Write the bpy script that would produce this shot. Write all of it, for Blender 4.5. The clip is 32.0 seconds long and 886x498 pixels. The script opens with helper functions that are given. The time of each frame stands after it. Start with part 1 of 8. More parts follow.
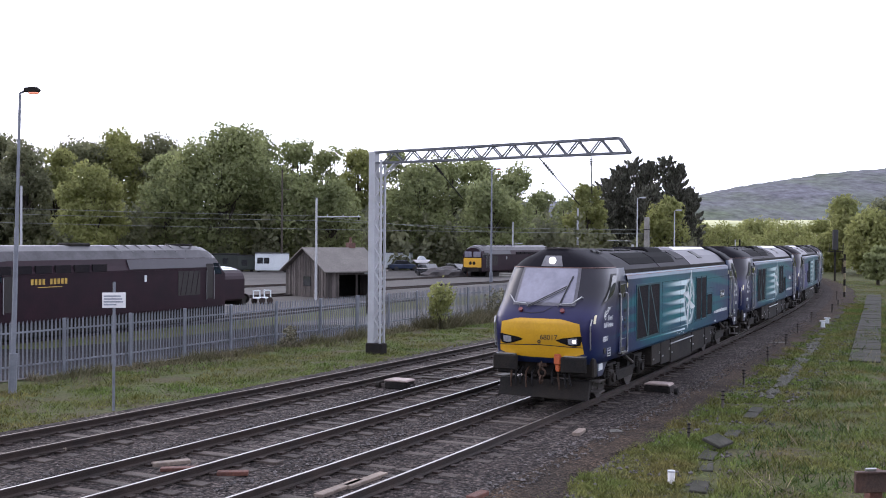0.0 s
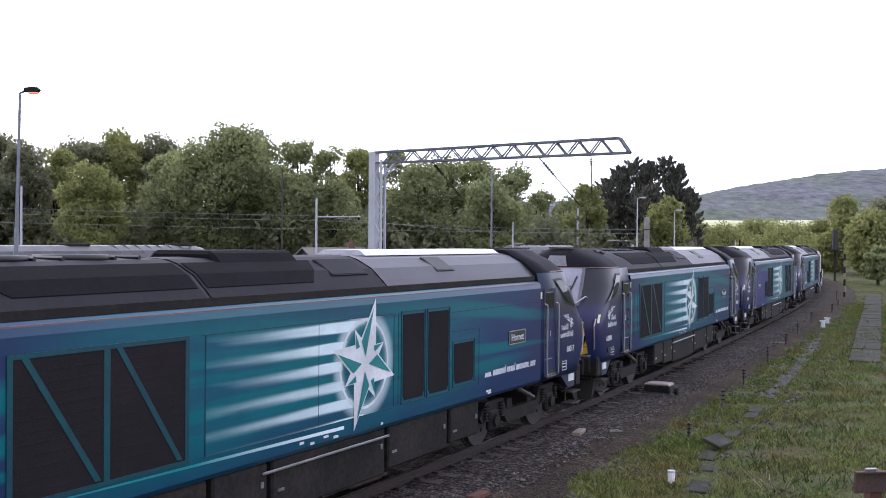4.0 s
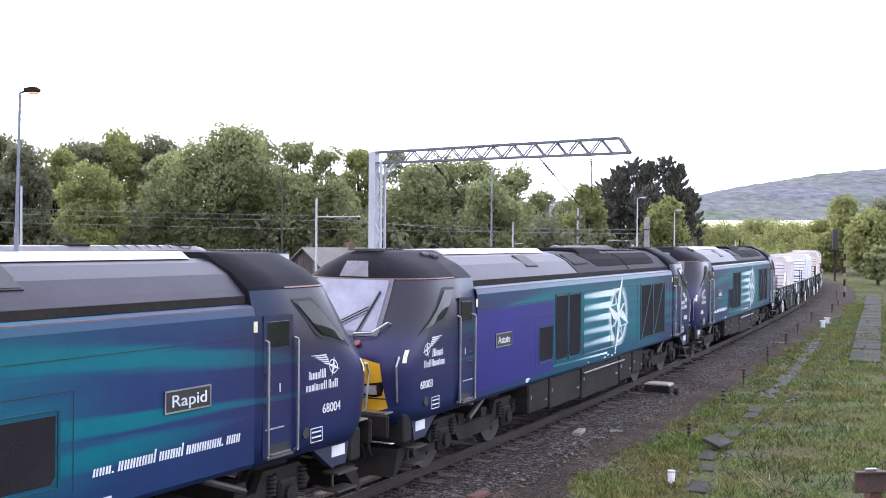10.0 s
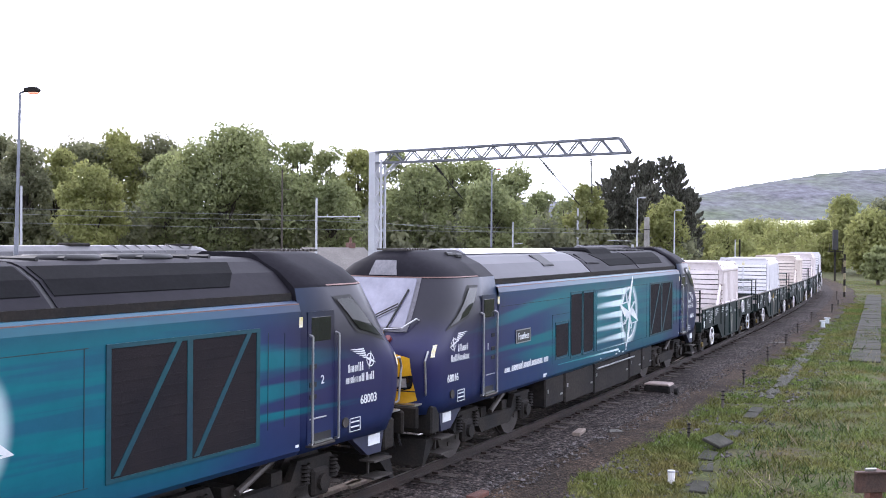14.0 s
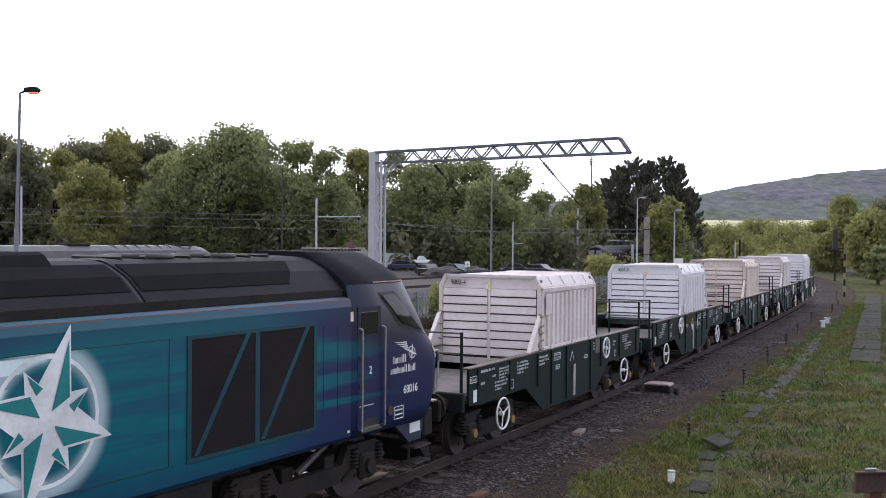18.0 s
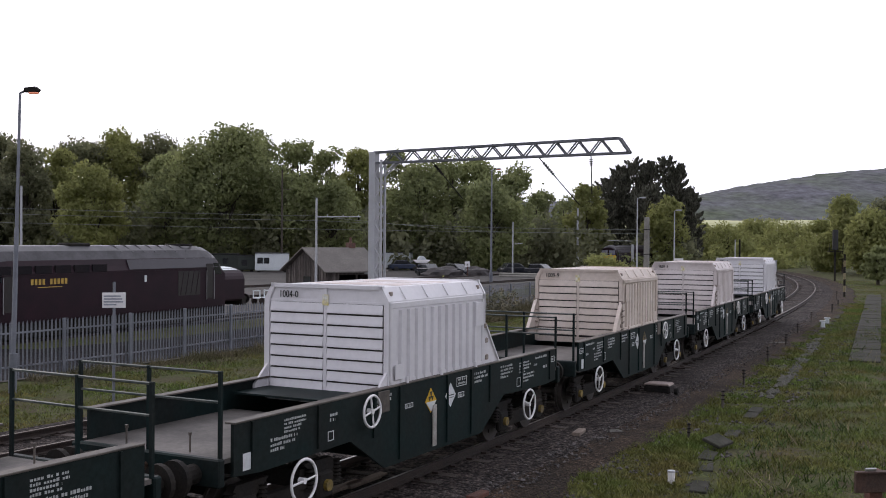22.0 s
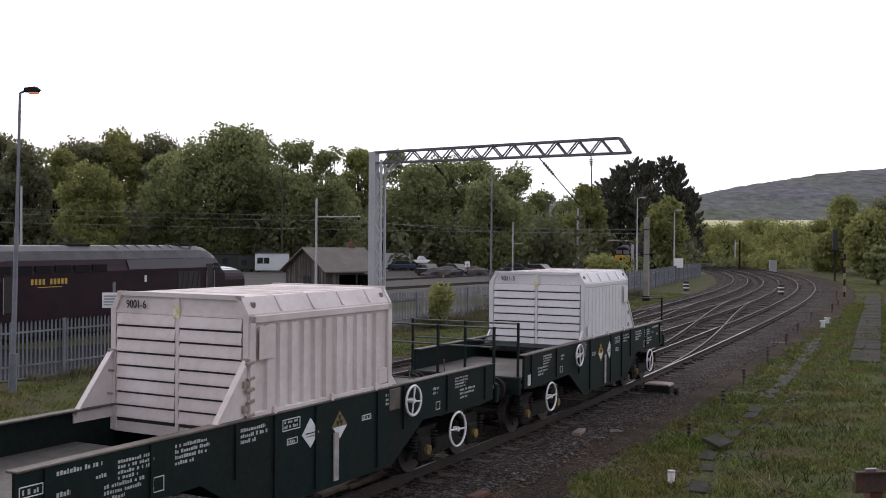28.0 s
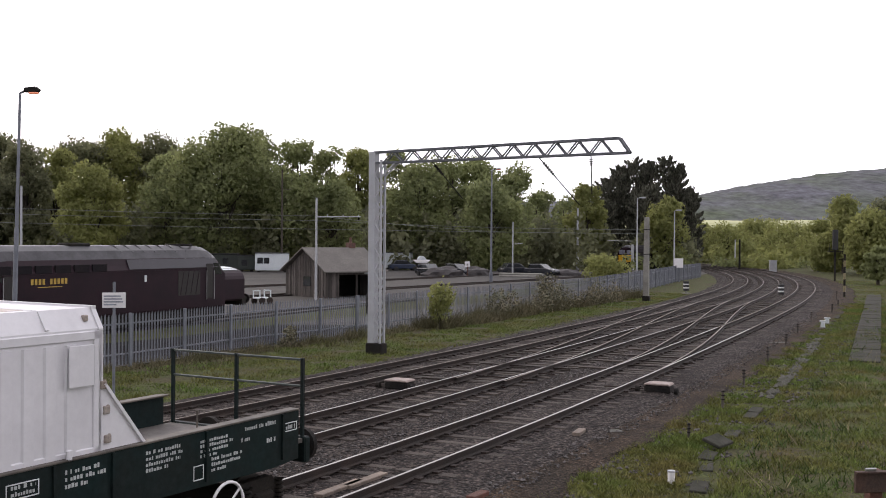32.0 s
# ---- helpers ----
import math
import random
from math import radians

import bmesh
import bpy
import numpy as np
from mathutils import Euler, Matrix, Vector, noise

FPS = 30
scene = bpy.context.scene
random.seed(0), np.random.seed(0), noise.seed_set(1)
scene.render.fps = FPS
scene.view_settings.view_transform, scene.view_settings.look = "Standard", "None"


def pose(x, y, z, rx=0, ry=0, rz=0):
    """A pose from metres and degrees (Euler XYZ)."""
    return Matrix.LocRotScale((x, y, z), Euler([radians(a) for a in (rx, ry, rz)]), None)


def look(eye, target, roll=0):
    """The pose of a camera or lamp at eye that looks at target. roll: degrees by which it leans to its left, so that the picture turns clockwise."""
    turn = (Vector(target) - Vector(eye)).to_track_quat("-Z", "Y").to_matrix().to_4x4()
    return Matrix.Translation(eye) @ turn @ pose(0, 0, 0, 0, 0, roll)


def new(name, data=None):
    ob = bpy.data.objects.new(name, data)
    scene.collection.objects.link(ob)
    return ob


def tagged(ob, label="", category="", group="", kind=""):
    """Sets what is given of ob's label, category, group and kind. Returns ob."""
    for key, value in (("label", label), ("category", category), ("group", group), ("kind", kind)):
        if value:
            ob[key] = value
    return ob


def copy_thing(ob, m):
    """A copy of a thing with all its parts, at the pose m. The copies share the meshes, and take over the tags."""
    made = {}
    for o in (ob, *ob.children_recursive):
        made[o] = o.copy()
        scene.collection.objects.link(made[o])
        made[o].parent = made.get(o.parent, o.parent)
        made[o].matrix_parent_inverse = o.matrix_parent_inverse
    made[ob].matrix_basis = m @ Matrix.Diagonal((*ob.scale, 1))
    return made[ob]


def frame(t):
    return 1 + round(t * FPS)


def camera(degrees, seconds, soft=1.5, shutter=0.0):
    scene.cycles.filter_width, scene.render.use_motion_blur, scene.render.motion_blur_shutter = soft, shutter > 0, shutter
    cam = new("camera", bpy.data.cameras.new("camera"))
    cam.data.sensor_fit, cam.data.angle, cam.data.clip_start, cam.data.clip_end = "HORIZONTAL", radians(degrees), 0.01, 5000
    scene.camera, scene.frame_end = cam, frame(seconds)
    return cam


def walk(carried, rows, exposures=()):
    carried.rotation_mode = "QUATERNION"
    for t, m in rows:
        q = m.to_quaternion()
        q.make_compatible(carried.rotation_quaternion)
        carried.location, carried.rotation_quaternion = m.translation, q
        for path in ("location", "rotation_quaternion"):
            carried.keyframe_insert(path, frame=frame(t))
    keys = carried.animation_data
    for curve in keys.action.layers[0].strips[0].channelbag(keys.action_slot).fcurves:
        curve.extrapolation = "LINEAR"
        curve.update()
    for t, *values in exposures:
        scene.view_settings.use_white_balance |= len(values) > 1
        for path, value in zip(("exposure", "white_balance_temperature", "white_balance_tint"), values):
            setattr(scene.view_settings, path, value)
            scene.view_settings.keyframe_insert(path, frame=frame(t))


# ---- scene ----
cam = camera(45.56, 32.0, soft=0.95, shutter=0.0)
EYE = (0, 0, 4.007)
AIM = (0, 100, 4.007 - 0.841)
EXPOSURES = [(0, 0.36, 6050, 16), (3, 0.34, 6000, 16), (5, 0.51, 5967, 16), (6, 0.68, 5950, 16), (7, 1.18, 5950, 16), (8, 0.82, 5950, 16), (9, 0.71, 5950, 16), (10, 1.11, 5950, 16), (11, 1.21, 5950, 16), (12, 1.11, 5950, 16), (13, 1.12, 5990, 16), (14, 1.02, 6030, 16), (16.5, 0.32, 6130, 15), (17, 0.2, 6150, 14), (18, 0.06, 6250, 14), (19, -0.38, 6350, 14), (24, -0.46, 6550, 13), (29, -0.53, 6717, 13), (31, -0.54, 6850, 13), (32, -0.2, 6900, 13)]
walk(cam, [(0, look(EYE, AIM, 0.4757)), (32, look(EYE, AIM, 0.4757))], EXPOSURES)

# ---- light: a bright overcast evening sky ----
world = bpy.data.worlds.new("overcast_sky")
scene.world = world
world.use_nodes = True
wn = world.node_tree
sky = wn.nodes.new("ShaderNodeTexSky")
sky.sky_type, sky.sun_disc = "NISHITA", False
sky.sun_elevation, sky.sun_rotation = radians(24), radians(-50)
sky.air_density, sky.dust_density, sky.ozone_density = 1.0, 4.0, 1.0
cloud = wn.nodes.new("ShaderNodeMixRGB")
cloud.inputs[0].default_value = 0.85
cloud.inputs[2].default_value = (12.3, 12.5, 14.0, 1)
wn.links.new(sky.outputs[0], cloud.inputs[1])
# the cloud is brightest round the hidden evening sun and dims away from it
where = wn.nodes.new("ShaderNodeTexCoord")
split = wn.nodes.new("ShaderNodeSeparateXYZ")
wn.links.new(where.outputs["Generated"], split.inputs[0])
dim = wn.nodes.new("ShaderNodeMapRange")
dim.interpolation_type = "SMOOTHSTEP"
dim.inputs["From Min"].default_value, dim.inputs["From Max"].default_value = -1.0, 1.0
dim.inputs["To Min"].default_value, dim.inputs["To Max"].default_value = 0.78, 1.36
wn.links.new(split.outputs[1], dim.inputs["Value"])
scale = wn.nodes.new("ShaderNodeVectorMath")
scale.operation = "SCALE"
wn.links.new(cloud.outputs[0], scale.inputs[0])
wn.links.new(dim.outputs[0], scale.inputs["Scale"])
wn.links.new(scale.outputs[0], wn.nodes["Background"].inputs[0])
wn.nodes["Background"].inputs[1].default_value = 0.12
sun_data = bpy.data.lights.new("sun", "SUN")
sun_data.energy, sun_data.angle, sun_data.color = 0.7, radians(25), (1, 0.95, 0.88)
sun = new("sun", sun_data)
sun.matrix_world = look((-60, 50, 40), (0, 0, 0))

# ---- materials ----
def nd(nt, kind, **values):
    n = nt.nodes.new(kind)
    for key, v in values.items():
        n.inputs[key.replace("_", " ")].default_value = v
    return n


def mat(name, col, rough=0.6, metal=0.0, col2=None, scale=2.0, grain=30.0, bump=0.15, speck=0.25, spec=0.5, island=0.0, coat=0.0, stretch=(1, 1, 1)):
    """A surface that varies at two scales: patches between col and col2, and fine grain with relief."""
    m = bpy.data.materials.new(name)
    m.use_nodes = True
    nt = m.node_tree
    link = nt.links.new
    b = nt.nodes["Principled BSDF"]
    tc = nd(nt, "ShaderNodeTexCoord")
    mp = nd(nt, "ShaderNodeMapping", Scale=stretch)
    link(tc.outputs["Object"], mp.inputs[0])
    big = nd(nt, "ShaderNodeTexNoise", Scale=scale, Detail=5.0, Roughness=0.6)
    fine = nd(nt, "ShaderNodeTexNoise", Scale=grain, Detail=4.0, Roughness=0.7)
    link(mp.outputs[0], big.inputs["Vector"])
    link(mp.outputs[0], fine.inputs["Vector"])
    ramp = nt.nodes.new("ShaderNodeValToRGB")
    ramp.color_ramp.elements[0].position, ramp.color_ramp.elements[1].position = 0.35, 0.65
    c2 = col2 or tuple(c * 0.72 for c in col)
    ramp.color_ramp.elements[0].color, ramp.color_ramp.elements[1].color = (*c2, 1), (*col, 1)
    link(big.outputs["Fac"], ramp.inputs[0])
    hsv = nd(nt, "ShaderNodeHueSaturation")
    rng = nt.nodes.new("ShaderNodeMapRange")
    rng.inputs["From Min"].default_value, rng.inputs["From Max"].default_value = 0.3, 0.7
    rng.inputs["To Min"].default_value, rng.inputs["To Max"].default_value = 1 - speck, 1 + speck
    link(fine.outputs["Fac"], rng.inputs["Value"])
    value = rng.outputs[0]
    if island:
        geo = nd(nt, "ShaderNodeNewGeometry")
        r2 = nt.nodes.new("ShaderNodeMapRange")
        r2.inputs["To Min"].default_value, r2.inputs["To Max"].default_value = 1 - island, 1 + island
        link(geo.outputs["Random Per Island"], r2.inputs["Value"])
        mul = nt.nodes.new("ShaderNodeMath")
        mul.operation = "MULTIPLY"
        link(value, mul.inputs[0])
        link(r2.outputs[0], mul.inputs[1])
        value = mul.outputs[0]
    link(value, hsv.inputs["Value"])
    link(ramp.outputs[0], hsv.inputs["Color"])
    link(hsv.outputs[0], b.inputs["Base Color"])
    b.inputs["Roughness"].default_value, b.inputs["Metallic"].default_value = rough, metal
    b.inputs["Specular IOR Level"].default_value = spec
    b.inputs["Coat Weight"].default_value = coat
    if bump:
        bp = nd(nt, "ShaderNodeBump", Strength=bump, Distance=0.02)
        link(fine.outputs["Fac"], bp.inputs["Height"])
        link(bp.outputs[0], b.inputs["Normal"])
    return m


def by_object(m, spread=0.2):
    """Let separate pieces that share a mesh differ in tone."""
    nt = m.node_tree
    b = nt.nodes["Principled BSDF"]
    src = b.inputs["Base Color"].links[0].from_socket
    info = nd(nt, "ShaderNodeObjectInfo")
    r = nt.nodes.new("ShaderNodeMapRange")
    r.inputs["To Min"].default_value, r.inputs["To Max"].default_value = 1 - spread, 1 + spread
    nt.links.new(info.outputs["Random"], r.inputs["Value"])
    h = nd(nt, "ShaderNodeHueSaturation")
    nt.links.new(r.outputs[0], h.inputs["Value"])
    nt.links.new(src, h.inputs["Color"])
    nt.links.new(h.outputs[0], b.inputs["Base Color"])
    return m


def leafy(m, share=0.6):
    """Let light through thin leaves."""
    nt = m.node_tree
    b = nt.nodes["Principled BSDF"]
    tr = nd(nt, "ShaderNodeBsdfTranslucent")
    nt.links.new(b.inputs["Base Color"].links[0].from_socket, tr.inputs["Color"])
    mx = nd(nt, "ShaderNodeMixShader", Fac=share)
    nt.links.new(b.outputs[0], mx.inputs[1])
    nt.links.new(tr.outputs[0], mx.inputs[2])
    nt.links.new(mx.outputs[0], nt.nodes["Material Output"].inputs[0])
    return m


def glow(name, col, strength):
    m = bpy.data.materials.new(name)
    m.use_nodes = True
    b = m.node_tree.nodes["Principled BSDF"]
    b.inputs["Base Color"].default_value = (*col, 1)
    b.inputs["Emission Color"].default_value = (*col, 1)
    b.inputs["Emission Strength"].default_value = strength
    return m


M_GRASS_GROUND = mat("grass_ground", (0.060, 0.076, 0.025), 0.95, col2=(0.063, 0.052, 0.031), scale=0.9, grain=14, bump=1.0, speck=0.7, spec=0.1)
M_BALLAST = mat("ballast", (0.069, 0.057, 0.052), 0.95, col2=(0.034, 0.0265, 0.0235), scale=0.45, grain=9, bump=1.0, speck=0.8)
def gravel(m, cells, deep, spread=0.75):
    """Break a surface into stones: a tone for each and dark joints."""
    nt = m.node_tree
    link = nt.links.new
    b = nt.nodes["Principled BSDF"]
    src = b.inputs["Base Color"].links[0].from_socket
    tc = nd(nt, "ShaderNodeTexCoord")
    vor = nd(nt, "ShaderNodeTexVoronoi", Scale=cells)
    link(tc.outputs["Object"], vor.inputs["Vector"])
    sep = nd(nt, "ShaderNodeSeparateColor")
    link(vor.outputs["Color"], sep.inputs[0])
    tone = nd(nt, "ShaderNodeMapRange")
    tone.inputs["To Min"].default_value, tone.inputs["To Max"].default_value = 1 - spread, 1 + spread * 1.5
    link(sep.outputs[0], tone.inputs["Value"])
    joint = nd(nt, "ShaderNodeMapRange")
    joint.inputs["From Min"].default_value, joint.inputs["From Max"].default_value = 0.75, 0.3
    joint.inputs["To Min"].default_value = 0.25
    link(vor.outputs["Distance"], joint.inputs["Value"])
    mul = nt.nodes.new("ShaderNodeMath")
    mul.operation = "MULTIPLY"
    link(tone.outputs[0], mul.inputs[0])
    link(joint.outputs[0], mul.inputs[1])
    h = nd(nt, "ShaderNodeHueSaturation")
    link(mul.outputs[0], h.inputs["Value"])
    link(src, h.inputs["Color"])
    link(h.outputs[0], b.inputs["Base Color"])
    bp = nd(nt, "ShaderNodeBump", Strength=1.0, Distance=deep)
    bp.invert = True
    link(vor.outputs["Distance"], bp.inputs["Height"])
    link(bp.outputs[0], b.inputs["Normal"])
    b.inputs["Specular IOR Level"].default_value = 0.15
    return m


gravel(M_BALLAST, 15.0, 0.05)
M_STONE = mat("stone_chips", (0.085, 0.076, 0.074), 0.9, scale=0.6, grain=20, bump=0.3, speck=0.3, island=0.75)
M_YARD = mat("yard_ground", (0.054, 0.047, 0.043), 0.95, col2=(0.032, 0.029, 0.026), scale=0.2, grain=4, bump=0.5, speck=0.3)
# black ballast, darkened further to hold the shade under the standing locomotive
M_SHADED_BALLAST = gravel(mat("shaded_siding_ballast", (0.016, 0.014, 0.016), 0.95, col2=(0.009, 0.008, 0.010), scale=0.4, grain=8, bump=0.5, speck=0.4), 14.0, 0.04)
M_ROADWAY = mat("yard_roadway", (0.064, 0.060, 0.059), 0.95, col2=(0.042, 0.040, 0.039), scale=0.3, grain=5, bump=0.3)
M_RUST = mat("rail_rust", (0.030, 0.018, 0.013), 0.85, 0.0, col2=(0.016, 0.011, 0.009), scale=1.5, grain=40, bump=0.3)
M_RAILTOP = mat("rail_running_face", (0.34, 0.31, 0.29), 0.34, 0.85, scale=1, grain=60, bump=0.03, speck=0.1)
M_RAILTOP_DULL = mat("rail_dull_face", (0.21, 0.175, 0.15), 0.6, 0.15, col2=(0.13, 0.10, 0.085), scale=1, grain=60, bump=0.05, speck=0.2, spec=0.3)
M_SLEEPER = by_object(mat("sleeper_wood", (0.060, 0.046, 0.037), 0.9, col2=(0.030, 0.023, 0.019), scale=3, grain=30, bump=0.6, stretch=(0.3, 2, 2)), 0.3)
M_GALV = by_object(mat("galvanised_steel", (0.185, 0.197, 0.225), 0.55, 0.25, col2=(0.13, 0.14, 0.165), scale=2, grain=25, bump=0.05, speck=0.1), 0.12)
M_MAST = mat("grey_mast_paint", (0.42, 0.43, 0.45), 0.6, 0.0, col2=(0.35, 0.355, 0.37), scale=1.2, grain=20, bump=0.05, speck=0.08)
M_CONCRETE = mat("concrete", (0.27, 0.26, 0.235), 0.9, col2=(0.18, 0.172, 0.155), scale=1.5, grain=18, bump=0.3)
M_DARK = mat("dark_underframe", (0.012, 0.0113, 0.011), 0.8, col2=(0.022, 0.018, 0.0145), scale=2, grain=30, bump=0.2, speck=0.4, spec=0.2)
M_BLACK = mat("black_rubber", (0.012, 0.012, 0.013), 0.6, scale=3, grain=30, bump=0.05)
M_STEEL = mat("bare_steel", (0.45, 0.45, 0.46), 0.35, 0.9, scale=3, grain=40, bump=0.03, speck=0.1)
M_WHITE = mat("white_paint", (0.78, 0.77, 0.78), 0.45, col2=(0.70, 0.68, 0.68), scale=1.0, grain=12, bump=0.05, speck=0.06)
M_WHITE_MARK = mat("white_marking", (0.72, 0.74, 0.76), 0.5, scale=2, grain=20, bump=0.0, speck=0.08)
M_YELLOW = mat("warning_yellow", (0.60, 0.335, 0.010), 0.4, col2=(0.52, 0.28, 0.010), scale=1.5, grain=20, bump=0.03, speck=0.08)
M_SIGN_BLACK = mat("black_lettering", (0.015, 0.015, 0.016), 0.5, scale=3, grain=20, bump=0)
M_LEAF = leafy(mat("leaves", (0.273, 0.296, 0.132), 0.7, col2=(0.199, 0.224, 0.107), scale=0.12, grain=2, bump=0, speck=0.12, island=0.18, spec=0.2))
M_LEAF_DARK = leafy(mat("dark_leaves", (0.223, 0.227, 0.125), 0.75, col2=(0.160, 0.167, 0.105), scale=0.12, grain=2, bump=0, speck=0.12, island=0.18, spec=0.2))
M_LEAF_YELLOW = leafy(mat("young_leaves", (0.307, 0.314, 0.117), 0.7, col2=(0.221, 0.235, 0.092), scale=0.12, grain=2, bump=0, speck=0.12, island=0.18, spec=0.2))
M_CONIFER = leafy(mat("conifer_needles", (0.15, 0.148, 0.118), 0.8, col2=(0.10, 0.102, 0.08), scale=0.4, grain=3, bump=0, speck=0.3, island=0.5, spec=0.2), 0.35)
M_BARK = mat("bark", (0.07, 0.058, 0.045), 0.95, scale=2, grain=15, bump=0.6)
# the blue-grey second colour puts distance haze into the woods
M_HILL = mat("hazed_hill_woods", (0.082, 0.098, 0.066), 1.0, col2=(0.105, 0.104, 0.122), scale=0.014, grain=0.085, bump=0, speck=0.5, spec=0.1, stretch=(1, 0.30, 1.6))
M_FIELD = mat("pale_field", (0.50, 0.49, 0.30), 1.0, col2=(0.30, 0.32, 0.17), scale=0.02, grain=0.3, bump=0, speck=0.1, spec=0.1)
M_GRASS = mat("grass_blades", (0.100, 0.152, 0.036), 0.85, col2=(0.156, 0.136, 0.050), scale=0.38, grain=2.2, bump=0, speck=0.4, island=0.35, spec=0.1)
M_MAROON = mat("maroon_paint", (0.020, 0.0065, 0.0115), 0.5, col2=(0.012, 0.0045, 0.0085), scale=0.8, grain=15, bump=0.03, speck=0.2, spec=0.18)
M_ROOF_GREY = mat("roof_grey", (0.052, 0.049, 0.055), 0.4, col2=(0.020, 0.019, 0.022), scale=1.2, grain=15, bump=0.08, speck=0.2, spec=0.25)
M_CESS = mat("cinder_path", (0.076, 0.052, 0.036), 0.95, col2=(0.036, 0.027, 0.020), scale=0.8, grain=11, bump=0.9, speck=0.6, spec=0.1)
M_TWIG = mat("brown_twigs", (0.19, 0.165, 0.11), 0.9, col2=(0.135, 0.13, 0.08), scale=0.6, grain=5, bump=0, speck=0.3, island=0.5)
M_STRAW = mat("dry_straw", (0.26, 0.22, 0.13), 0.9, col2=(0.18, 0.15, 0.085), scale=0.5, grain=4, bump=0, speck=0.2, island=0.4)
M_WOOD_OLD = by_object(mat("weathered_board", (0.105, 0.09, 0.082), 0.9, col2=(0.055, 0.045, 0.04), scale=1.2, grain=12, bump=0.4, stretch=(2, 2, 0.3)), 0.5)
M_SHED_ROOF = mat("felt_shed_roof", (0.15, 0.138, 0.125), 0.95, col2=(0.115, 0.105, 0.096), scale=0.8, grain=10, bump=0.2)
M_CARAVAN = mat("caravan_white", (0.62, 0.66, 0.68), 0.5, col2=(0.52, 0.56, 0.58), scale=0.6, grain=6, bump=0.02, speck=0.08)
M_CAR = mat("dark_car_paint", (0.018, 0.02, 0.026), 0.25, scale=1, grain=10, bump=0, speck=0.1)
M_GLASS_DARK = mat("dark_glass", (0.02, 0.023, 0.027), 0.05, scale=1, grain=10, bump=0, spec=0.9)
M_BRICK = mat("brick_red", (0.13, 0.065, 0.05), 0.9, col2=(0.09, 0.05, 0.042), scale=6, grain=30, bump=0.3)
M_GOLD = mat("gold_lettering", (0.50, 0.32, 0.05), 0.5, scale=3, grain=20, bump=0)
M_SODIUM = glow("orange_lamp_glass", (1.0, 0.36, 0.22), 0.35)
M_HEAP = mat("dark_scrap", (0.028, 0.025, 0.027), 0.7, col2=(0.05, 0.042, 0.04), scale=1.5, grain=12, bump=0.4, speck=0.4)
M_WIRE = mat("overhead_wire", (0.22, 0.235, 0.23), 0.5, 0.3, scale=1, grain=20, bump=0)
M_RUST_RED = mat("red_brown_rust", (0.12, 0.045, 0.03), 0.85, col2=(0.07, 0.03, 0.022), scale=4, grain=30, bump=0.4, speck=0.3)
M_BOOM = mat("dull_steel_boom", (0.13, 0.135, 0.15), 0.6, 0.2, scale=2, grain=20, bump=0.05)
M_SIGN_FADED = mat("faded_grey_writing", (0.30, 0.31, 0.36), 0.6, scale=3, grain=20, bump=0)
M_CONC_PIECE = by_object(mat("weathered_concrete_piece", (0.105, 0.10, 0.090), 0.9, col2=(0.062, 0.062, 0.048), scale=2.5, grain=20, bump=0.3), 0.2)
M_LID = mat("pinkish_lid", (0.34, 0.27, 0.24), 0.7, col2=(0.24, 0.19, 0.17), scale=3, grain=20, bump=0.1)
M_WOOD_PALE = mat("pale_old_timber", (0.22, 0.175, 0.14), 0.85, col2=(0.14, 0.11, 0.09), scale=3, grain=20, bump=0.3)
M_RUST_DARK = mat("dark_rust", (0.045, 0.028, 0.022), 0.85, col2=(0.07, 0.035, 0.025), scale=4, grain=30, bump=0.4, speck=0.3)

gravel(M_CESS, 22.0, 0.03, 0.5)
M_SLAB = by_object(mat("mossy_slab", (0.060, 0.056, 0.050), 0.95, col2=(0.034, 0.036, 0.025), scale=1.4, grain=16, bump=0.3, spec=0.1), 0.15)

# ---- mesh tools ----
def finish(bm, name, mats, smooth=False):
    me = bpy.data.meshes.new(name)
    bm.normal_update()
    bm.to_mesh(me)
    bm.free()
    for m in mats if isinstance(mats, (list, tuple)) else [mats]:
        me.materials.append(m)
    if smooth:
        me.polygons.foreach_set("use_smooth", [True] * len(me.polygons))
    return me


def part(name, bm, material, parent, label="", smooth=False):
    ob = new(name, finish(bm, name, material, smooth))
    ob.parent = parent
    if label:
        ob["label"] = label
    return ob


def thing(name, bm, material, label, category, kind="", group="", smooth=False, at=None):
    ob = new(name, finish(bm, name, material, smooth) if bm else None)
    if at is not None:
        ob.matrix_world = at
    return tagged(ob, label, category, group, kind)


def box(bm, x0, x1, y0, y1, z0, z1, bevel=0.0, mi=0, m=None):
    vs = [bm.verts.new((x, y, z)) for x in (x0, x1) for y in (y0, y1) for z in (z0, z1)]
    fs = [bm.faces.new([vs[i] for i in q]) for q in ((0, 1, 3, 2), (4, 6, 7, 5), (0, 4, 5, 1), (2, 3, 7, 6), (0, 2, 6, 4), (1, 5, 7, 3))]
    for f in fs:
        f.material_index = mi
    if m is not None:
        bmesh.ops.transform(bm, matrix=m, verts=vs)
    if bevel:
        es = list({e for f in fs for e in f.edges})
        r = bmesh.ops.bevel(bm, geom=es, offset=bevel, segments=1, affect="EDGES")
        for f in r["faces"]:
            f.material_index = mi
    return bm


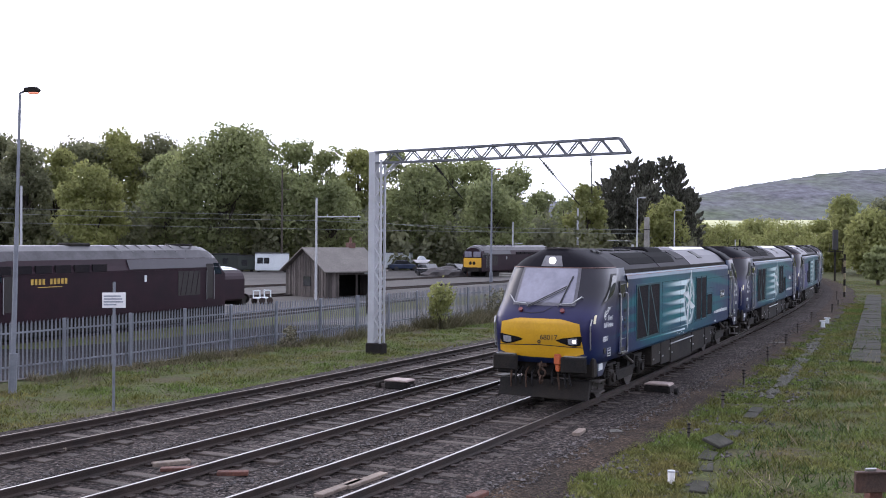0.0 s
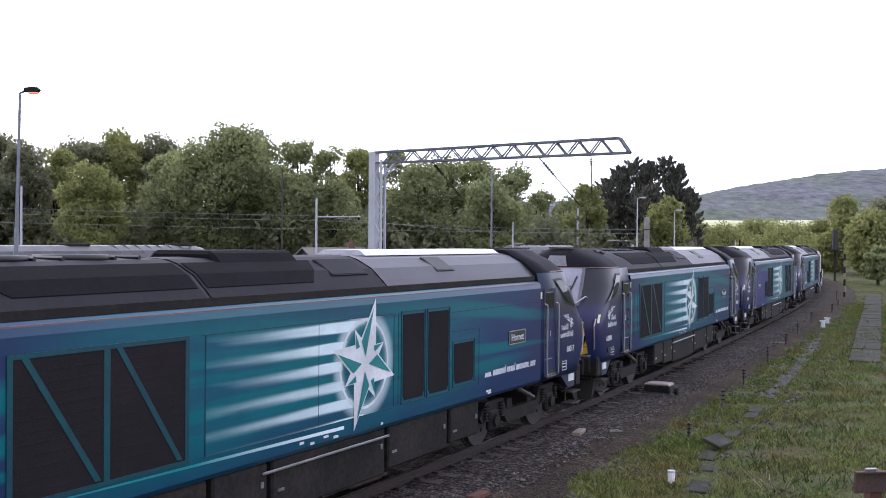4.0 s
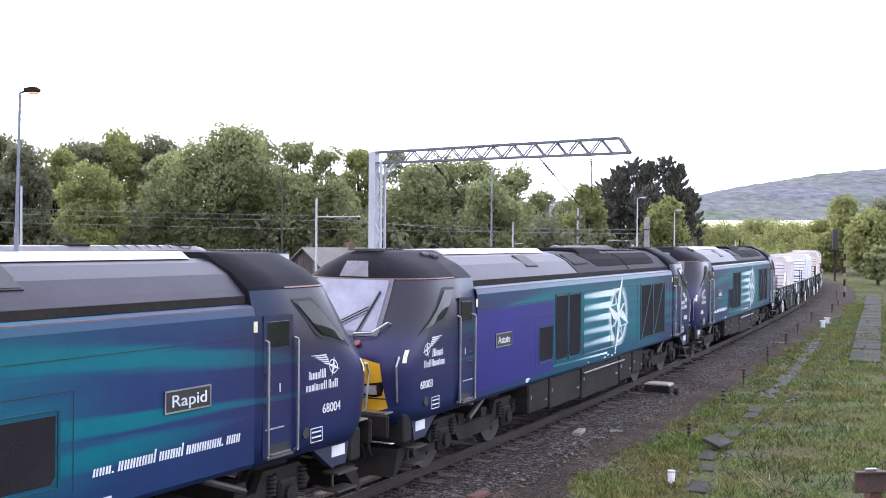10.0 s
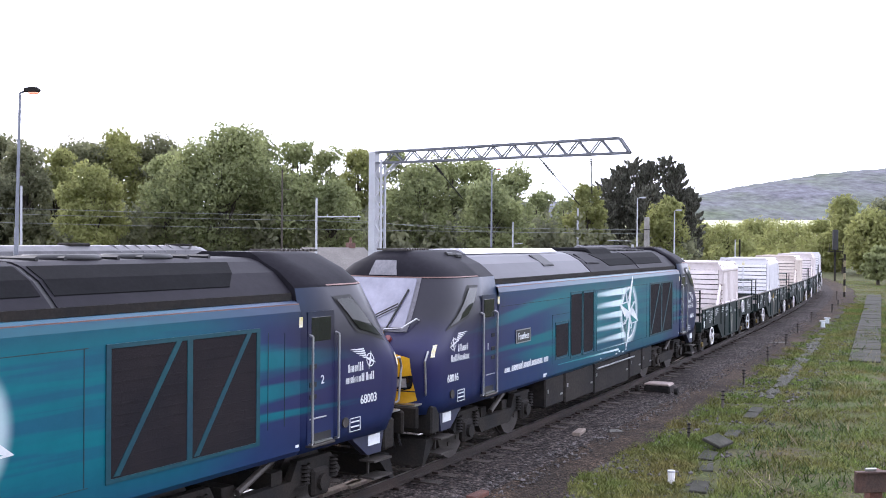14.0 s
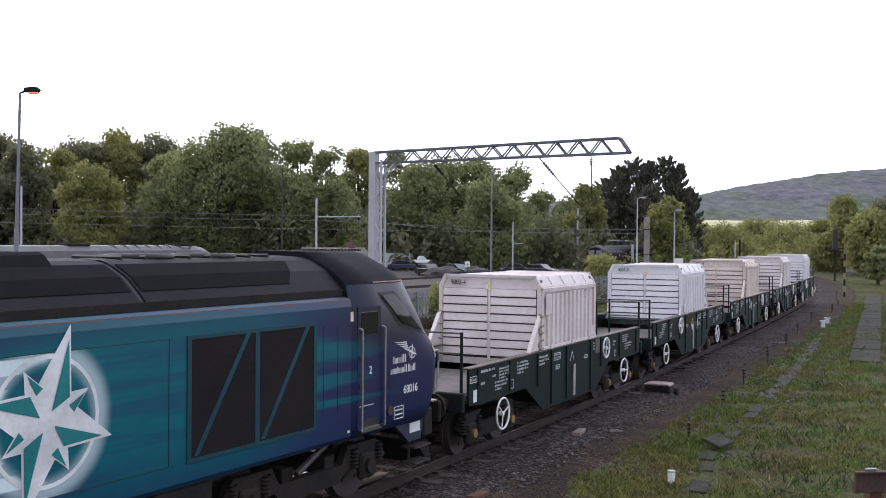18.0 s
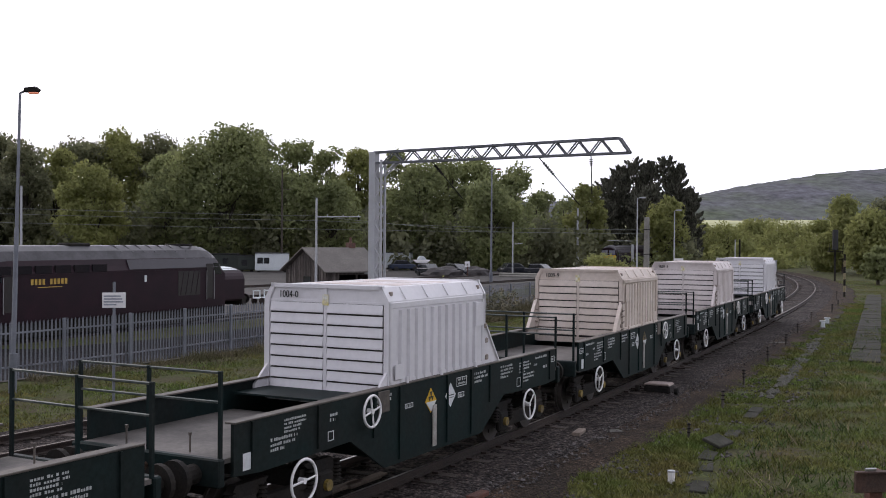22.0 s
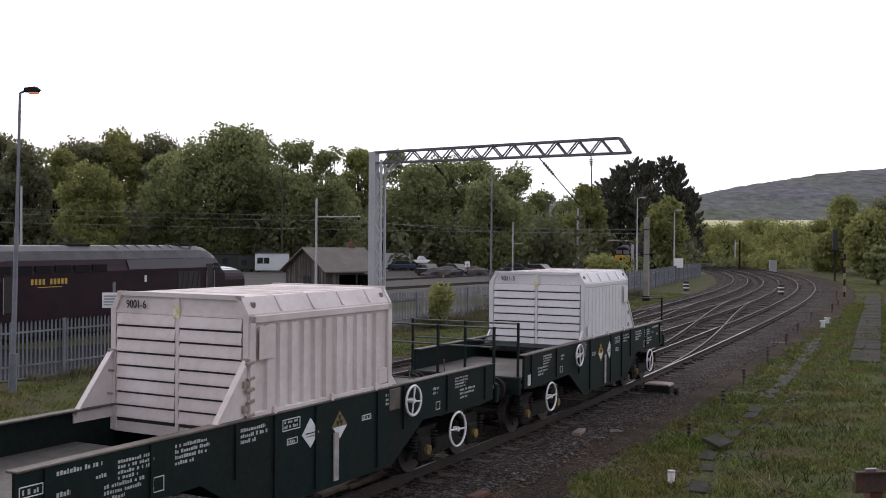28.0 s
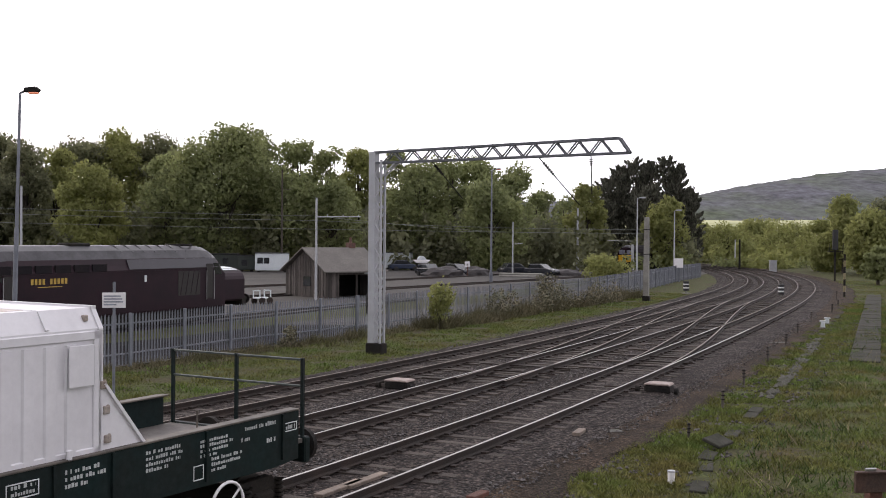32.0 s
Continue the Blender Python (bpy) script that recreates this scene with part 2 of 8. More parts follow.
def rod(bm, a, b, r, n=8, r2=None, mi=0):
    """A round bar from a to b."""
    a, b = Vector(a), Vector(b)
    d = b - a
    m = Matrix.Translation((a + b) / 2) @ d.to_track_quat("Z", "Y").to_matrix().to_4x4()
    res = bmesh.ops.create_cone(bm, cap_ends=True, segments=n, radius1=r, radius2=r if r2 is None else r2, depth=d.length, matrix=m)
    for v in res["verts"]:
        for f in v.link_faces:
            f.material_index = mi
    return bm


def beam(bm, a, b, w, h, mi=0):
    """A square bar from a to b, w wide and h high."""
    a, b = Vector(a), Vector(b)
    d = b - a
    q = d.to_track_quat("X", "Z").to_matrix().to_4x4()
    return box(bm, -d.length / 2, d.length / 2, -w / 2, w / 2, -h / 2, h / 2, 0, mi, Matrix.Translation((a + b) / 2) @ q)


def prism(bm, pts, axis, lo, hi, mi=0, bevel=0.0):
    """Extrude a flat outline along an axis ('x': points are y,z; 'y': x,z; 'z': x,y)."""
    def at(p, k):
        return {"x": (k, p[0], p[1]), "y": (p[0], k, p[1]), "z": (p[0], p[1], k)}[axis]
    A = [bm.verts.new(at(p, lo)) for p in pts]
    B = [bm.verts.new(at(p, hi)) for p in pts]
    n = len(pts)
    fs = [bm.faces.new([A[i], A[(i + 1) % n], B[(i + 1) % n], B[i]]) for i in range(n)]
    fs += [bm.faces.new(A[::-1]), bm.faces.new(B)]
    bmesh.ops.recalc_face_normals(bm, faces=fs)
    for f in fs:
        f.material_index = mi
    if bevel:
        bmesh.ops.bevel(bm, geom=list({e for f in fs for e in f.edges}), offset=bevel, segments=1, affect="EDGES")
    return bm


def ring(bm, c, r, tube, normal="y", n=24, k=6, mi=0):
    """A torus round c."""
    vs = []
    for i in range(n):
        a = 2 * math.pi * i / n
        row = []
        for j in range(k):
            b = 2 * math.pi * j / k
            u, w = (r + tube * math.cos(b)), tube * math.sin(b)
            p = {"y": (u * math.cos(a), w, u * math.sin(a)), "x": (w, u * math.cos(a), u * math.sin(a)), "z": (u * math.cos(a), u * math.sin(a), w)}[normal]
            row.append(bm.verts.new(Vector(c) + Vector(p)))
        vs.append(row)
    for i in range(n):
        for j in range(k):
            f = bm.faces.new([vs[i][j], vs[(i + 1) % n][j], vs[(i + 1) % n][(j + 1) % k], vs[i][(j + 1) % k]])
            f.material_index, f.smooth = mi, True
    return bm


def words(name, text, size, m, material, parent=None, label="", depth=0.004, width=None, italic=0.0):
    """Raised lettering as a mesh in the plane x, y of the pose m, its left end at the origin; width squeezes it to that length."""
    cu = bpy.data.curves.new(name, "FONT")
    cu.body, cu.size, cu.extrude, cu.shear = text, size, depth, italic
    tmp = bpy.data.objects.new(name, cu)
    scene.collection.objects.link(tmp)
    me = bpy.data.meshes.new_from_object(tmp.evaluated_get(bpy.context.evaluated_depsgraph_get()))
    bpy.data.objects.remove(tmp)
    bpy.data.curves.remove(cu)
    if width:
        xs = [v.co.x for v in me.vertices]
        k = width / max(1e-6, max(xs) - min(xs))
        me.transform(Matrix.Diagonal((k, 1, 1, 1)))
    me.transform(m)
    me.materials.clear()
    me.materials.append(material)
    ob = new(name, me)
    if parent is not None:
        ob.parent = parent
    if label:
        ob["label"] = label
    return ob


# ---- the line of the track: distance along it and its bend ----
KNOTS = [-20, -10, 0, 10, 20, 30, 40, 50, 60, 70, 80, 90, 100, 110, 120, 130, 140, 150, 240]
BENDS = [-0.035, -0.182, -0.291, -0.273, -0.097, -0.026, -0.067, -0.134, -0.216, -0.251, -0.273, -0.338, -0.404, -0.416, -0.368, -0.30, -0.30, -0.36, -0.36]
LINE_S = np.arange(-320, 240.01, 0.5)
_k = np.where(LINE_S < -20, 0.0, np.interp(LINE_S, KNOTS, BENDS)) * 0.01
_i0 = 640
LINE_A = np.concatenate([[0], np.cumsum((_k[1:] + _k[:-1]) / 4)])
LINE_A += 0.48923 - LINE_A[_i0]
LINE_X = np.concatenate([[0], np.cumsum((np.sin(LINE_A[1:]) + np.sin(LINE_A[:-1])) / 4)])
LINE_Y = np.concatenate([[0], np.cumsum((np.cos(LINE_A[1:]) + np.cos(LINE_A[:-1])) / 4)])
LINE_X += -2.0837 - LINE_X[_i0]
LINE_Y += 16.9617 - LINE_Y[_i0]
TRACK_2, TRACK_3 = -3.24, -6.30


def near_line(s):
    return 0.0


def middle_line(s):
    return float(np.interp(s, [-30, 25, 50], [-3.42, -3.40, TRACK_2]))


def siding_line(s):
    return float(np.interp(s, [-190, -20, 0, 12, 22, 40], [-9.5, -7.75, -7.2, -6.85, -6.55, TRACK_3]))


def online(s, off=0.0, z=0.0):
    """The point off metres to the side (towards the camera's side) of the near track at the distance s."""
    a = np.interp(s, LINE_S, LINE_A)
    return Vector((np.interp(s, LINE_S, LINE_X) + off * math.cos(a), np.interp(s, LINE_S, LINE_Y) - off * math.sin(a), z))


def along(s):
    return float(np.interp(s, LINE_S, LINE_A))


def strip(bm, ss, offs, mi=0):
    """A ribbon along the line: offs gives (offset, height) pairs for a distance s."""
    rows = [[bm.verts.new(online(s, o, z)) for o, z in offs(s)] for s in ss]
    for a, b in zip(rows, rows[1:]):
        for i in range(len(a) - 1):
            f = bm.faces.new([a[i], a[i + 1], b[i + 1], b[i]])
            f.material_index = mi
    return bm

# ---- ground, ballast and tracks ----
def ground_z(x, y):
    return -0.32 + 0.05 * noise.noise(Vector((x * 0.15, y * 0.15, 0)))


bm = bmesh.new()
xs = sorted(set([-2600, -1200, -600, -300, -200, -140, -100] + list(range(-80, -12, 4)) + [-12 + 1.5 * k for k in range(40)] + list(range(52, 101, 4)) + [120, 150, 200, 300, 600, 1200, 2600]))
ys = sorted(set([-600, -300, -150, -80] + list(range(-40, 5, 4)) + [6 + 1.5 * k for k in range(52)] + list(range(88, 201, 4)) + [220, 260, 320, 420, 600, 900, 1400, 2200, 3500]))
grid = [[bm.verts.new((x, y, ground_z(x, y) if abs(x) < 150 and y < 260 else -0.35)) for x in xs] for y in ys]
for a, b in zip(grid, grid[1:]):
    for i in range(len(xs) - 1):
        bm.faces.new([a[i], a[i + 1], b[i + 1], b[i]])
thing("ground", bm, M_GRASS_GROUND, "rough grass and bare earth beside the railway", "ground", "structure", smooth=True)

bm = bmesh.new()
strip(bm, np.arange(-200, 235, 1.0), lambda s: [(siding_line(s) - 2.9 + 0.4 * noise.noise(Vector((s * 0.3, 9, 0))), -0.40), (siding_line(s) - 2.0, -0.20), (siding_line(s), -0.175), (-4.8, -0.22), (-3.2, -0.175), (-1.6, -0.22), (0, -0.175), (1.7, -0.185), (2.5, -0.27), (3.2 + 0.5 * noise.noise(Vector((s * 0.25, 3, 0))), -0.43)])
thing("ballast", bm, M_BALLAST, "grey-brown stone ballast under the tracks", "ballast", "structure")

bm = bmesh.new()
strip(bm, np.arange(-60, 170, 2.0), lambda s: [(1.95 + 0.35 * noise.noise(Vector((s * 0.4, 7, 0))), -0.228), (2.7, -0.256), (3.0 + 0.7 * noise.noise(Vector((s * 0.3, 1, 0))) + 0.012 * max(0, s - 12), -0.264), (3.5 + 0.7 * noise.noise(Vector((s * 0.35, 5, 0))) + 0.012 * max(0, s - 12), -0.42)])
thing("cess_path", bm, M_CESS, "brown cinder path beside the ballast", "path", "structure")


def rail_mesh(offset, s0, s1, step=1.0):
    """Bull-headed rail: brown foot and web, worn top."""
    bm = bmesh.new()
    prof = [(-0.065, -0.155), (-0.065, -0.14), (-0.012, -0.115), (-0.012, -0.05), (-0.036, -0.04), (-0.036, -0.006), (-0.028, 0.0), (0.028, 0.0), (0.036, -0.006), (0.036, -0.04), (0.012, -0.05), (0.012, -0.115), (0.065, -0.14), (0.065, -0.155)]
    strip(bm, np.arange(s0, s1 + 0.01, step), lambda s: [(offset(s) + o, z) for o, z in prof])
    bm.faces.ensure_lookup_table()
    for i, f in enumerate(bm.faces):
        f.material_index = 0 if i % 13 != 6 else 1 if s0 + (i // 13) * step < 36 else 2
    return bm


def sleeper_mesh(width):
    bm = bmesh.new()
    box(bm, -width / 2, width / 2, -0.125, 0.125, -0.30, -0.155, 0.012)
    for o in (-0.7525, 0.7525):
        for sx in (-1, 1):
            box(bm, o + sx * 0.13 - 0.06, o + sx * 0.13 + 0.06, -0.08, 0.08, -0.156, -0.115, 0.0, 1)
    return finish(bm, "sleeper", [M_SLEEPER, M_RUST])


def track(off, top, label, near=(-13, 62), far=150):
    root = thing("railway_track", None, None, label, "track", "structure")
    for side in (-0.7525, 0.7525):
        part("rail", rail_mesh(lambda s: off(s) + side, -190, 232), [M_RUST, top, M_RAILTOP_DULL], root, "steel rail with a worn top" if top is M_RAILTOP else "dull brown rail")
    me = sleeper_mesh(2.6)
    rest = bmesh.new()
    s = -30.0
    k = 0
    while s < far:
        m = Matrix.Translation(online(s, off(s), -0.022 + 0.020 * math.sin(k * 1.7) * math.sin(k * 0.37))) @ Matrix.Rotation(-along(s) + 0.02 * math.sin(k * 2.3), 4, "Z")
        if near[0] < s < near[1]:
            ob = new("sleeper", me)
            ob.parent, ob.matrix_basis = root, m
        else:
            box(rest, -1.3, 1.3, -0.125, 0.125, -0.30, -0.155, 0, 0, m)
        s += 0.68
        k += 1
    ob = part("far_sleepers", rest, M_SLEEPER, root)
    tagged(ob, kind="stuff")
    return root


track(near_line, M_RAILTOP, "near running line with bright rails on timber sleepers")
track(middle_line, M_RAILTOP, "middle running line with bright rails on timber sleepers")
track(siding_line, M_RAILTOP_DULL, "far siding with dull brown rails on timber sleepers")


def crossover(a, b, s0, s1, label):
    """Two rails that lead from one track over to the next."""
    root = thing("crossover", None, None, label, "track", "structure")

    def mid(s):
        u = min(1, max(0, (s - s0) / (s1 - s0)))
        return a + (b - a) * (u * u * (3 - 2 * u))
    for side in (-0.7525, 0.7525):
        part("rail", rail_mesh(lambda s: mid(s) + side + 0.0, s0 + 2.5, s1 - 2.5, 0.5), [M_RUST, M_RAILTOP_DULL, M_RAILTOP_DULL], root)
    for k in range(int((s1 - s0) / 2.2)):
        s = s0 + 3 + 2.2 * k
        bm = bmesh.new()
        box(bm, -2.4, 2.4, -0.14, 0.14, -0.31, -0.158, 0.012, 0, Matrix.Translation(online(s + 0.33, (a + b) / 2)) @ Matrix.Rotation(-along(s), 4, "Z"))
        part("long_timber", bm, M_SLEEPER, root)
    for k in range(3):
        bm = bmesh.new()
        box(bm, -1.2, 1.2, -0.02, 0.02, -0.13, -0.09, 0, 0, Matrix.Translation(online(s0 + 4 + 1.5 * k, a)) @ Matrix.Rotation(-along(s0), 4, "Z"))
        part("stretcher_bar", bm, M_RUST, root)


crossover(0.0, TRACK_2, 16, 62, "crossover rails between the near and middle lines")
crossover(TRACK_2, TRACK_3, 11, 58, "crossover rails between the middle line and the siding")


def shards(name, pts, sizes, material, label, category, flat=0.7):
    """Loose stones, one joined mesh."""
    rnd = np.random.RandomState(4)
    base = np.array([(1, 0, 0), (-0.9, 0.2, 0), (0, 1, 0.1), (0.1, -1, 0), (0.1, 0.1, flat), (0, 0, -0.5)])
    tris = np.array([(0, 2, 4), (2, 1, 4), (1, 3, 4), (3, 0, 4), (2, 0, 5), (1, 2, 5), (3, 1, 5), (0, 3, 5)])
    n = len(pts)
    a = rnd.rand(n) * 6.28
    c, s = np.cos(a), np.sin(a)
    v = base[None] * sizes[:, None, None] * (0.75 + 0.5 * rnd.rand(n, 6, 1))
    w = np.stack([v[..., 0] * c[:, None] - v[..., 1] * s[:, None], v[..., 0] * s[:, None] + v[..., 1] * c[:, None], v[..., 2]], -1) + pts[:, None, :]
    me = bpy.data.meshes.new(name)
    me.from_pydata(w.reshape(-1, 3).tolist(), [], (tris[None] + 6 * np.arange(n)[:, None, None]).reshape(-1, 3).tolist())
    me.materials.append(material)
    return tagged(new(name, me), label, category, "", "stuff")


rs = np.random.RandomState(11)
n = 46000
ss = -14 + 66 * rs.rand(n) ** 1.5
oo = -9.0 + 12.3 * rs.rand(n)
pp = np.array([online(s, o, -0.195 - 0.03 * abs(math.sin(o * 1.9)) - (0.10 if o > 2.6 else 0)) for s, o in zip(ss, oo)])
shards("loose_ballast", pp, 0.018 + 0.030 * rs.rand(n) ** 1.6, M_STONE, "loose grey and brown ballast stones", "ballast stones")
n = 2600
ss = -8 + 60 * rs.rand(n)
pp = np.array([online(s, 3.2 + 2.2 * r, -0.29) for s, r in zip(ss, rs.rand(n))])
shards("path_stones", pp, 0.015 + 0.05 * rs.rand(n) ** 2, M_STONE, "scattered stones on the cinder path", "stones")

# yard surface behind the fence
bm = bmesh.new()
def yard_edge(y):
    return float(np.interp(y, [10, 31.5, 45.3, 52.3, 73, 115, 160], [-24.5, -12.4, -4.6, -1.1, 10.2, 25.8, 42]))
rows = [[bm.verts.new((x, y, -0.27)) for x in (yard_edge(y) - 60, yard_edge(y) - 20, yard_edge(y) - 0.2)] for y in (10, 20, 31.5, 45.3, 52.3, 62, 73, 90, 115, 135, 160)]
for a, b in zip(rows, rows[1:]):
    for i in range(2):
        bm.faces.new([a[i], a[i + 1], b[i + 1], b[i]])
thing("yard_ground", bm, M_YARD, "trodden cinder ground of the railway yard", "ground", "structure")
bm = bmesh.new()
rows = [[bm.verts.new((yard_edge(y) - d, y, -0.262)) for d in (6.5, 1.6)] for y in (54, 62, 73, 90, 115, 135)]
for a, b in zip(rows, rows[1:]):
    bm.faces.new([a[0], a[1], b[1], b[0]])
thing("yard_road", bm, M_ROADWAY, "grey access road along the fence", "road", "structure")
bm = bmesh.new()
rows = [[bm.verts.new((yard_edge(y) - d, y, -0.258)) for d in (11.5 + math.sin(y * 0.2), 7.2 + 0.6 * math.sin(y * 0.5))] for y in range(40, 130, 5)]
for a, b in zip(rows, rows[1:]):
    bm.faces.new([a[0], a[1], b[1], b[0]])
thing("yard_grass", bm, M_GRASS_GROUND, "strip of rough grass in the yard", "grass", "structure")
# yard tracks: two rails each on a straight run
for k, (x, y, L) in enumerate(((-1.2, 97, 90), (3.4 - 1.3, 123 + 0.8, 160), (-15.3, 47.2, 60))):
    root = thing("yard_track", None, None, "rusty siding laid in the yard surface", "track", "structure")
    for o in (-0.75, 0.75):
        bm = bmesh.new()
        d = Vector((0.53, 0.848, 0)) if k < 2 else Vector((0.423, 0.906, 0))
        nrm = Vector((d.y, -d.x, 0))
        c = Vector((x, y, -0.24)) + nrm * o
        beam(bm, c - d * L * 0.5, c + d * L * 0.5, 0.07, 0.15)
        part("rail", bm, M_RUST, root)

# dark strip: black ballast plus painted shade between locomotive and fence
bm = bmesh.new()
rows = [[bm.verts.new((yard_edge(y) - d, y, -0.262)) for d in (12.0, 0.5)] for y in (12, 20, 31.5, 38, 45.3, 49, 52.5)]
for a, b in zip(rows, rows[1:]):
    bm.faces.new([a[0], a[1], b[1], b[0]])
thing("siding_ballast", bm, M_SHADED_BALLAST, "black siding ballast behind the fence with the locomotive's shade painted in", "ballast", "structure")

# ---- the four locomotives ----
TRAIN, WHEELSETS, YARD_MOVER = [], [], []
SIDE_L = Matrix(((-1, 0, 0, 0), (0, 0, 1, 0), (0, 1, 0, 0), (0, 0, 0, 1)))   # lettering that faces +y
SIDE_R = Matrix(((1, 0, 0, 0), (0, 0, -1, 0), (0, 1, 0, 0), (0, 0, 0, 1)))   # lettering that faces -y


def lettering_at(side, x, z, y=1.352):
    """A pose for lettering on the body side, its left end at x as a viewer on that side sees it."""
    return Matrix.Translation((x, y * side, z)) @ (SIDE_L if side > 0 else SIDE_R)


STREAKS = ((5.0, 8.9, 2.46, 2.30, 0.34), (5.0, 8.4, 1.94, 1.99, 0.24), (5.0, 9.3, 1.68, 1.62, 0.12), (-2.6, -9.3, 2.88, 2.26, 0.27), (-2.6, -9.3, 2.04, 1.86, 0.17), (-2.6, -7.3, 1.62, 1.72, 0.27))


def livery(name, cab, mid, low, top=(0.030, 0.034, 0.075), top_z=(2.62, 3.05), share=0.85, blue=None, star=None):
    """Deep blue paint that turns to teal between the cabs, with long pointed streaks; star: the compass and its stripes, (centre, where the stripes start, side)."""
    m = bpy.data.materials.new(name)
    m.use_nodes = True
    nt = m.node_tree
    link = nt.links.new
    b = nt.nodes["Principled BSDF"]

    def calc(op, *vals, clamp=False):
        n = nt.nodes.new("ShaderNodeMath")
        n.operation, n.use_clamp = op, clamp
        for k, v in enumerate(vals):
            if isinstance(v, (int, float)):
                n.inputs[k].default_value = v
            else:
                link(v, n.inputs[k])
        return n.outputs[0]

    def ramp(v, lo, hi, a=0.0, c=1.0, soft=True):
        n = nt.nodes.new("ShaderNodeMapRange")
        if soft:
            n.interpolation_type = "SMOOTHSTEP"
        for key, q in (("From Min", lo), ("From Max", hi), ("To Min", a), ("To Max", c), ("Value", v)):
            if isinstance(q, (int, float)):
                n.inputs[key].default_value = q
            else:
                link(q, n.inputs[key])
        return n.outputs[0]

    def mix(f, c1, c2):
        n = nt.nodes.new("ShaderNodeMixRGB")
        link(f, n.inputs[0])
        for k, c in ((1, c1), (2, c2)):
            if isinstance(c, tuple):
                n.inputs[k].default_value = (*c, 1)
            else:
                link(c, n.inputs[k])
        return n.outputs[0]
    tc = nd(nt, "ShaderNodeTexCoord")
    sep = nd(nt, "ShaderNodeSeparateXYZ")
    link(tc.outputs["Object"], sep.inputs[0])
    X, Z = sep.outputs[0], sep.outputs[2]
    mp = nd(nt, "ShaderNodeMapping", Scale=(0.13, 0.0, 2.7), Rotation=(0, 0.03, 0))
    link(tc.outputs["Object"], mp.inputs[0])
    grain = nd(nt, "ShaderNodeTexNoise", Scale=2.2, Detail=3.0, Roughness=0.5, Distortion=0.25)
    link(mp.outputs[0], grain.inputs["Vector"])
    wave = calc("MULTIPLY_ADD", grain.outputs["Fac"], 0.22, -0.11)
    Zw = calc("ADD", Z, wave)
    teal = calc("MULTIPLY", ramp(X, -5.2, -2.4), ramp(X, 6.6, 4.6))
    teal = calc("MULTIPLY", teal, ramp(grain.outputs["Fac"], 0.62, 0.44, 0.55, 1.0))
    for xr, xt, zr, zt, hh in STREAKS:
        u = calc("DIVIDE", calc("SUBTRACT", X, xr), xt - xr)
        zc = calc("MULTIPLY_ADD", u, zt - zr, zr)
        half = calc("MULTIPLY", calc("POWER", calc("SUBTRACT", 1.0, u, clamp=True), 0.7), hh)
        d = calc("DIVIDE", calc("ABSOLUTE", calc("SUBTRACT", Zw, zc)), calc("MAXIMUM", half, 0.004))
        w = calc("MULTIPLY", ramp(d, 1.0, 0.35), ramp(u, -0.25, 0.1))
        teal = calc("MAXIMUM", teal, calc("MULTIPLY", w, ramp(u, 1.0, 0.35)))
    far = ramp(calc("ABSOLUTE", X), 5.4, 7.8)
    body = mix(far, blue or cab, cab)
    col = mix(teal, body, mid)
    # bluer towards the bottom: the sheen low on the side is painted in
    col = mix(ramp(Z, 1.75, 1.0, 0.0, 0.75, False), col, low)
    if star:
        cx, x0, x1 = star
        dx, dz = calc("SUBTRACT", X, cx), calc("SUBTRACT", Z, 2.13)
        rr = calc("SQRT", calc("ADD", calc("MULTIPLY", dx, dx), calc("MULTIPLY", dz, dz)))
        w = ramp(calc("ADD", X, calc("MULTIPLY", calc("SUBTRACT", grain.outputs["Fac"], 0.5), 3.5 if x0 > x1 else -3.5)), x0, x1, soft=False)
        v = calc("FRACT", calc("DIVIDE", calc("SUBTRACT", Z, 1.4375), 0.285))
        d = calc("MULTIPLY", calc("ABSOLUTE", calc("SUBTRACT", v, 0.5)), 0.285)
        half = calc("MULTIPLY_ADD", w, 0.068, 0.012)
        edge = calc("MULTIPLY_ADD", calc("SUBTRACT", 1.0, w), 0.075, 0.012)
        white = calc("MULTIPLY", ramp(d, calc("ADD", half, edge), calc("SUBTRACT", half, edge)), calc("POWER", w, 0.9))
        white = calc("MULTIPLY", white, ramp(rr, 0.56, 0.66))
        white = calc("MULTIPLY", white, ramp(dx, -0.1 if x0 > x1 else 0.1, 0.05 if x0 > x1 else -0.05))
        halo = calc("MULTIPLY", ramp(calc("ABSOLUTE", calc("SUBTRACT", rr, 0.71)), 0.19, 0.0), 0.55)
        col = mix(calc("MAXIMUM", white, halo), col, (0.62, 0.74, 0.77))
    col = mix(ramp(Z, top_z[0], top_z[1], 0.0, share), col, top)
    col = mix(calc("MULTIPLY", ramp(Z, 2.15, 2.75), ramp(calc("ABSOLUTE", X), 6.4, 8.3)), col, (0.0175, 0.0165, 0.0235))
    dirt = nd(nt, "ShaderNodeTexNoise", Scale=4.0, Detail=6.0, Roughness=0.7)
    link(tc.outputs["Object"], dirt.inputs["Vector"])
    hsv = nd(nt, "ShaderNodeHueSaturation")
    link(ramp(dirt.outputs["Fac"], 0.0, 1.0, 0.80, 1.18, False), hsv.inputs["Value"])
    link(col, hsv.inputs["Color"])
    link(hsv.outputs[0], b.inputs["Base Color"])
    link(ramp(dirt.outputs["Fac"], 0.0, 1.0, 0.24, 0.42, False), b.inputs["Roughness"])
    b.inputs["Specular IOR Level"].default_value = 0.25
    return m


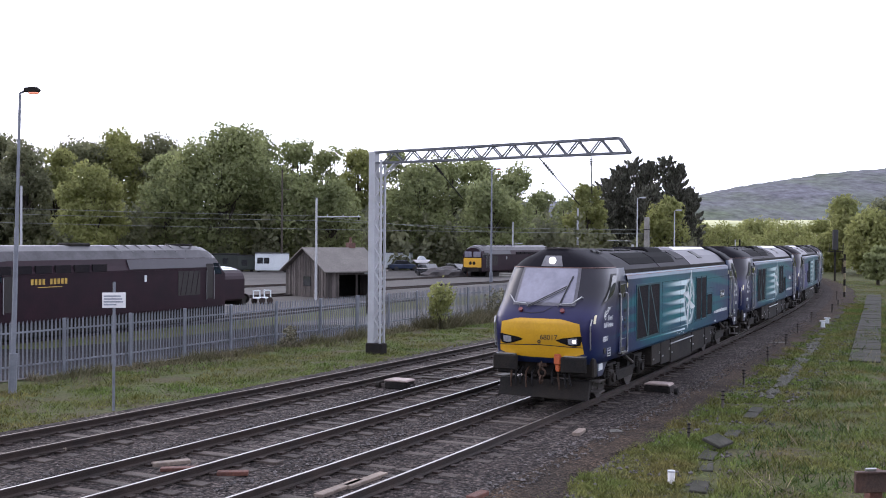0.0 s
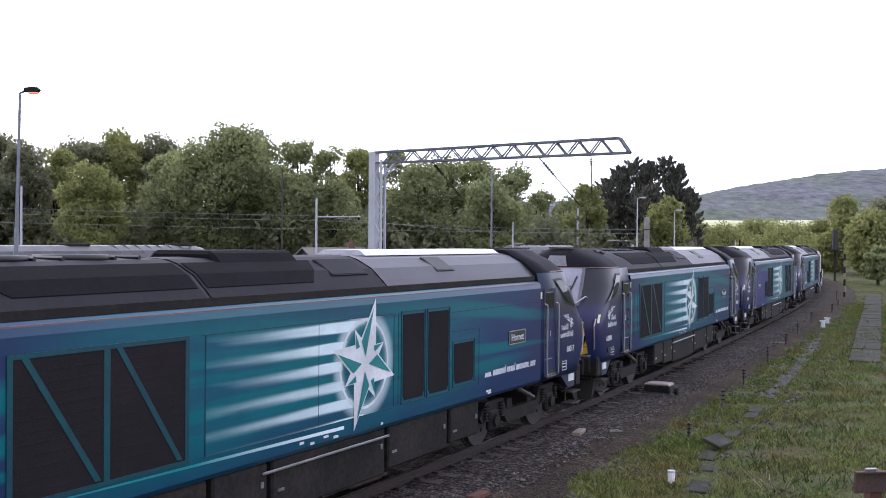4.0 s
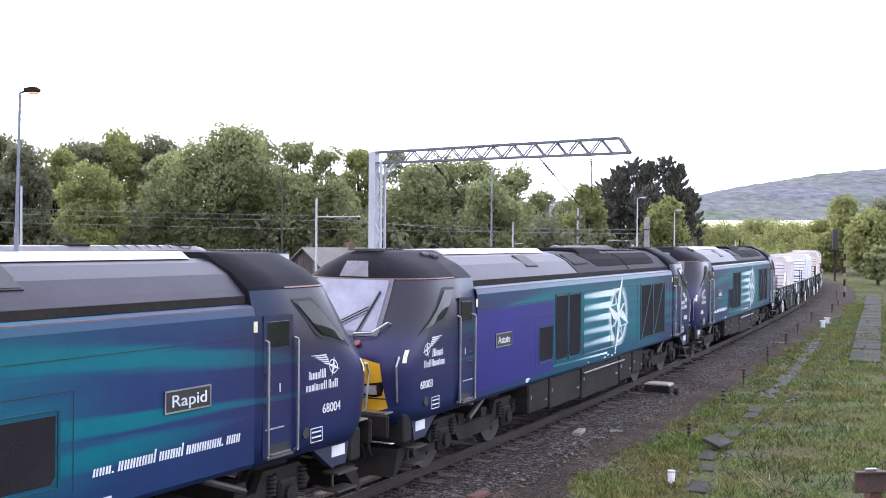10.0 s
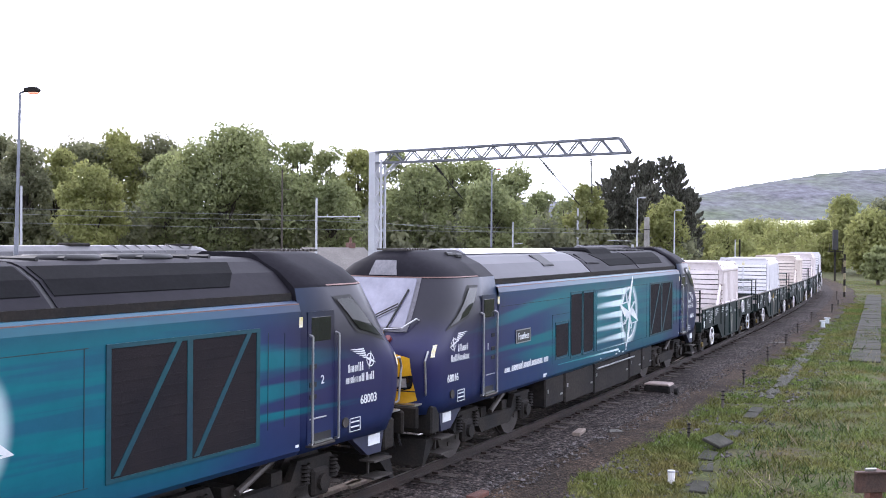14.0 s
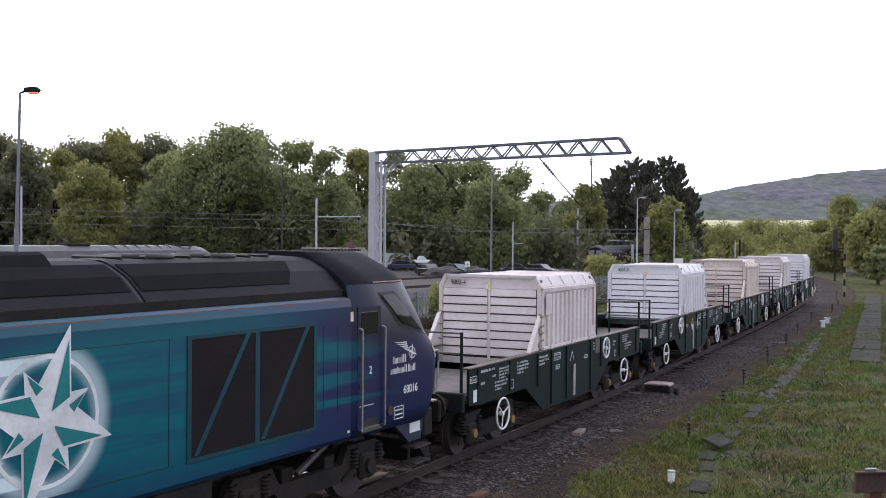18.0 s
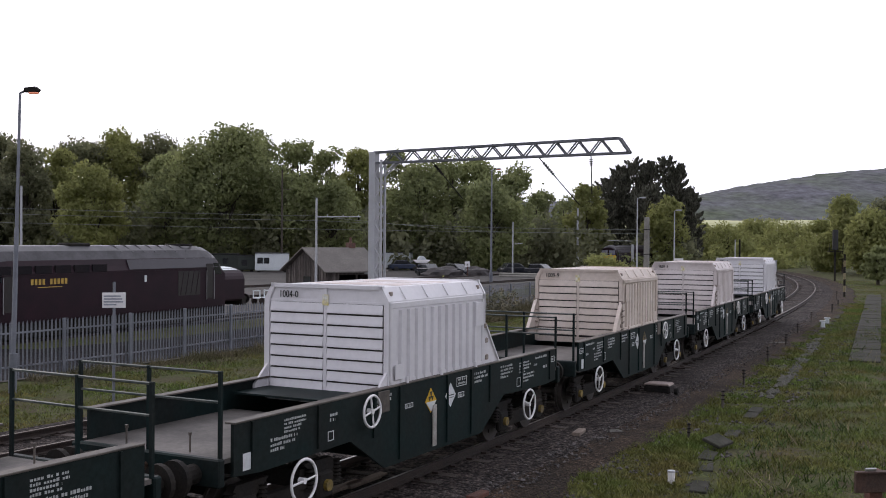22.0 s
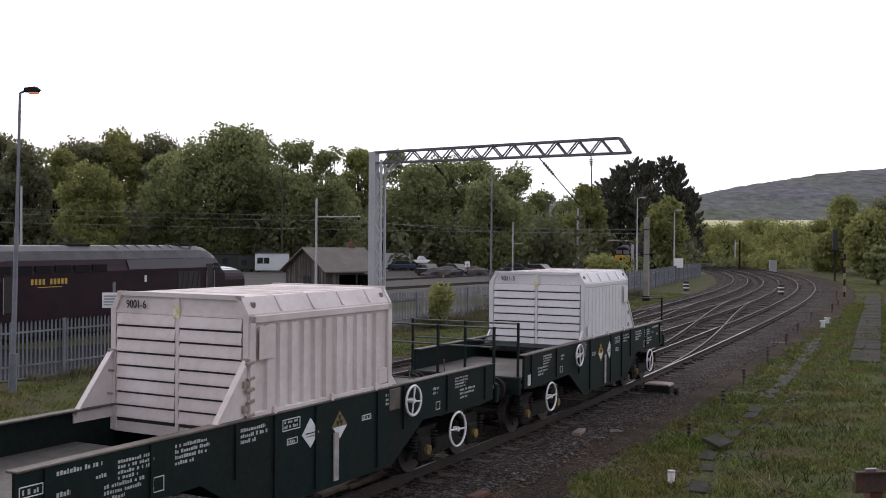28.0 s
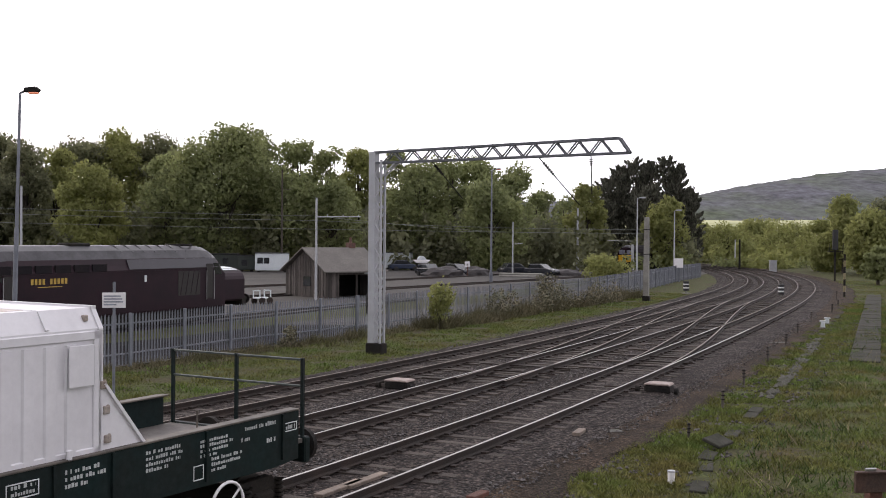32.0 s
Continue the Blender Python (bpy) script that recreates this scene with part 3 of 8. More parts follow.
def stripe_paint(name, x_teal, x_white):
    """Paint that fades along the body from teal to white."""
    m = bpy.data.materials.new(name)
    m.use_nodes = True
    nt = m.node_tree
    b = nt.nodes["Principled BSDF"]
    tc = nd(nt, "ShaderNodeTexCoord")
    sep = nd(nt, "ShaderNodeSeparateXYZ")
    nt.links.new(tc.outputs["Object"], sep.inputs[0])
    r = nd(nt, "ShaderNodeMapRange")
    r.inputs["From Min"].default_value, r.inputs["From Max"].default_value = x_teal, x_white
    nt.links.new(sep.outputs[0], r.inputs["Value"])
    n = nd(nt, "ShaderNodeTexNoise", Scale=5.0, Detail=4.0)
    nt.links.new(tc.outputs["Object"], n.inputs["Vector"])
    ad = nt.nodes.new("ShaderNodeMath")
    ad.operation, ad.use_clamp = "MULTIPLY_ADD", True
    ad.inputs[1].default_value, ad.inputs[2].default_value = 0.16, -0.08
    nt.links.new(n.outputs["Fac"], ad.inputs[0])
    su = nt.nodes.new("ShaderNodeMath")
    su.operation, su.use_clamp = "ADD", True
    nt.links.new(r.outputs[0], su.inputs[0])
    nt.links.new(ad.outputs[0], su.inputs[1])
    mix = nt.nodes.new("ShaderNodeMixRGB")
    mix.inputs[1].default_value, mix.inputs[2].default_value = (0.012, 0.22, 0.23, 1), (0.68, 0.76, 0.80, 1)
    nt.links.new(su.outputs[0], mix.inputs[0])
    nt.links.new(mix.outputs[0], b.inputs["Base Color"])
    b.inputs["Roughness"].default_value = 0.32
    return m


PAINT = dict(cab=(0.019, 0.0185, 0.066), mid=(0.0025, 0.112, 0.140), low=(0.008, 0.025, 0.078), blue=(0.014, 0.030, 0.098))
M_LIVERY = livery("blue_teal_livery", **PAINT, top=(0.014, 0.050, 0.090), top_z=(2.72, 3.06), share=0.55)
M_STAR_PANEL_A = livery("compass_panel_a", **PAINT, top=(0.014, 0.050, 0.090), top_z=(2.72, 3.06), share=0.55, star=(-0.15, 3.7, 0.5))
M_STAR_PANEL_B = livery("compass_panel_b", **PAINT, top=(0.014, 0.050, 0.090), top_z=(2.72, 3.06), share=0.55, star=(1.70, -1.9, 1.1))
M_INDIGO = mat("indigo_panel", (0.030, 0.025, 0.175), 0.3, col2=(0.025, 0.022, 0.135), scale=0.8, grain=10, bump=0.02, speck=0.1, spec=0.25)
M_CAB_GREY = mat("dark_grey_cab_roof", (0.0145, 0.0135, 0.0175), 0.65, col2=(0.0105, 0.0098, 0.013), scale=1.0, grain=12, bump=0.05, speck=0.15, spec=0.06)
M_ROOF68 = mat("grey_roof_panel", (0.017, 0.0155, 0.020), 0.6, col2=(0.012, 0.011, 0.0145), scale=0.7, grain=10, bump=0.05, speck=0.15, spec=0.08)
# sky reflection on the flat roof top, put into a pale colour
M_ROOF_SKY_TOP = mat("sky_bright_hatch", (0.55, 0.54, 0.57), 0.42, col2=(0.46, 0.45, 0.48), scale=0.7, grain=8, bump=0.05, speck=0.12)
M_GRILLE = mat("dark_grille_mesh", (0.018, 0.0165, 0.019), 0.8, col2=(0.024, 0.0205, 0.022), scale=1, grain=60, bump=0.5, speck=0.3, spec=0.04)
M_TEAL = mat("teal_trim", (0.010, 0.20, 0.21), 0.35, scale=1, grain=12, bump=0.02, speck=0.08)
M_TEAL_DULL = mat("dull_teal_frame", (0.007, 0.060, 0.072), 0.4, col2=(0.010, 0.040, 0.060), scale=0.7, grain=12, bump=0.02, speck=0.15, spec=0.25)
M_PANEL_LINE = mat("dark_panel_joint", (0.006, 0.02, 0.028), 0.6, scale=1, grain=12, bump=0)
M_STRIPE_L = stripe_paint("fading_stripe_a", 3.6, 1.0)
M_STRIPE_R = stripe_paint("fading_stripe_b", -1.5, 0.5)
M_CANT = mat("dull_cantrail_line", (0.17, 0.085, 0.07), 0.6, scale=2, grain=20, bump=0)
M_ORANGE = mat("orange_jumper_cover", (0.50, 0.11, 0.03), 0.6, scale=4, grain=30, bump=0.2)
M_WINDOW = mat("cab_glass", (0.018, 0.021, 0.018), 0.06, col2=(0.011, 0.013, 0.012), scale=1.5, grain=10, bump=0, speck=0.05, spec=0.3)
# the pale lavender base paints the sky's reflection on the glass
M_SCREEN = mat("sky_tinted_windscreen", (0.20, 0.195, 0.25), 0.05, col2=(0.12, 0.118, 0.16), scale=1.2, grain=6, bump=0, speck=0.1, spec=1.0)
M_SOOT_SHADE = mat("soot_and_shade_black", (0.008, 0.008, 0.009), 0.9, scale=2, grain=20, bump=0.1, spec=0.1)
M_LAMP_OFF = mat("unlit_headlamp", (0.30, 0.30, 0.32), 0.15, scale=3, grain=20, bump=0)
M_LAMP_ON = glow("lit_headlamp", (1.0, 0.97, 0.9), 4.0)
M_LAMP_DIM = glow("dim_headlamp", (1.0, 0.97, 0.9), 0.7)
M_LAMP_PANEL = mat("grey_lamp_panel", (0.16, 0.155, 0.17), 0.3, scale=3, grain=20, bump=0)
M_RUBBER = mat("screen_rubber", (0.10, 0.095, 0.11), 0.5, col2=(0.07, 0.068, 0.08), scale=2, grain=20, bump=0.05)
M_GLOSS_BLACK = mat("gloss_black_recess", (0.010, 0.010, 0.012), 0.12, scale=3, grain=20, bump=0)

CAB_Z = [1.05, 1.30, 1.60, 1.85, 2.05, 2.20, 2.35, 2.50, 2.90, 3.33, 3.38, 3.45, 3.57, 3.68, 3.78, 3.82]
CAB_X = [10.0, 10.10, 10.17, 10.20, 10.20, 10.13, 10.01, 9.87, 9.60, 9.315, 9.30, 9.275, 9.22, 9.15, 9.02, 8.8]
CAB_W = [0.965, 0.985, 1.0, 1.0, 1.0, 1.0, 1.0, 1.0, 0.99, 0.92, 0.875, 0.815, 0.70, 0.52, 0.40, 0.32]
CAB_C = [0, 1, 2, 2.5, 3, 3.5, 4, 4.5, 5, 5.5, 6]
CAB_F = [0.0, 0.40, 0.70, 0.80, 0.875, 0.93, 0.962, 0.98, 0.99, 0.997, 1.0]
CAB_S = [1.0, 1.0, 1.0, 0.985, 0.945, 0.88, 0.79, 0.68, 0.50, 0.26, 0.0]


def c_at_y(y, z):
    """Where round the skin the half width y lies at the height z."""
    w = 1.345 * float(np.interp(z, CAB_Z, CAB_W))
    return math.copysign(float(np.interp(-abs(y) / w, [-v for v in CAB_S[2:]], CAB_C[2:])), y)


def c_at_x(x, z, side=1):
    """Where round the skin the length x lies at the height z."""
    return side * float(np.interp((x - 7.2) / (float(np.interp(z, CAB_Z, CAB_X)) - 7.2), CAB_F, CAB_C))


def cab_point(c, z, out=0.0):
    """A point of the cab's skin: c runs 0 (side, behind the door) to 6 (nose centre), its sign the side."""
    def at(c, z):
        xf, w = float(np.interp(z, CAB_Z, CAB_X)), 1.345 * float(np.interp(z, CAB_Z, CAB_W))
        f, s = float(np.interp(abs(c), CAB_C, CAB_F)), float(np.interp(abs(c), CAB_C, CAB_S))
        back = 0.26 * min(1.0, max(0.0, (z - 2.15) / 0.6)) * s ** 4 * f
        return Vector((7.2 + (xf - 7.2) * f - back, math.copysign(w * s, c), z))
    p = at(c, z)
    if out:
        e = 0.06
        sg = 1 if c >= 0 else -1
        a = abs(c)
        t1 = at(sg * min(6, a + e), z) - at(sg * max(0, a - e), z)
        t2 = at(c, z + e) - at(c, z - e)
        n = t1.cross(t2)
        if n.dot(p - Vector((7.2, 0, 2.2))) < 0:
            n = -n
        p = p + n.normalized() * out
    return p


def cab_patch(bm, quad, nu=6, nv=4, out=0.008, mi=0):
    """A skin patch between four (c, z) corners: bottom near the side, bottom front, top front, top near the side."""
    rows = []
    for j in range(nv + 1):
        v = j / nv
        row = []
        for i in range(nu + 1):
            u = i / nu
            c = (quad[0][0] * (1 - u) + quad[1][0] * u) * (1 - v) + (quad[3][0] * (1 - u) + quad[2][0] * u) * v
            z = (quad[0][1] * (1 - u) + quad[1][1] * u) * (1 - v) + (quad[3][1] * (1 - u) + quad[2][1] * u) * v
            row.append(bm.verts.new(cab_point(c, z, out)))
        rows.append(row)
    fs = []
    for a, b in zip(rows, rows[1:]):
        for i in range(nu):
            fs.append(bm.faces.new([a[i], a[i + 1], b[i + 1], b[i]]))
    for f in fs:
        f.material_index, f.smooth = mi, True
        f.normal_update()
    if sum(f.normal.dot(f.calc_center_median() - Vector((7.0, 0, 2.2))) for f in fs) < 0:
        bmesh.ops.reverse_faces(bm, faces=fs)
    return bm


def cab_patch_span(bm, c, z0, z1, out=0.008, mi=0, nu=12, nv=4):
    """A patch that wraps the nose from one side to the other; c is how far round it reaches."""
    zs = sorted({z0, z1, *[z for z in CAB_Z if z0 < z < z1]})
    cs = sorted({float(c), *[float(k) for k in CAB_C if k > c]})
    cs = [-v for v in cs if v < 6] + cs[::-1]
    cs = [v for v in cs if v < 0] + [v for v in cs if v > 0]
    rows = [[bm.verts.new(cab_point(v, z, out)) for v in cs] for z in zs]
    for a, b in zip(rows, rows[1:]):
        for i in range(len(cs) - 1):
            f = bm.faces.new([a[i], b[i], b[i + 1], a[i + 1]])
            f.material_index, f.smooth = mi, True
            f.normal_update()
            if f.normal.dot(f.calc_center_median() - Vector((7.0, 0, 2.4))) < 0:
                f.normal_flip()
    return bm


def front_patch(bm, rows, out=0.01, n=14, mi=0):
    """A patch on the front between heights; rows of (height, half width), and how the top dips at its sides."""
    grid = []
    for z, y in rows:
        grid.append([bm.verts.new(cab_point(c_at_y(y * (2 * i / n - 1) or 1e-4, z), z, out)) for i in range(n + 1)])
    for a, b in zip(grid, grid[1:]):
        for i in range(n):
            f = bm.faces.new([a[i], b[i], b[i + 1], a[i + 1]])
            f.material_index, f.smooth = mi, True
            f.normal_update()
            if f.normal.dot(f.calc_center_median() - Vector((7.0, 0, 2.0))) < 0:
                f.normal_flip()
    return bm


def front_poly(bm, lower, upper, out=0.012, mi=0, side=1, nv=4):
    """A patch between a lower and an upper line of (half width, height) points, on one side or across the nose."""
    rows = []
    for k in range(nv + 1):
        v = k / nv
        rows.append([bm.verts.new(cab_point(c_at_y(side * (a[0] * (1 - v) + b[0] * v) or 1e-4, a[1] * (1 - v) + b[1] * v), a[1] * (1 - v) + b[1] * v, out)) for a, b in zip(lower, upper)])
    for a, b in zip(rows, rows[1:]):
        for i in range(len(lower) - 1):
            f = bm.faces.new([a[i], b[i], b[i + 1], a[i + 1]])
            f.material_index, f.smooth = mi, True
            f.normal_update()
            if f.normal.dot(f.calc_center_median() - Vector((7.0, 0, 2.0))) < 0:
                f.normal_flip()
    return bm


def mirror_x(bm):
    """The same at the other end of the vehicle."""
    bmesh.ops.transform(bm, matrix=Matrix.Translation((0.2, 0, 0)) @ Matrix.Rotation(math.pi, 4, "Z"), verts=bm.verts)
    return bm


def bars_of_letters(bm, text, x, z, h, adv, side, y=1.347):
    """Lettering that is not spelled here: slim leaning bars for each character."""
    for i, ch in enumerate(text):
        if ch == " ":
            continue
        hh = h if ch.isupper() or ch in "tlbdfk" else h * 0.7
        if ch == ".":
            hh = h * 0.16
        a = x - side * i * adv
        for d, w in ((0.05, 0.27),) if ch in "il." else ((0.05, 0.27), (0.52, 0.27)):
            p, q = a - side * adv * d, a - side * adv * (d + w)
            lean = -side * 0.18 * hh
            prism(bm, [(p, z), (q, z), (q + lean, z + hh), (p + lean, z + hh)], "y", side * y - 0.003, side * y + 0.003)
    return bm


def compass(side, cx, cz, r, parent):
    """Eight-pointed star in a ring, laid on the body side."""
    y = side * 1.349

    def poly(bm, pts, dy=0.0, mi=0):
        vs = [bm.verts.new((cx + p[0], y + side * dy, cz + p[1])) for p in pts]
        f = bm.faces.new(vs)
        f.normal_update()
        if f.normal.y * side < 0:
            f.normal_flip()
        f.material_index = mi
    bm = bmesh.new()
    n = 40
    for r0, r1, dy, mi in ((0.69 * r, 0.74 * r, 0.004, 0),):
        for i in range(n):
            a, b = 2 * math.pi * i / n, 2 * math.pi * (i + 1) / n
            poly(bm, [(r0 * math.cos(a), r0 * math.sin(a)), (r1 * math.cos(a), r1 * math.sin(a)), (r1 * math.cos(b), r1 * math.sin(b)), (r0 * math.cos(b), r0 * math.sin(b))], dy, mi)
    part("compass_ring", bm, M_WHITE_MARK, parent, "thin white ring")
    bm, dark = bmesh.new(), bmesh.new()
    for k in range(8):
        a = math.pi / 2 + side * radians(17) - k * math.pi / 4
        big = k % 2 == 0
        L = r * (1.10 if k in (0, 4) else 0.98) if big else 0.66 * r
        w = 0.38 * r if big else 0.17 * r
        tip = (L * math.cos(a), L * math.sin(a))
        base = (0, 0) if big else (0.30 * r * math.cos(a), 0.30 * r * math.sin(a))
        for sgn, mi in ((1, 0), (-1, 1)):
            bA = a + sgn * (math.pi / 4 if big else 0.42)
            shoulder = (w * math.cos(bA), w * math.sin(bA)) if big else (0.36 * r * math.cos(bA), 0.36 * r * math.sin(bA))
            tri = [base, shoulder, tip]
            poly(bm, tri, 0.008 if big else 0.006, 0)
            if mi:
                c = [(p[0] * 0.74 + (base[0] + shoulder[0] + tip[0]) / 3 * 0.26, p[1] * 0.74 + (base[1] + shoulder[1] + tip[1]) / 3 * 0.26) for p in tri]
                poly(dark, c, 0.016 if big else 0.013)
    star = part("compass_star", bm, M_WHITE_MARK, parent, "white eight-pointed compass star")
    part("star_shading", dark, M_TEAL, star, "teal half of each point")


def bogie(parent, px, wheelbase, r, width, axle_caps=None, frame_z=0.62, length=3.9, gear=True):
    """A two-axle bogie: side frames, springs and boxes, with its wheelsets."""
    bm = bmesh.new()
    for sy in (-1, 1):
        y0 = sy * width
        prism(bm, [(px - length / 2, frame_z), (px - length / 2 + 0.25, frame_z + 0.28), (px - wheelbase / 2 + 0.5, frame_z + 0.28), (px - 0.75, frame_z + 0.02), (px + 0.75, frame_z + 0.02), (px + wheelbase / 2 - 0.5, frame_z + 0.28), (px + length / 2 - 0.25, frame_z + 0.28), (px + length / 2, frame_z), (px + length / 2 - 0.1, frame_z - 0.1), (px + wheelbase / 2 - 0.55, frame_z - 0.08), (px + 0.7, frame_z - 0.24), (px - 0.7, frame_z - 0.24), (px - wheelbase / 2 + 0.55, frame_z - 0.08), (px - length / 2 + 0.1, frame_z - 0.1)], "y", min(y0 - sy * 0.12, y0), max(y0 - sy * 0.12, y0))
    for dx in (-0.5, 0.5):
        box(bm, px + dx - 0.12, px + dx + 0.12, -width + 0.05, width - 0.05, frame_z - 0.05, frame_z + 0.2)
    bog = part("bogie", bm, M_DARK, parent, "dirty black bogie frame")
    for sx in (-1, 1):
        for sy in (-1, 1):
            bm = bmesh.new()
            ax = px + sx * wheelbase / 2
            box(bm, ax - 0.2, ax + 0.2, sy * width - 0.06, sy * width + 0.06, r - 0.2, r + 0.2, 0.04)
            part("axle_box", bm, M_DARK, bog)
            bm = bmesh.new()
            rod(bm, (ax, sy * (width + 0.055), r), (ax, sy * (width + 0.12), r), 0.085 if axle_caps else 0.12, 12)
            part("axle_cap", bm, axle_caps or M_DARK, bog)
            for dx in (-0.34, 0.34):
                bm = bmesh.new()
                spin = [(0.045 if k % 2 else 0.09, r + 0.03 + 0.028 * k) for k in range(11)]
                tube_rows = [[bm.verts.new((ax + dx + q * math.cos(t), sy * width + q * math.sin(t), z)) for t in np.linspace(0, 2 * math.pi, 9)[:-1]] for q, z in spin]
                for ra, rb in zip(tube_rows, tube_rows[1:]):
                    for i in range(8):
                        bm.faces.new([ra[i], ra[(i + 1) % 8], rb[(i + 1) % 8], rb[i]])
                part("coil_spring", bm, M_DARK, bog)
        bm = bmesh.new()
        for sy in (-1, 1):
            rod(bm, (0, sy * 0.68, 0), (0, sy * 0.81, 0), r, 28)
            rod(bm, (0, sy * 0.66, 0), (0, sy * 0.70, 0), r + 0.03, 28)
            for k in range(5):
                a = 2 * math.pi * k / 5
                rod(bm, (0.55 * r * math.cos(a), sy * 0.80, 0.55 * r * math.sin(a)), (0.55 * r * math.cos(a), sy * 0.83, 0.55 * r * math.sin(a)), 0.04, 6)
        rod(bm, (0, -0.95, 0), (0, 0.95, 0), 0.09, 10)
        w = part("wheelset", bm, [M_STEEL_WORN], bog, "worn steel wheels on an axle")
        w.location = (px + sx * wheelbase / 2, 0, r)
    if gear:
        for sy in (-1, 1):
            bm = bmesh.new()
            rod(bm, (px - 0.45, sy * (width + 0.06), frame_z + 0.12), (px + 0.3, sy * (width + 0.02), frame_z + 0.4), 0.05, 8)
            rod(bm, (px - 0.1, sy * (width + 0.03), frame_z + 0.28), (px + 0.3, sy * (width + 0.02), frame_z + 0.4), 0.025, 8)
            part("damper", bm, M_STEEL_WORN, bog)
    return bog


M_STEEL_WORN = mat("dirty_wheel_steel", (0.06, 0.052, 0.046), 0.6, 0.4, scale=3, grain=30, bump=0.15)


def locomotive(label):
    root = new("locomotive")
    tagged(root, label, "locomotive", "locomotives of the train")
    # body shell: middle and the two cabs, one skin each
    bm = bmesh.new()
    prof = [(1.29, 1.05), (1.345, 1.12), (1.345, 3.02), (1.32, 3.11), (1.25, 3.16), (0.9, 3.17)]
    ring_y = prof + [(-y, z) for y, z in prof[::-1]]
    xs = np.linspace(-7.0, 7.2, 13)
    rows = [[bm.verts.new((x, y, z)) for y, z in ring_y] for x in xs]
    n = len(ring_y)
    for a, b in zip(rows, rows[1:]):
        for i in range(n):
            bm.faces.new([a[i], b[i], b[(i + 1) % n], a[(i + 1) % n]])
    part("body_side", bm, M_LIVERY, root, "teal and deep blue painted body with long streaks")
    for end in (1, -1):
        bm = bmesh.new()
        cs = CAB_C[:-1] + [6] + [-v for v in CAB_C[-2:0:-1]] + [-0.0001]
        rows = [[bm.verts.new(cab_point(c, z)) for c in cs] for z in CAB_Z]
        for j, (a, b) in enumerate(zip(rows, rows[1:])):
            for i in range(len(cs) - 1):
                f = bm.faces.new([a[i], a[i + 1], b[i + 1], b[i]])
                f.material_index = 1 if j >= 9 else 0
                f.smooth = True
        bm.faces.new(rows[-1])
        bm.faces.ensure_lookup_table()
        bm.faces[-1].material_index = 1
        bm.faces.new(rows[0][::-1])
        for a, b in zip(rows, rows[1:]):
            bm.faces.new([a[-1], a[0], b[0], b[-1]]).material_index = 1
        if end < 0:
            mirror_x(bm)
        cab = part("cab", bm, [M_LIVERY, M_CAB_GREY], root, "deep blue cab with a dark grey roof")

        def p(name, build, material, label="", smooth=False, parent=cab):
            b = bmesh.new()
            build(b)
            if end < 0:
                mirror_x(b)
            return part(name, b, material, parent, label, smooth)
        ys = np.linspace(-1.0, 1.0, 17)
        p("nose_panel", lambda b: front_poly(b, [(1.05 * y, 1.52 - 0.04 * abs(y)) for y in ys], [(0.985 * y, 2.13 - 0.10 * max(0, abs(y) - 0.55) / 0.45) for y in ys], 0.022, nv=14), M_YELLOW, "yellow warning panel")
        p("nose_lip", lambda b: front_poly(b, [(1.06 * y, 1.20 + 0.12 * abs(y) ** 3) for y in ys], [(1.05 * y, 1.50 - 0.04 * abs(y)) for y in ys], 0.026), M_YELLOW, "yellow lower nose lip")
        p("windscreen_surround", lambda b: front_patch(b, [(2.43, 0.80), (2.6, 0.80), (2.9, 0.79), (3.15, 0.77), (3.34, 0.75)], 0.012), M_RUBBER)
        p("windscreen", lambda b: front_patch(b, [(2.50, 0.70), (2.53, 0.725), (2.7, 0.72), (2.9, 0.71), (3.1, 0.70), (3.29, 0.685), (3.32, 0.66)], 0.022), M_SCREEN, "sloping windscreen with the sky's reflection painted in")
        p("lamp_panel", lambda b: front_patch(b, [(3.375, 0.285), (3.5, 0.25), (3.635, 0.21)], 0.014, 6), M_LAMP_PANEL, "grey panel with the upper headlamp")
        p("nose_emblem", lambda b: ring(b, cab_point(6, 1.585, 0.03), 0.032, 0.014, "x", 10, 5), M_BLACK)
        for s in (1, -1):
            p("window_rubber", lambda b: cab_patch(b, [(c_at_x(8.70, 2.63, s), 2.63), (c_at_x(9.50, 2.44, s), 2.44), (c_at_x(8.66, 3.20, s), 3.20), (c_at_x(8.14, 3.19, s), 3.19)], 8, 4, 0.010), M_BLACK)
            p("side_window", lambda b: cab_patch(b, [(c_at_x(8.78, 2.68, s), 2.68), (c_at_x(9.40, 2.51, s), 2.51), (c_at_x(8.62, 3.15, s), 3.15), (c_at_x(8.22, 3.14, s), 3.14)], 8, 4, 0.030), M_WINDOW, "slanted cab side window")
            p("headlamp_recess", lambda b: front_poly(b, [(0.42, 1.62), (0.58, 1.565), (0.75, 1.51), (0.9, 1.50), (1.0, 1.53), (1.03, 1.62)], [(0.42, 1.635), (0.58, 1.685), (0.75, 1.71), (0.9, 1.73), (1.0, 1.745), (1.035, 1.74)], 0.032, side=s), M_GLOSS_BLACK, "black swept headlamp recess")
            p("headlamp", lambda b: front_poly(b, [(0.72, 1.555), (0.82, 1.54), (0.93, 1.55)], [(0.72, 1.675), (0.82, 1.69), (0.93, 1.695)], 0.040, side=s), M_LAMP_OFF)

            def rail(b, pts, r=0.018):
                for a0, b0 in zip(pts, pts[1:]):
                    rod(b, a0, b0, r, 6)
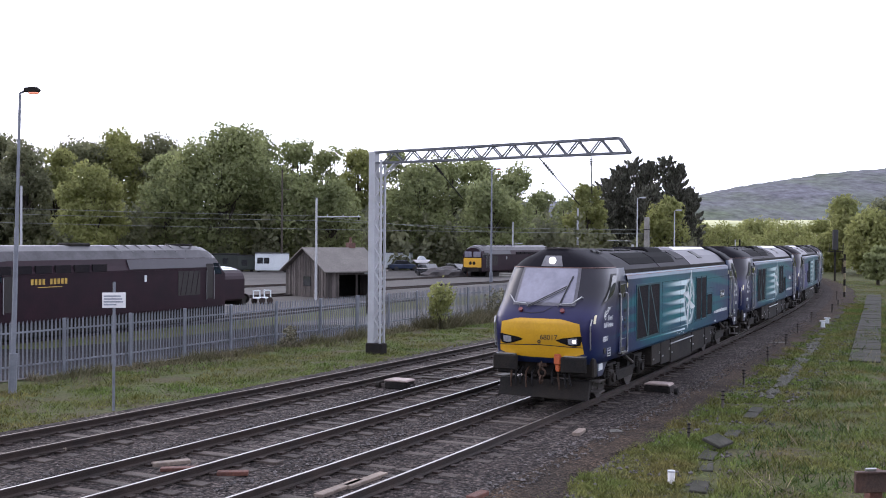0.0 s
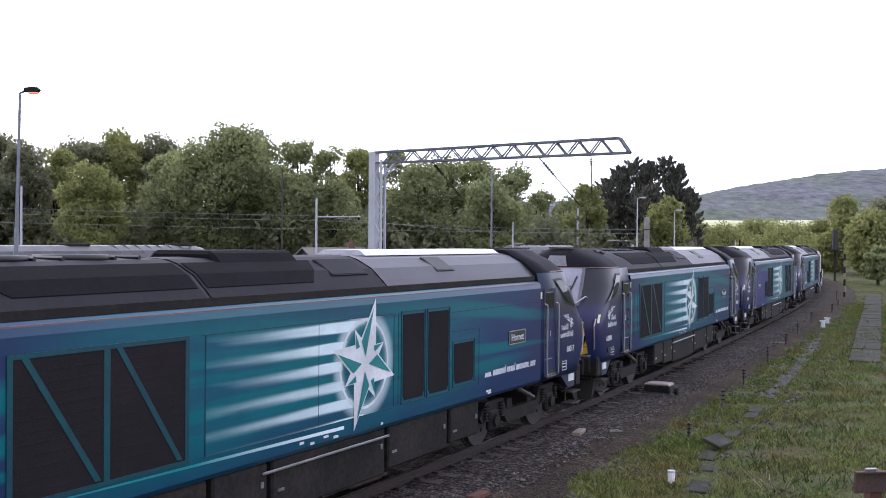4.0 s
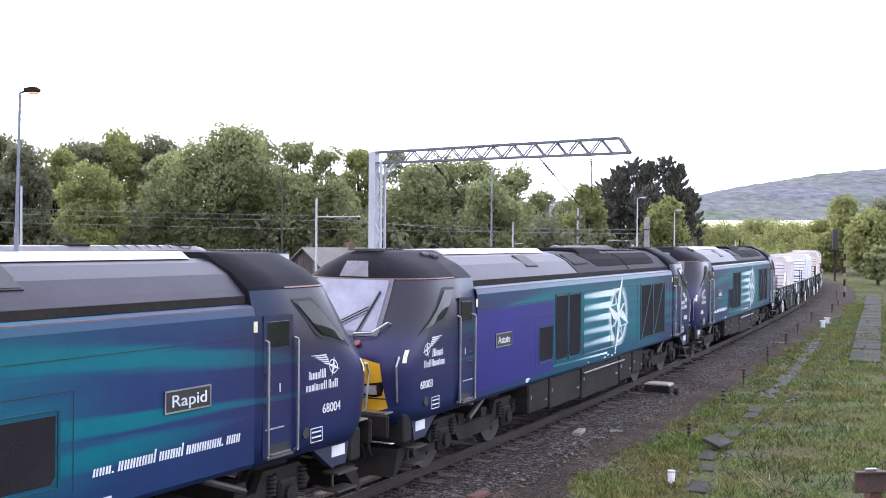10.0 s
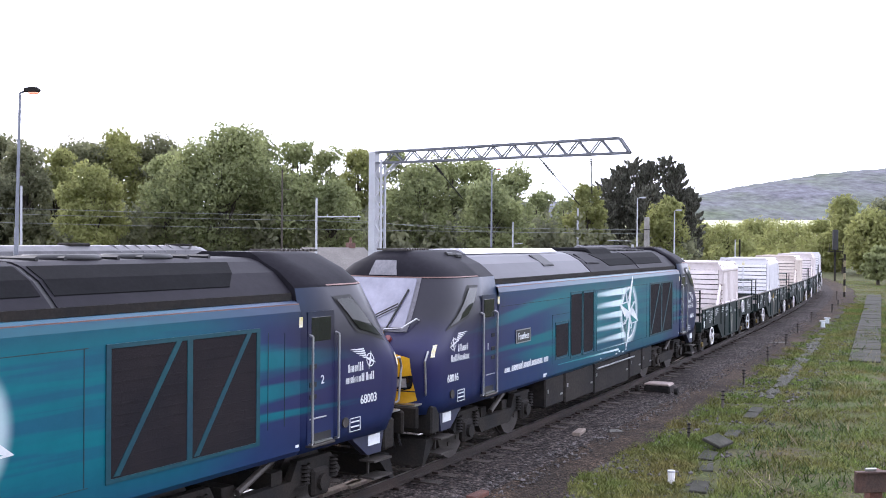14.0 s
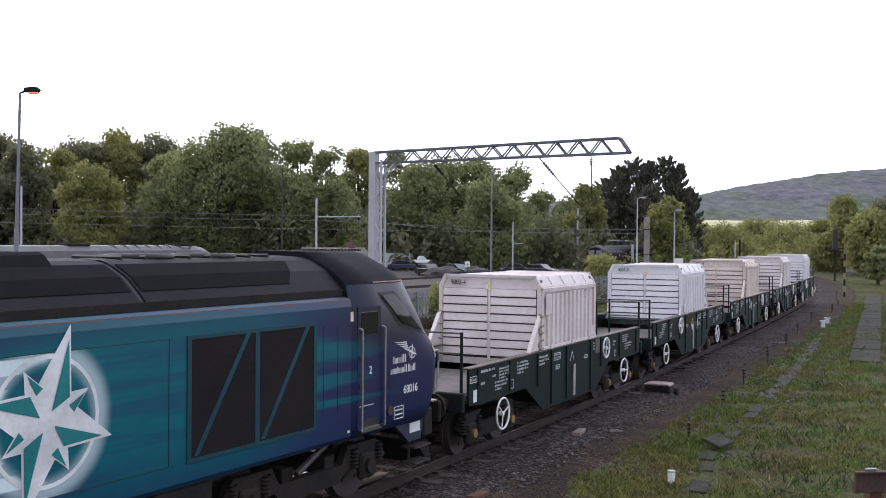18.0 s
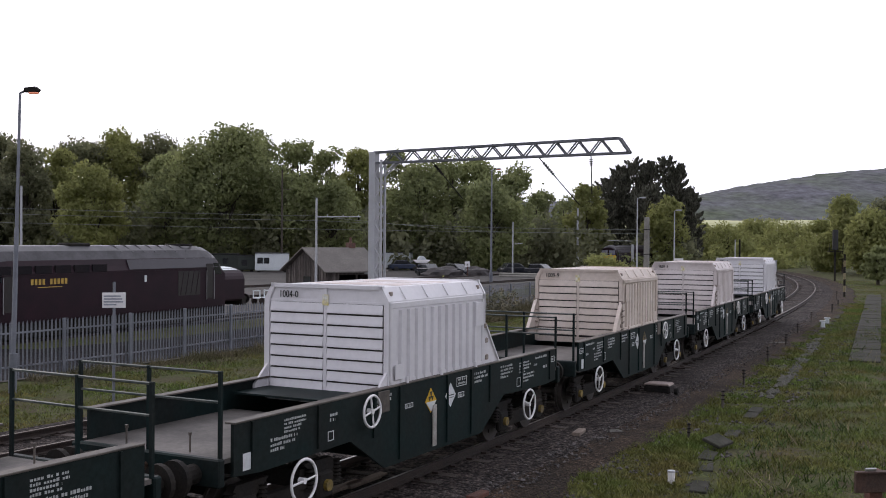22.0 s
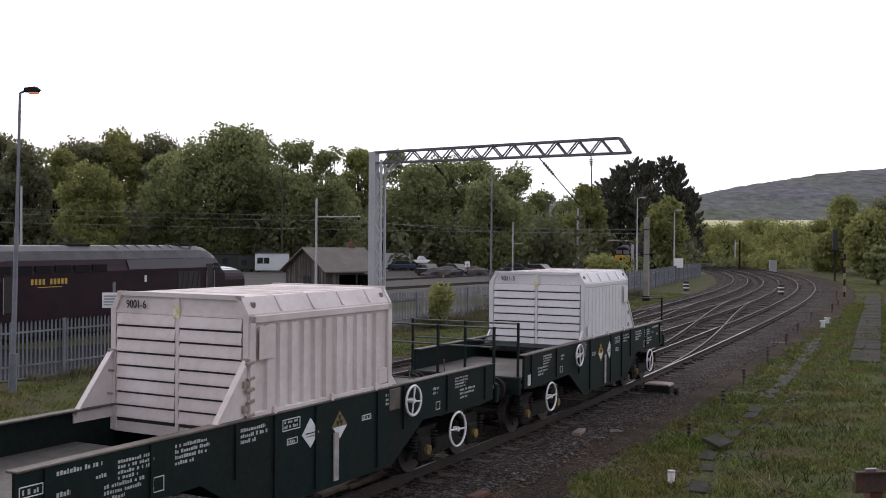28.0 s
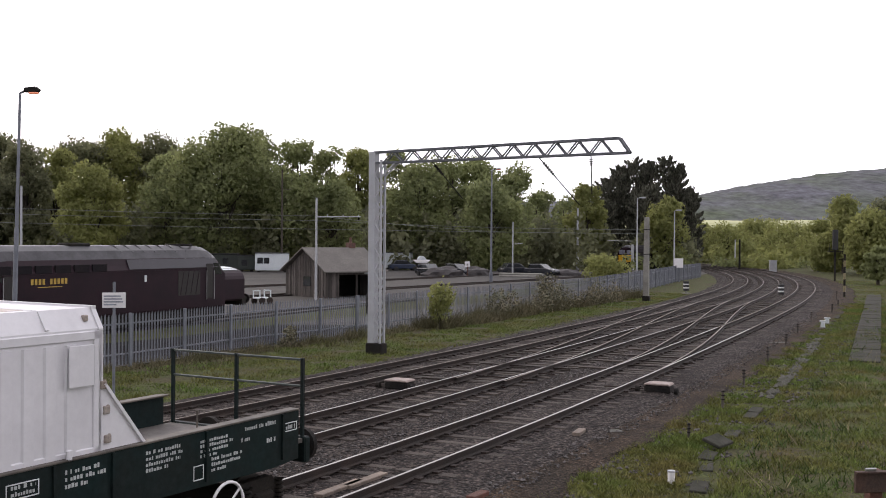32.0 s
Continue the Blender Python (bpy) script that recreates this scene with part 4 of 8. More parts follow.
            p("nose_handrail", lambda b: rail(b, [cab_point(s * 3.35, 2.12, 0.01), cab_point(s * 3.4, 2.12, 0.05), cab_point(s * 3.5, 1.98, 0.06), cab_point(s * 3.5, 1.45, 0.06), cab_point(s * 3.45, 1.40, 0.01)]), M_STEEL)
            p("screen_handrail", lambda b: rail(b, [cab_point(c_at_y(s * 0.93, 2.63), 2.63, 0.01), cab_point(c_at_y(s * 0.90, 2.62), 2.62, 0.07), cab_point(c_at_y(s * 0.72, 2.44), 2.44, 0.09), cab_point(c_at_y(s * 0.42, 2.42), 2.42, 0.09), cab_point(c_at_y(s * 0.40, 2.40), 2.40, 0.01)], 0.016), M_STEEL)
            p("marker_lamp", lambda b: rod(b, cab_point(c_at_y(s * 0.53, 2.31), 2.31, 0.0), cab_point(c_at_y(s * 0.53, 2.31), 2.31, 0.06), 0.055, 12), mat_red)
            # door with its handrails
            def door(b):
                box(b, 7.36, 7.98, s * 1.345 - 0.008, s * 1.345 + 0.008, 1.16, 3.0)
            d = p("cab_door", door, M_LIVERY, "narrow cab door")
            p("door_window", lambda b: box(b, 7.44, 7.9, s * 1.345 - 0.013, s * 1.345 + 0.013, 2.58, 2.92, 0.005), M_WINDOW, parent=d)
            for zz in (2.2, 1.95, 1.78, 1.5):
                p("door_fitting", lambda b: box(b, 7.4, 7.56 if zz > 1.6 else 7.8, s * 1.345 - 0.018, s * 1.345 + 0.018, zz, zz + (0.07 if zz > 1.6 else 0.02), 0.004), M_BLACK if zz > 1.6 else M_STEEL, parent=d)
            p("corner_label", lambda b: box(b, 7.17, 7.245, s * 1.345 - 0.004, s * 1.345 + 0.004, 2.80, 2.94), M_LABEL, "yellow and white warning label")
            p("step_recess", lambda b: box(b, 7.46, 7.92, s * 1.345 - 0.011, s * 1.345 + 0.011, 1.17, 1.30), M_BLACK, parent=d)
            p("step_plate", lambda b: box(b, 7.48, 7.90, min(s * 1.35, s * 1.40), max(s * 1.35, s * 1.40), 1.17, 1.19), M_STEEL, parent=d)
            p("round_badge", lambda b: rod(b, (9.20 if s > 0 else 8.30, s * 1.33, 1.34), (9.20 if s > 0 else 8.30, s * 1.352, 1.34), 0.075, 14), M_STEEL_WORN)
            p("door_step", lambda b: (box(b, 7.38, 7.94, min(s * 1.30, s * 1.42), max(s * 1.30, s * 1.42), 1.12, 1.16, 0.01)), M_STEEL_WORN)
            for rx in (8.03, 7.40):
                p("door_handrail", lambda b: rail(b, [(rx, s * 1.345, 2.68), (rx, s * 1.41, 2.66), (rx, s * 1.41, 1.18), (rx, s * 1.345, 1.16)], 0.02), M_STEEL, "bare steel door handrail")
            # wings, round emblem and lettering bars of the company mark
            front = 1 if s > 0 else -1            # which way the mark reads along x at this end
            def put(x, z):
                """From the mark's own plane, read left to right by a viewer on this side, to the skin."""
                xx = (9.32 if s > 0 else 9.06) - x
                return cab_point(c_at_x(xx, z, s), z, 0.010)

            def shape(b, pts):
                f = b.faces.new([b.verts.new(put(*q)) for q in pts])
                f.normal_update()
                if f.normal.y * s < 0:
                    f.normal_flip()
            def wing(b, k):
                z = 2.235 + 0.033 * k
                x0, x1 = 0.20 + 0.012 * k, 0.34 + 0.075 * k
                shape(b, [(x0, z), ((x0 + x1) / 2, z + 0.002), (x1, z + 0.024), (x1 - 0.03, z + 0.027), ((x0 + x1) / 2, z + 0.022), (x0, z + 0.022)])
            m0 = p("company_mark", lambda b: [wing(b, k) for k in range(5)], M_WHITE_MARK, "white winged mark over two rows of bars")

            def emblem(b):
                for k in range(18):
                    a0, a1 = 2 * math.pi * k / 18, 2 * math.pi * (k + 1) / 18
                    shape(b, [(0.12 + rr * math.cos(t), 2.20 + rr * math.sin(t)) for rr, t in ((0.088, a0), (0.104, a0), (0.104, a1), (0.088, a1))])
                for k in range(4):
                    a0 = math.pi / 2 * k + 0.35
                    shape(b, [(0.12 + rr * math.cos(t), 2.20 + rr * math.sin(t)) for rr, t in ((0.0, 0), (0.035, a0 - 0.7), (0.15, a0), (0.035, a0 + 0.7))])
            p("mark_emblem", emblem, M_WHITE_MARK, "round white star emblem", parent=m0)

            def row_of_bars(x, z, h, spec):
                for wd, tall, gap in spec:
                    p("lettering_bar", lambda b: [shape(b, [(x + f * wd, z), (x + g * wd, z), (x + g * wd, z + h * tall), (x + f * wd, z + h * tall)]) for f, g in (((0, 1),) if wd < 0.03 else ((0, 0.36), (0.62, 0.98)))], M_WHITE_MARK, parent=m0)
                    x += wd + gap
            row_of_bars(0.32, 2.06, 0.13, ((0.085, 1, 0.02), (0.02, 1, 0.02), (0.045, 0.7, 0.015), (0.065, 0.7, 0.015), (0.055, 0.7, 0.015), (0.04, 0.9, 0)))
            row_of_bars(0.03, 1.90, 0.12, ((0.075, 1, 0.015), (0.06, 0.7, 0.015), (0.02, 1, 0.015), (0.02, 1, 0.045), (0.07, 1, 0.015), (0.06, 0.7, 0.015), (0.035, 0.7, 0.015), (0.05, 0.7, 0.012), (0.018, 0.9, 0.012), (0.05, 0.7, 0.015), (0.055, 0.7, 0.015), (0.045, 0.7, 0)))
            def plate(b):
                for a0, a1, z0, z1 in ((8.72, 9.0, 1.18, 1.19), (8.72, 9.0, 1.37, 1.38), (8.72, 8.73, 1.18, 1.38), (8.99, 9.0, 1.18, 1.38), (8.75, 8.97, 1.31, 1.33), (8.75, 8.97, 1.24, 1.26)):
                    k = 0 if s > 0 else 0.32
                    box(b, a0 - k, a1 - k, s * 1.348 - 0.003, s * 1.348 + 0.003, z0, z1)
            p("data_panel", plate, M_WHITE_MARK)
            p("warning_label", lambda b: cab_patch(b, [(s * 2.92, 2.03), (s * 3.14, 2.03), (s * 3.14, 2.23), (s * 2.92, 2.23)], 2, 2, 0.012), M_LABEL)
            p("skirt", lambda b: prism(b, [(8.55, 1.08), (9.5, 1.08), (9.42, 0.72), (9.05, 0.72)], "y", min(s * 1.12, s * 1.24), max(s * 1.12, s * 1.24)), M_SKIRT)
            p("skirt_plate", lambda b: box(b, 9.05, 9.38, s * 1.245 - 0.003, s * 1.245 + 0.003, 0.86, 1.02), M_WHITE_MARK)

            def buffer(b):
                rod(b, (9.6, s * 0.87, 1.05), (10.14, s * 0.87, 1.05), 0.14, 12)
                box(b, 10.14, 10.22, s * 0.87 - 0.32, s * 0.87 + 0.32, 0.86, 1.24, 0.03)
            p("buffer", buffer, M_DARK, "black buffer with a broad head")
            p("cab_step", lambda b: (box(b, 9.1, 9.6, s * 1.05, s * 1.33, 0.34, 0.37), box(b, 9.1, 9.6, s * 1.05, s * 1.33, 0.60, 0.63), box(b, 9.3, 9.34, s * 1.05, s * 1.08, 0.34, 1.0)), M_STEEL_WORN)

        def on(y, z, out):
            return cab_point(c_at_y(y or 1e-4, z), z, out)

        def wiper(b):
            rod(b, on(-0.36, 2.40, 0.05), on(0.50, 2.87, 0.06), 0.013, 5)
            rod(b, on(-0.36, 2.36, 0.05), on(0.50, 2.82, 0.06), 0.013, 5)
            rod(b, on(0.60, 3.12, 0.045), on(0.42, 2.45, 0.045), 0.018, 5)
        p("wiper", wiper, M_BLACK, "long black wiper")
        arc = [(-0.62, 2.50), (-0.60, 2.36), (-0.45, 2.27), (-0.2, 2.25), (0.05, 2.29), (0.25, 2.40)]
        p("wiper_hose", lambda b: [rod(b, on(*a, 0.014), on(*c, 0.014), 0.006, 4) for a, c in zip(arc, arc[1:])], M_BLACK)
        for k in range(10):
            p("roof_louvre", lambda b: box(b, 8.10 + 0.095 * k, 8.15 + 0.095 * k, -0.30, 0.30, 3.815, 3.85), M_STEEL_WORN)
        p("roof_pod", lambda b: (box(b, 7.5, 7.75, 0.50, 0.72, 3.66, 3.76, 0.03), rod(b, (7.75, 0.6, 3.73), (8.0, 0.6, 3.74), 0.05, 8)), M_BLACK)
        p("drip_line", lambda b: cab_patch_span(b, 1.0, 3.335, 3.352, 0.016, nu=16, nv=1), M_CANT, "thin orange line round the cab")
        p("buffer_beam", lambda b: (box(b, 9.5, 9.8, -1.25, 1.25, 0.72, 1.2, 0.03), prism(b, [(9.45, 0.62), (9.8, 0.62), (9.95, 0.2), (9.86, 0.2)], "y", -1.15, 1.15)), M_DARK, "black buffer beam with a snow plough")

        def coupling(b):
            box(b, 9.7, 9.98, -0.12, 0.12, 0.95, 1.15, 0.03)
            for k in range(3):
                ring(b, (10.02, 0.02 * (k % 2), 0.98 - 0.17 * k), 0.09, 0.028, "x" if k % 2 else "y", 12, 5)
        p("coupling", coupling, M_STEEL_RUST, "rusty screw coupling")
        for k, yy in enumerate((-0.78, -0.66, -0.55, -0.4, -0.25, 0.26, 0.42, 0.58, 0.7)):
            def hose(b):
                rod(b, (9.72, yy, 0.95), (10.0, yy, 0.8), 0.025, 6)
                rod(b, (10.0, yy, 0.8), (9.97, yy * 1.03, 0.6), 0.025, 6)
                rod(b, (9.97, yy * 1.03, 0.6), (9.93, yy * 1.05, 0.42 + 0.05 * (k % 3)), 0.022, 6)
            p("brake_hose", hose, M_BLACK if k % 3 else M_STEEL_RUST, parent=cab)
        p("jumper_cover", lambda b: (box(b, 9.9, 10.12, 0.34, 0.54, 1.02, 1.32, 0.04), box(b, 9.96, 10.1, 0.38, 0.50, 0.86, 1.04, 0.03)), M_ORANGE, "orange jumper cable cover")
        for y0 in (0.62, -1.12):
            p("footplate", lambda b: box(b, 9.75, 10.18, y0, y0 + 0.5, 1.235, 1.262), M_STEEL)
    # roof
    sec = [(1.21, 3.165), (1.19, 3.27), (1.10, 3.36), (0.90, 3.545), (0.62, 3.69), (0.46, 3.735), (0.0, 3.755)]
    secm = sec + [(-y, z) for y, z in sec[-2::-1]]
    for x0, x1, light in ((-6.98, -1.06, True), (-0.98, 3.15, False), (3.23, 7.18, False)):
        bm = bmesh.new()
        prism(bm, secm, "x", x0, x1)
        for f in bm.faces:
            # upward faces of one section are paler: sky sheen painted on
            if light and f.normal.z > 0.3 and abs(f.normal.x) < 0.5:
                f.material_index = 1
        part("roof_section", bm, [M_ROOF68, M_ROOF_SHEEN if light else M_ROOF68], root, "smooth grey sloping roof section")
    for x in (-1.02, 3.19, 7.19, -6.99):
        bm = bmesh.new()
        prism(bm, [(y * 0.995, z - 0.02) for y, z in secm], "x", x - 0.05, x + 0.05)
        part("roof_joint", bm, M_BLACK, root)
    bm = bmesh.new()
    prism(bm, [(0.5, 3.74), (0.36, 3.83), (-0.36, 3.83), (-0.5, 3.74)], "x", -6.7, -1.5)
    part("roof_hatch", bm, M_ROOF_SKY_TOP, root, "raised roof hatch with the sky's reflection painted pale")
    bm = bmesh.new()
    prism(bm, [(0.75, 3.60), (0.5, 3.84), (-0.5, 3.84), (-0.75, 3.60)], "x", 0.6, 2.4, bevel=0.05)
    part("exhaust_cowl", bm, M_SOOT_SHADE, root, "black exhaust cowl")
    for k in range(8):
        bm = bmesh.new()
        rod(bm, (3.6 + 0.4 * k, -0.42, 3.76), (3.6 + 0.4 * k, 0.42, 3.76), 0.03, 5)
        part("fan_guard_bar", bm, M_BLACK, root)
    for x in (4.3, 5.5):
        bm = bmesh.new()
        ring(bm, (x, 0, 3.76), 0.42, 0.04, "z", 20, 5)
        part("fan_ring", bm, M_BLACK, root)
    for s in (1, -1):
        # dark openings and hatches on the sloping roof
        def slope(b, x0, x1, f0, f1, out, lean=0.0):
            def at(f):
                return Vector((0, s * (1.10 + (0.60 - 1.10) * f), 3.365 + 0.33 * f)) + Vector((0, s * 0.55, 0.835)) * (out + 0.034)
            a, c = at(f0), at(f1)
            vs = [b.verts.new((x, q.y, q.z)) for x, q in ((x0 + lean, a), (x1 - lean, a), (x1, c), (x0, c))]
            f = b.faces.new(vs)
            f.normal_update()
            if f.normal.z < 0:
                f.normal_flip()
            r = bmesh.ops.extrude_face_region(b, geom=[f])
            bmesh.ops.translate(b, verts=[v for v in r["geom"] if isinstance(v, bmesh.types.BMVert)], vec=Vector((0, s * 0.55, 0.835)) * -0.06)
        for x0, x1 in ((0.35, 3.10), (3.28, 6.5)):
            bm = bmesh.new()
            rows = []
            for y, z, f in ((1.075, 3.388, 0.0), (0.90, 3.551, 0.55), (0.64, 3.687, 1.0)):
                rows.append([bm.verts.new((x, s * (y + 0.004), z + 0.006)) for x in (x0 + 0.45 * (1 - f) * (x0 < 1), x1 - 0.45 * (1 - f) * (x1 > 6))])
            for a, c in zip(rows, rows[1:]):
                f = bm.faces.new([a[0], a[1], c[1], c[0]])
                f.normal_update()
                if f.normal.z < 0:
                    f.normal_flip()
            r = bmesh.ops.extrude_face_region(bm, geom=bm.faces[:])
            bmesh.ops.translate(bm, verts=[v for v in r["geom"] if isinstance(v, bmesh.types.BMVert)], vec=(0, 0, -0.03))
            part("roof_intake", bm, M_SOOT_SHADE, root, "dark roof air intake")
        for x0, x1, material in ((-0.75, 0.2, M_ROOF68), (-3.7, -3.1, M_BLACK)):
            bm = bmesh.new()
            slope(bm, x0 - 0.03, x1 + 0.03, 0.22, 0.93, 0.001)
            slope(bm, x0, x1, 0.26, 0.90, 0.008)
            part("roof_panel", bm, [material], root)
        bm = bmesh.new()
        box(bm, -6.95, 7.15, s * 1.205 - 0.012, s * 1.205 + 0.012, 3.165, 3.268)
        part("roof_louvre_strip", bm, M_DARK, root, "dark recessed strip under the roof edge")
        bm = bmesh.new()
        box(bm, -7.0, 7.2, s * 1.312 - 0.006, s * 1.312 + 0.006, 3.108, 3.126)
        part("cantrail_line", bm, M_CANT, root)
        # grille by the radiator, with its braces
        bm = bmesh.new()
        box(bm, 3.80, 6.27, s * 1.345 - 0.006, s * 1.345 + 0.006, 1.38, 2.80)
        g = part("side_grille", bm, M_GRILLE, root, "large dark radiator grille")
        bm = bmesh.new()
        for x0, x1, z0, z1 in ((3.74, 3.81, 1.38, 2.80), (6.26, 6.33, 1.38, 2.80), (3.74, 6.33, 2.80, 2.85), (3.74, 6.33, 1.33, 1.38), (4.99, 5.08, 1.38, 2.80)):
            box(bm, x0, x1, s * 1.345 - 0.014, s * 1.345 + 0.014, z0, z1)
        part("grille_frame", bm, M_TEAL_DULL, g)
        for xa in (6.16, 4.90):
            bm = bmesh.new()
            prism(bm, [(xa, 2.80), (xa - 0.09, 2.80), (xa - 1.05, 1.40), (xa - 0.96, 1.40)], "y", s * 1.345 - 0.013, s * 1.345 + 0.013)
            part("grille_brace", bm, M_TEAL_DULL, g)
        bm = bmesh.new()
        for k in range(11):
            box(bm, 3.82, 6.25, s * 1.352 - 0.004, s * 1.352 + 0.004, 1.46 + 0.12 * k, 1.475 + 0.12 * k)
        part("grille_slats", bm, M_GRILLE, g)
        # two tall windows and a small one
        for x0, x1, z0, z1 in ((-1.99, -1.30, 1.42, 2.80), (-2.86, -2.15, 1.42, 2.80), (-3.84, -3.08, 1.48, 2.18)):
            bm = bmesh.new()
            prism(bm, [(x0, z0 + 0.08), (x0 + 0.06, z0), (x1 - 0.06, z0), (x1, z0 + 0.08), (x1, z1), (x0, z1)], "y", s * 1.345 - 0.008, s * 1.345 + 0.008)
            w = part("intake_grille", bm, M_GRILLE, root, "tall dark intake grille")
            bm = bmesh.new()
            for a0, a1, b0, b1 in ((x0 - 0.06, x0 - 0.03, z0 - 0.04, z1 + 0.04), (x1 + 0.03, x1 + 0.06, z0 - 0.04, z1 + 0.04), (x0 - 0.06, x1 + 0.06, z1 + 0.04, z1 + 0.06), (x0 - 0.06, x1 + 0.06, z0 - 0.06, z0 - 0.04)):
                box(bm, a0, a1, s * 1.345 - 0.012, s * 1.345 + 0.012, b0, b1)
            part("grille_frame", bm, M_TEAL_DULL, w)
        # thin joints of the big side panels
        for x0, x1, z0, z1 in ((-0.98, 3.5, 2.825, 2.835), (1.05, 1.06, 1.36, 2.83), (-1.02, -1.01, 1.36, 2.83), (3.44, 3.45, 1.36, 2.83), (-6.9, -3.0, 2.74, 2.75), (6.5, 6.51, 1.5, 2.78), (6.85, 6.86, 1.5, 2.75), (-4.08, -4.07, 1.35, 2.4), (-4.08, -3.0, 2.40, 2.41), (-0.98, 3.5, 1.345, 1.352), (-1.16, -1.15, 1.36, 2.83)):
            bm = bmesh.new()
            box(bm, x0, x1, s * 1.347 - 0.003, s * 1.347 + 0.003, z0, z1)
            part("panel_joint", bm, M_PANEL_LINE, root)
        # fading stripes and the compass
        cx = -0.15 if s > 0 else 1.70
        bm = bmesh.new()
        box(bm, -1.0, 3.43, s * 1.345 - 0.0035, s * 1.345 + 0.0035, 1.352, 2.825)
        part("compass_panel", bm, M_STAR_PANEL_A if s > 0 else M_STAR_PANEL_B, root, "teal panel with soft white stripes and a glowing ring")
        bm = bmesh.new()
        xs2 = (5.9, 0.4) if s > 0 else (-3.7, 0.8)
        prism(bm, [(xs2[0], 1.30), (xs2[1], 1.22), (xs2[1], 1.27), (xs2[0], 1.315)], "y", s * 1.345 - 0.003, s * 1.345 + 0.003)
        part("stripe", bm, M_STRIPE_L if s > 0 else M_STRIPE_R, root, "stripe that fades from teal to white")
        compass(s, cx, 2.13, 0.93, root)
        bm = bmesh.new()
        for k, (x, w) in enumerate(((0.55, 0.12), (0.80, 0.12), (1.15, 0.1), (1.4, 0.1), (-0.7, 0.06), (-4.6, 0.2), (-4.6, 0.14), (7.1, 0.07))):
            box(bm, x, x + w, s * 1.3465 - 0.003, s * 1.3465 + 0.003, 1.13 + 0.04 * (k % 2), 1.165 + 0.04 * (k % 2))
        part("small_labels", bm, M_WHITE_MARK, root)
        # equipment under the floor
        for x0, x1, z0 in ((-4.25, -3.1, 0.42), (-3.0, -1.0, 0.36), (-0.9, 2.0, 0.30), (2.1, 3.2, 0.36), (3.3, 4.3, 0.45)):
            bm = bmesh.new()
            box(bm, x0, x1, s * 0.55 if s > 0 else -1.27, 1.27 if s > 0 else -0.55, z0, 1.04, 0.03)
            u = part("equipment_box", bm, M_UNDER, root, "dusty dark grey equipment box")
            bm = bmesh.new()
            box(bm, x0 + 0.1, x0 + 0.16, s * 1.274 - 0.01, s * 1.274 + 0.01, 0.72, 0.8)
            box(bm, x1 - 0.25, x1 - 0.1, s * 1.274 - 0.008, s * 1.274 + 0.008, 0.6, 0.64)
            part("box_latch", bm, M_STEEL, u)
        bm = bmesh.new()
        rod(bm, (-0.9, s * 1.33, 0.92), (2.3, s * 1.33, 0.92), 0.02, 6)
        part("pipe", bm, M_STEEL, root)
    return root


mat_red = mat("red_marker_lens", (0.16, 0.03, 0.03), 0.3, scale=3, grain=20, bump=0)
M_STEEL_RUST = mat("rusty_coupling_steel", (0.085, 0.05, 0.033), 0.75, 0.2, scale=5, grain=40, bump=0.3)
M_LABEL = mat("yellow_white_label", (0.60, 0.50, 0.16), 0.5, col2=(0.7, 0.7, 0.66), scale=9, grain=20, bump=0)
M_SKIRT = mat("dark_blue_skirt", (0.016, 0.02, 0.05), 0.5, scale=1, grain=12, bump=0.1)
M_UNDER = mat("dusty_equipment_grey", (0.013, 0.012, 0.012), 0.75, col2=(0.026, 0.022, 0.019), scale=1.2, grain=14, bump=0.15, speck=0.4, spec=0.15)
# paler copy of the roof grey that paints the sky's sheen
M_ROOF_SHEEN = mat("sky_sheen_roof", (0.034, 0.031, 0.043), 0.42, col2=(0.024, 0.022, 0.031), scale=0.8, grain=10, bump=0.02, speck=0.1, spec=0.2)


def name_board(root, text, side, x_left, z, w=0.78, h=0.27):
    bm = bmesh.new()
    a, b = sorted((x_left, x_left - side * w))
    box(bm, a, b, side * 1.352 - 0.008, side * 1.352 + 0.008, z, z + h)
    pl = part("nameplate", bm, M_SIGN_BLACK, root, "black nameplate with a silver rim")
    bm = bmesh.new()
    for a0, a1, z0, z1 in ((a, b, z, z + 0.018), (a, b, z + h - 0.018, z + h), (a, a + 0.018, z, z + h), (b - 0.018, b, z, z + h)):
        box(bm, a0, a1, side * 1.358 - 0.008, side * 1.358 + 0.008, z0, z1)
    part("rim", bm, M_STEEL, pl)
    words("lettering", text, 0.20, lettering_at(side, x_left - side * 0.10, z + 0.07, 1.364), M_WHITE_MARK, pl, width=w - 0.2)


def number_set(root, number, side, text_bars, plate, q, flip, first=False):
    for end in (1, -1):
        xl = (9.40 if side > 0 else 8.67) if end > 0 else (-8.47 if side > 0 else -9.22)
        words("running_number", number, 0.185, lettering_at(side, xl, 1.56, 1.352), M_WHITE_MARK, root, width=0.43)
        cab_no = "2" if end > 0 else "1"
        words("cab_number", cab_no, 0.17, lettering_at(side, (7.71 if end > 0 else -7.51) + side * 0.05, 1.98, 1.358), M_WHITE_MARK, root)
    if plate:
        name_board(root, plate, side, -5.38 if side > 0 else -6.16, 1.97)
    if text_bars:
        x0 = -4.33 if side > 0 else -6.70
        row = new("web_lettering")
        row.parent = root
        for i, ch in enumerate("aaa.aaaaaalaaaalaaaaaaa.aaa"):
            bm = bmesh.new()
            bars_of_letters(bm, ch, x0 - side * i * 0.0885, 1.45, 0.15 if i > 3 else 0.12, 0.0885, side)
            part("lettering_bar", bm, M_WHITE_MARK, row)


base = locomotive("blue and teal diesel locomotive with a yellow nose and compass star")
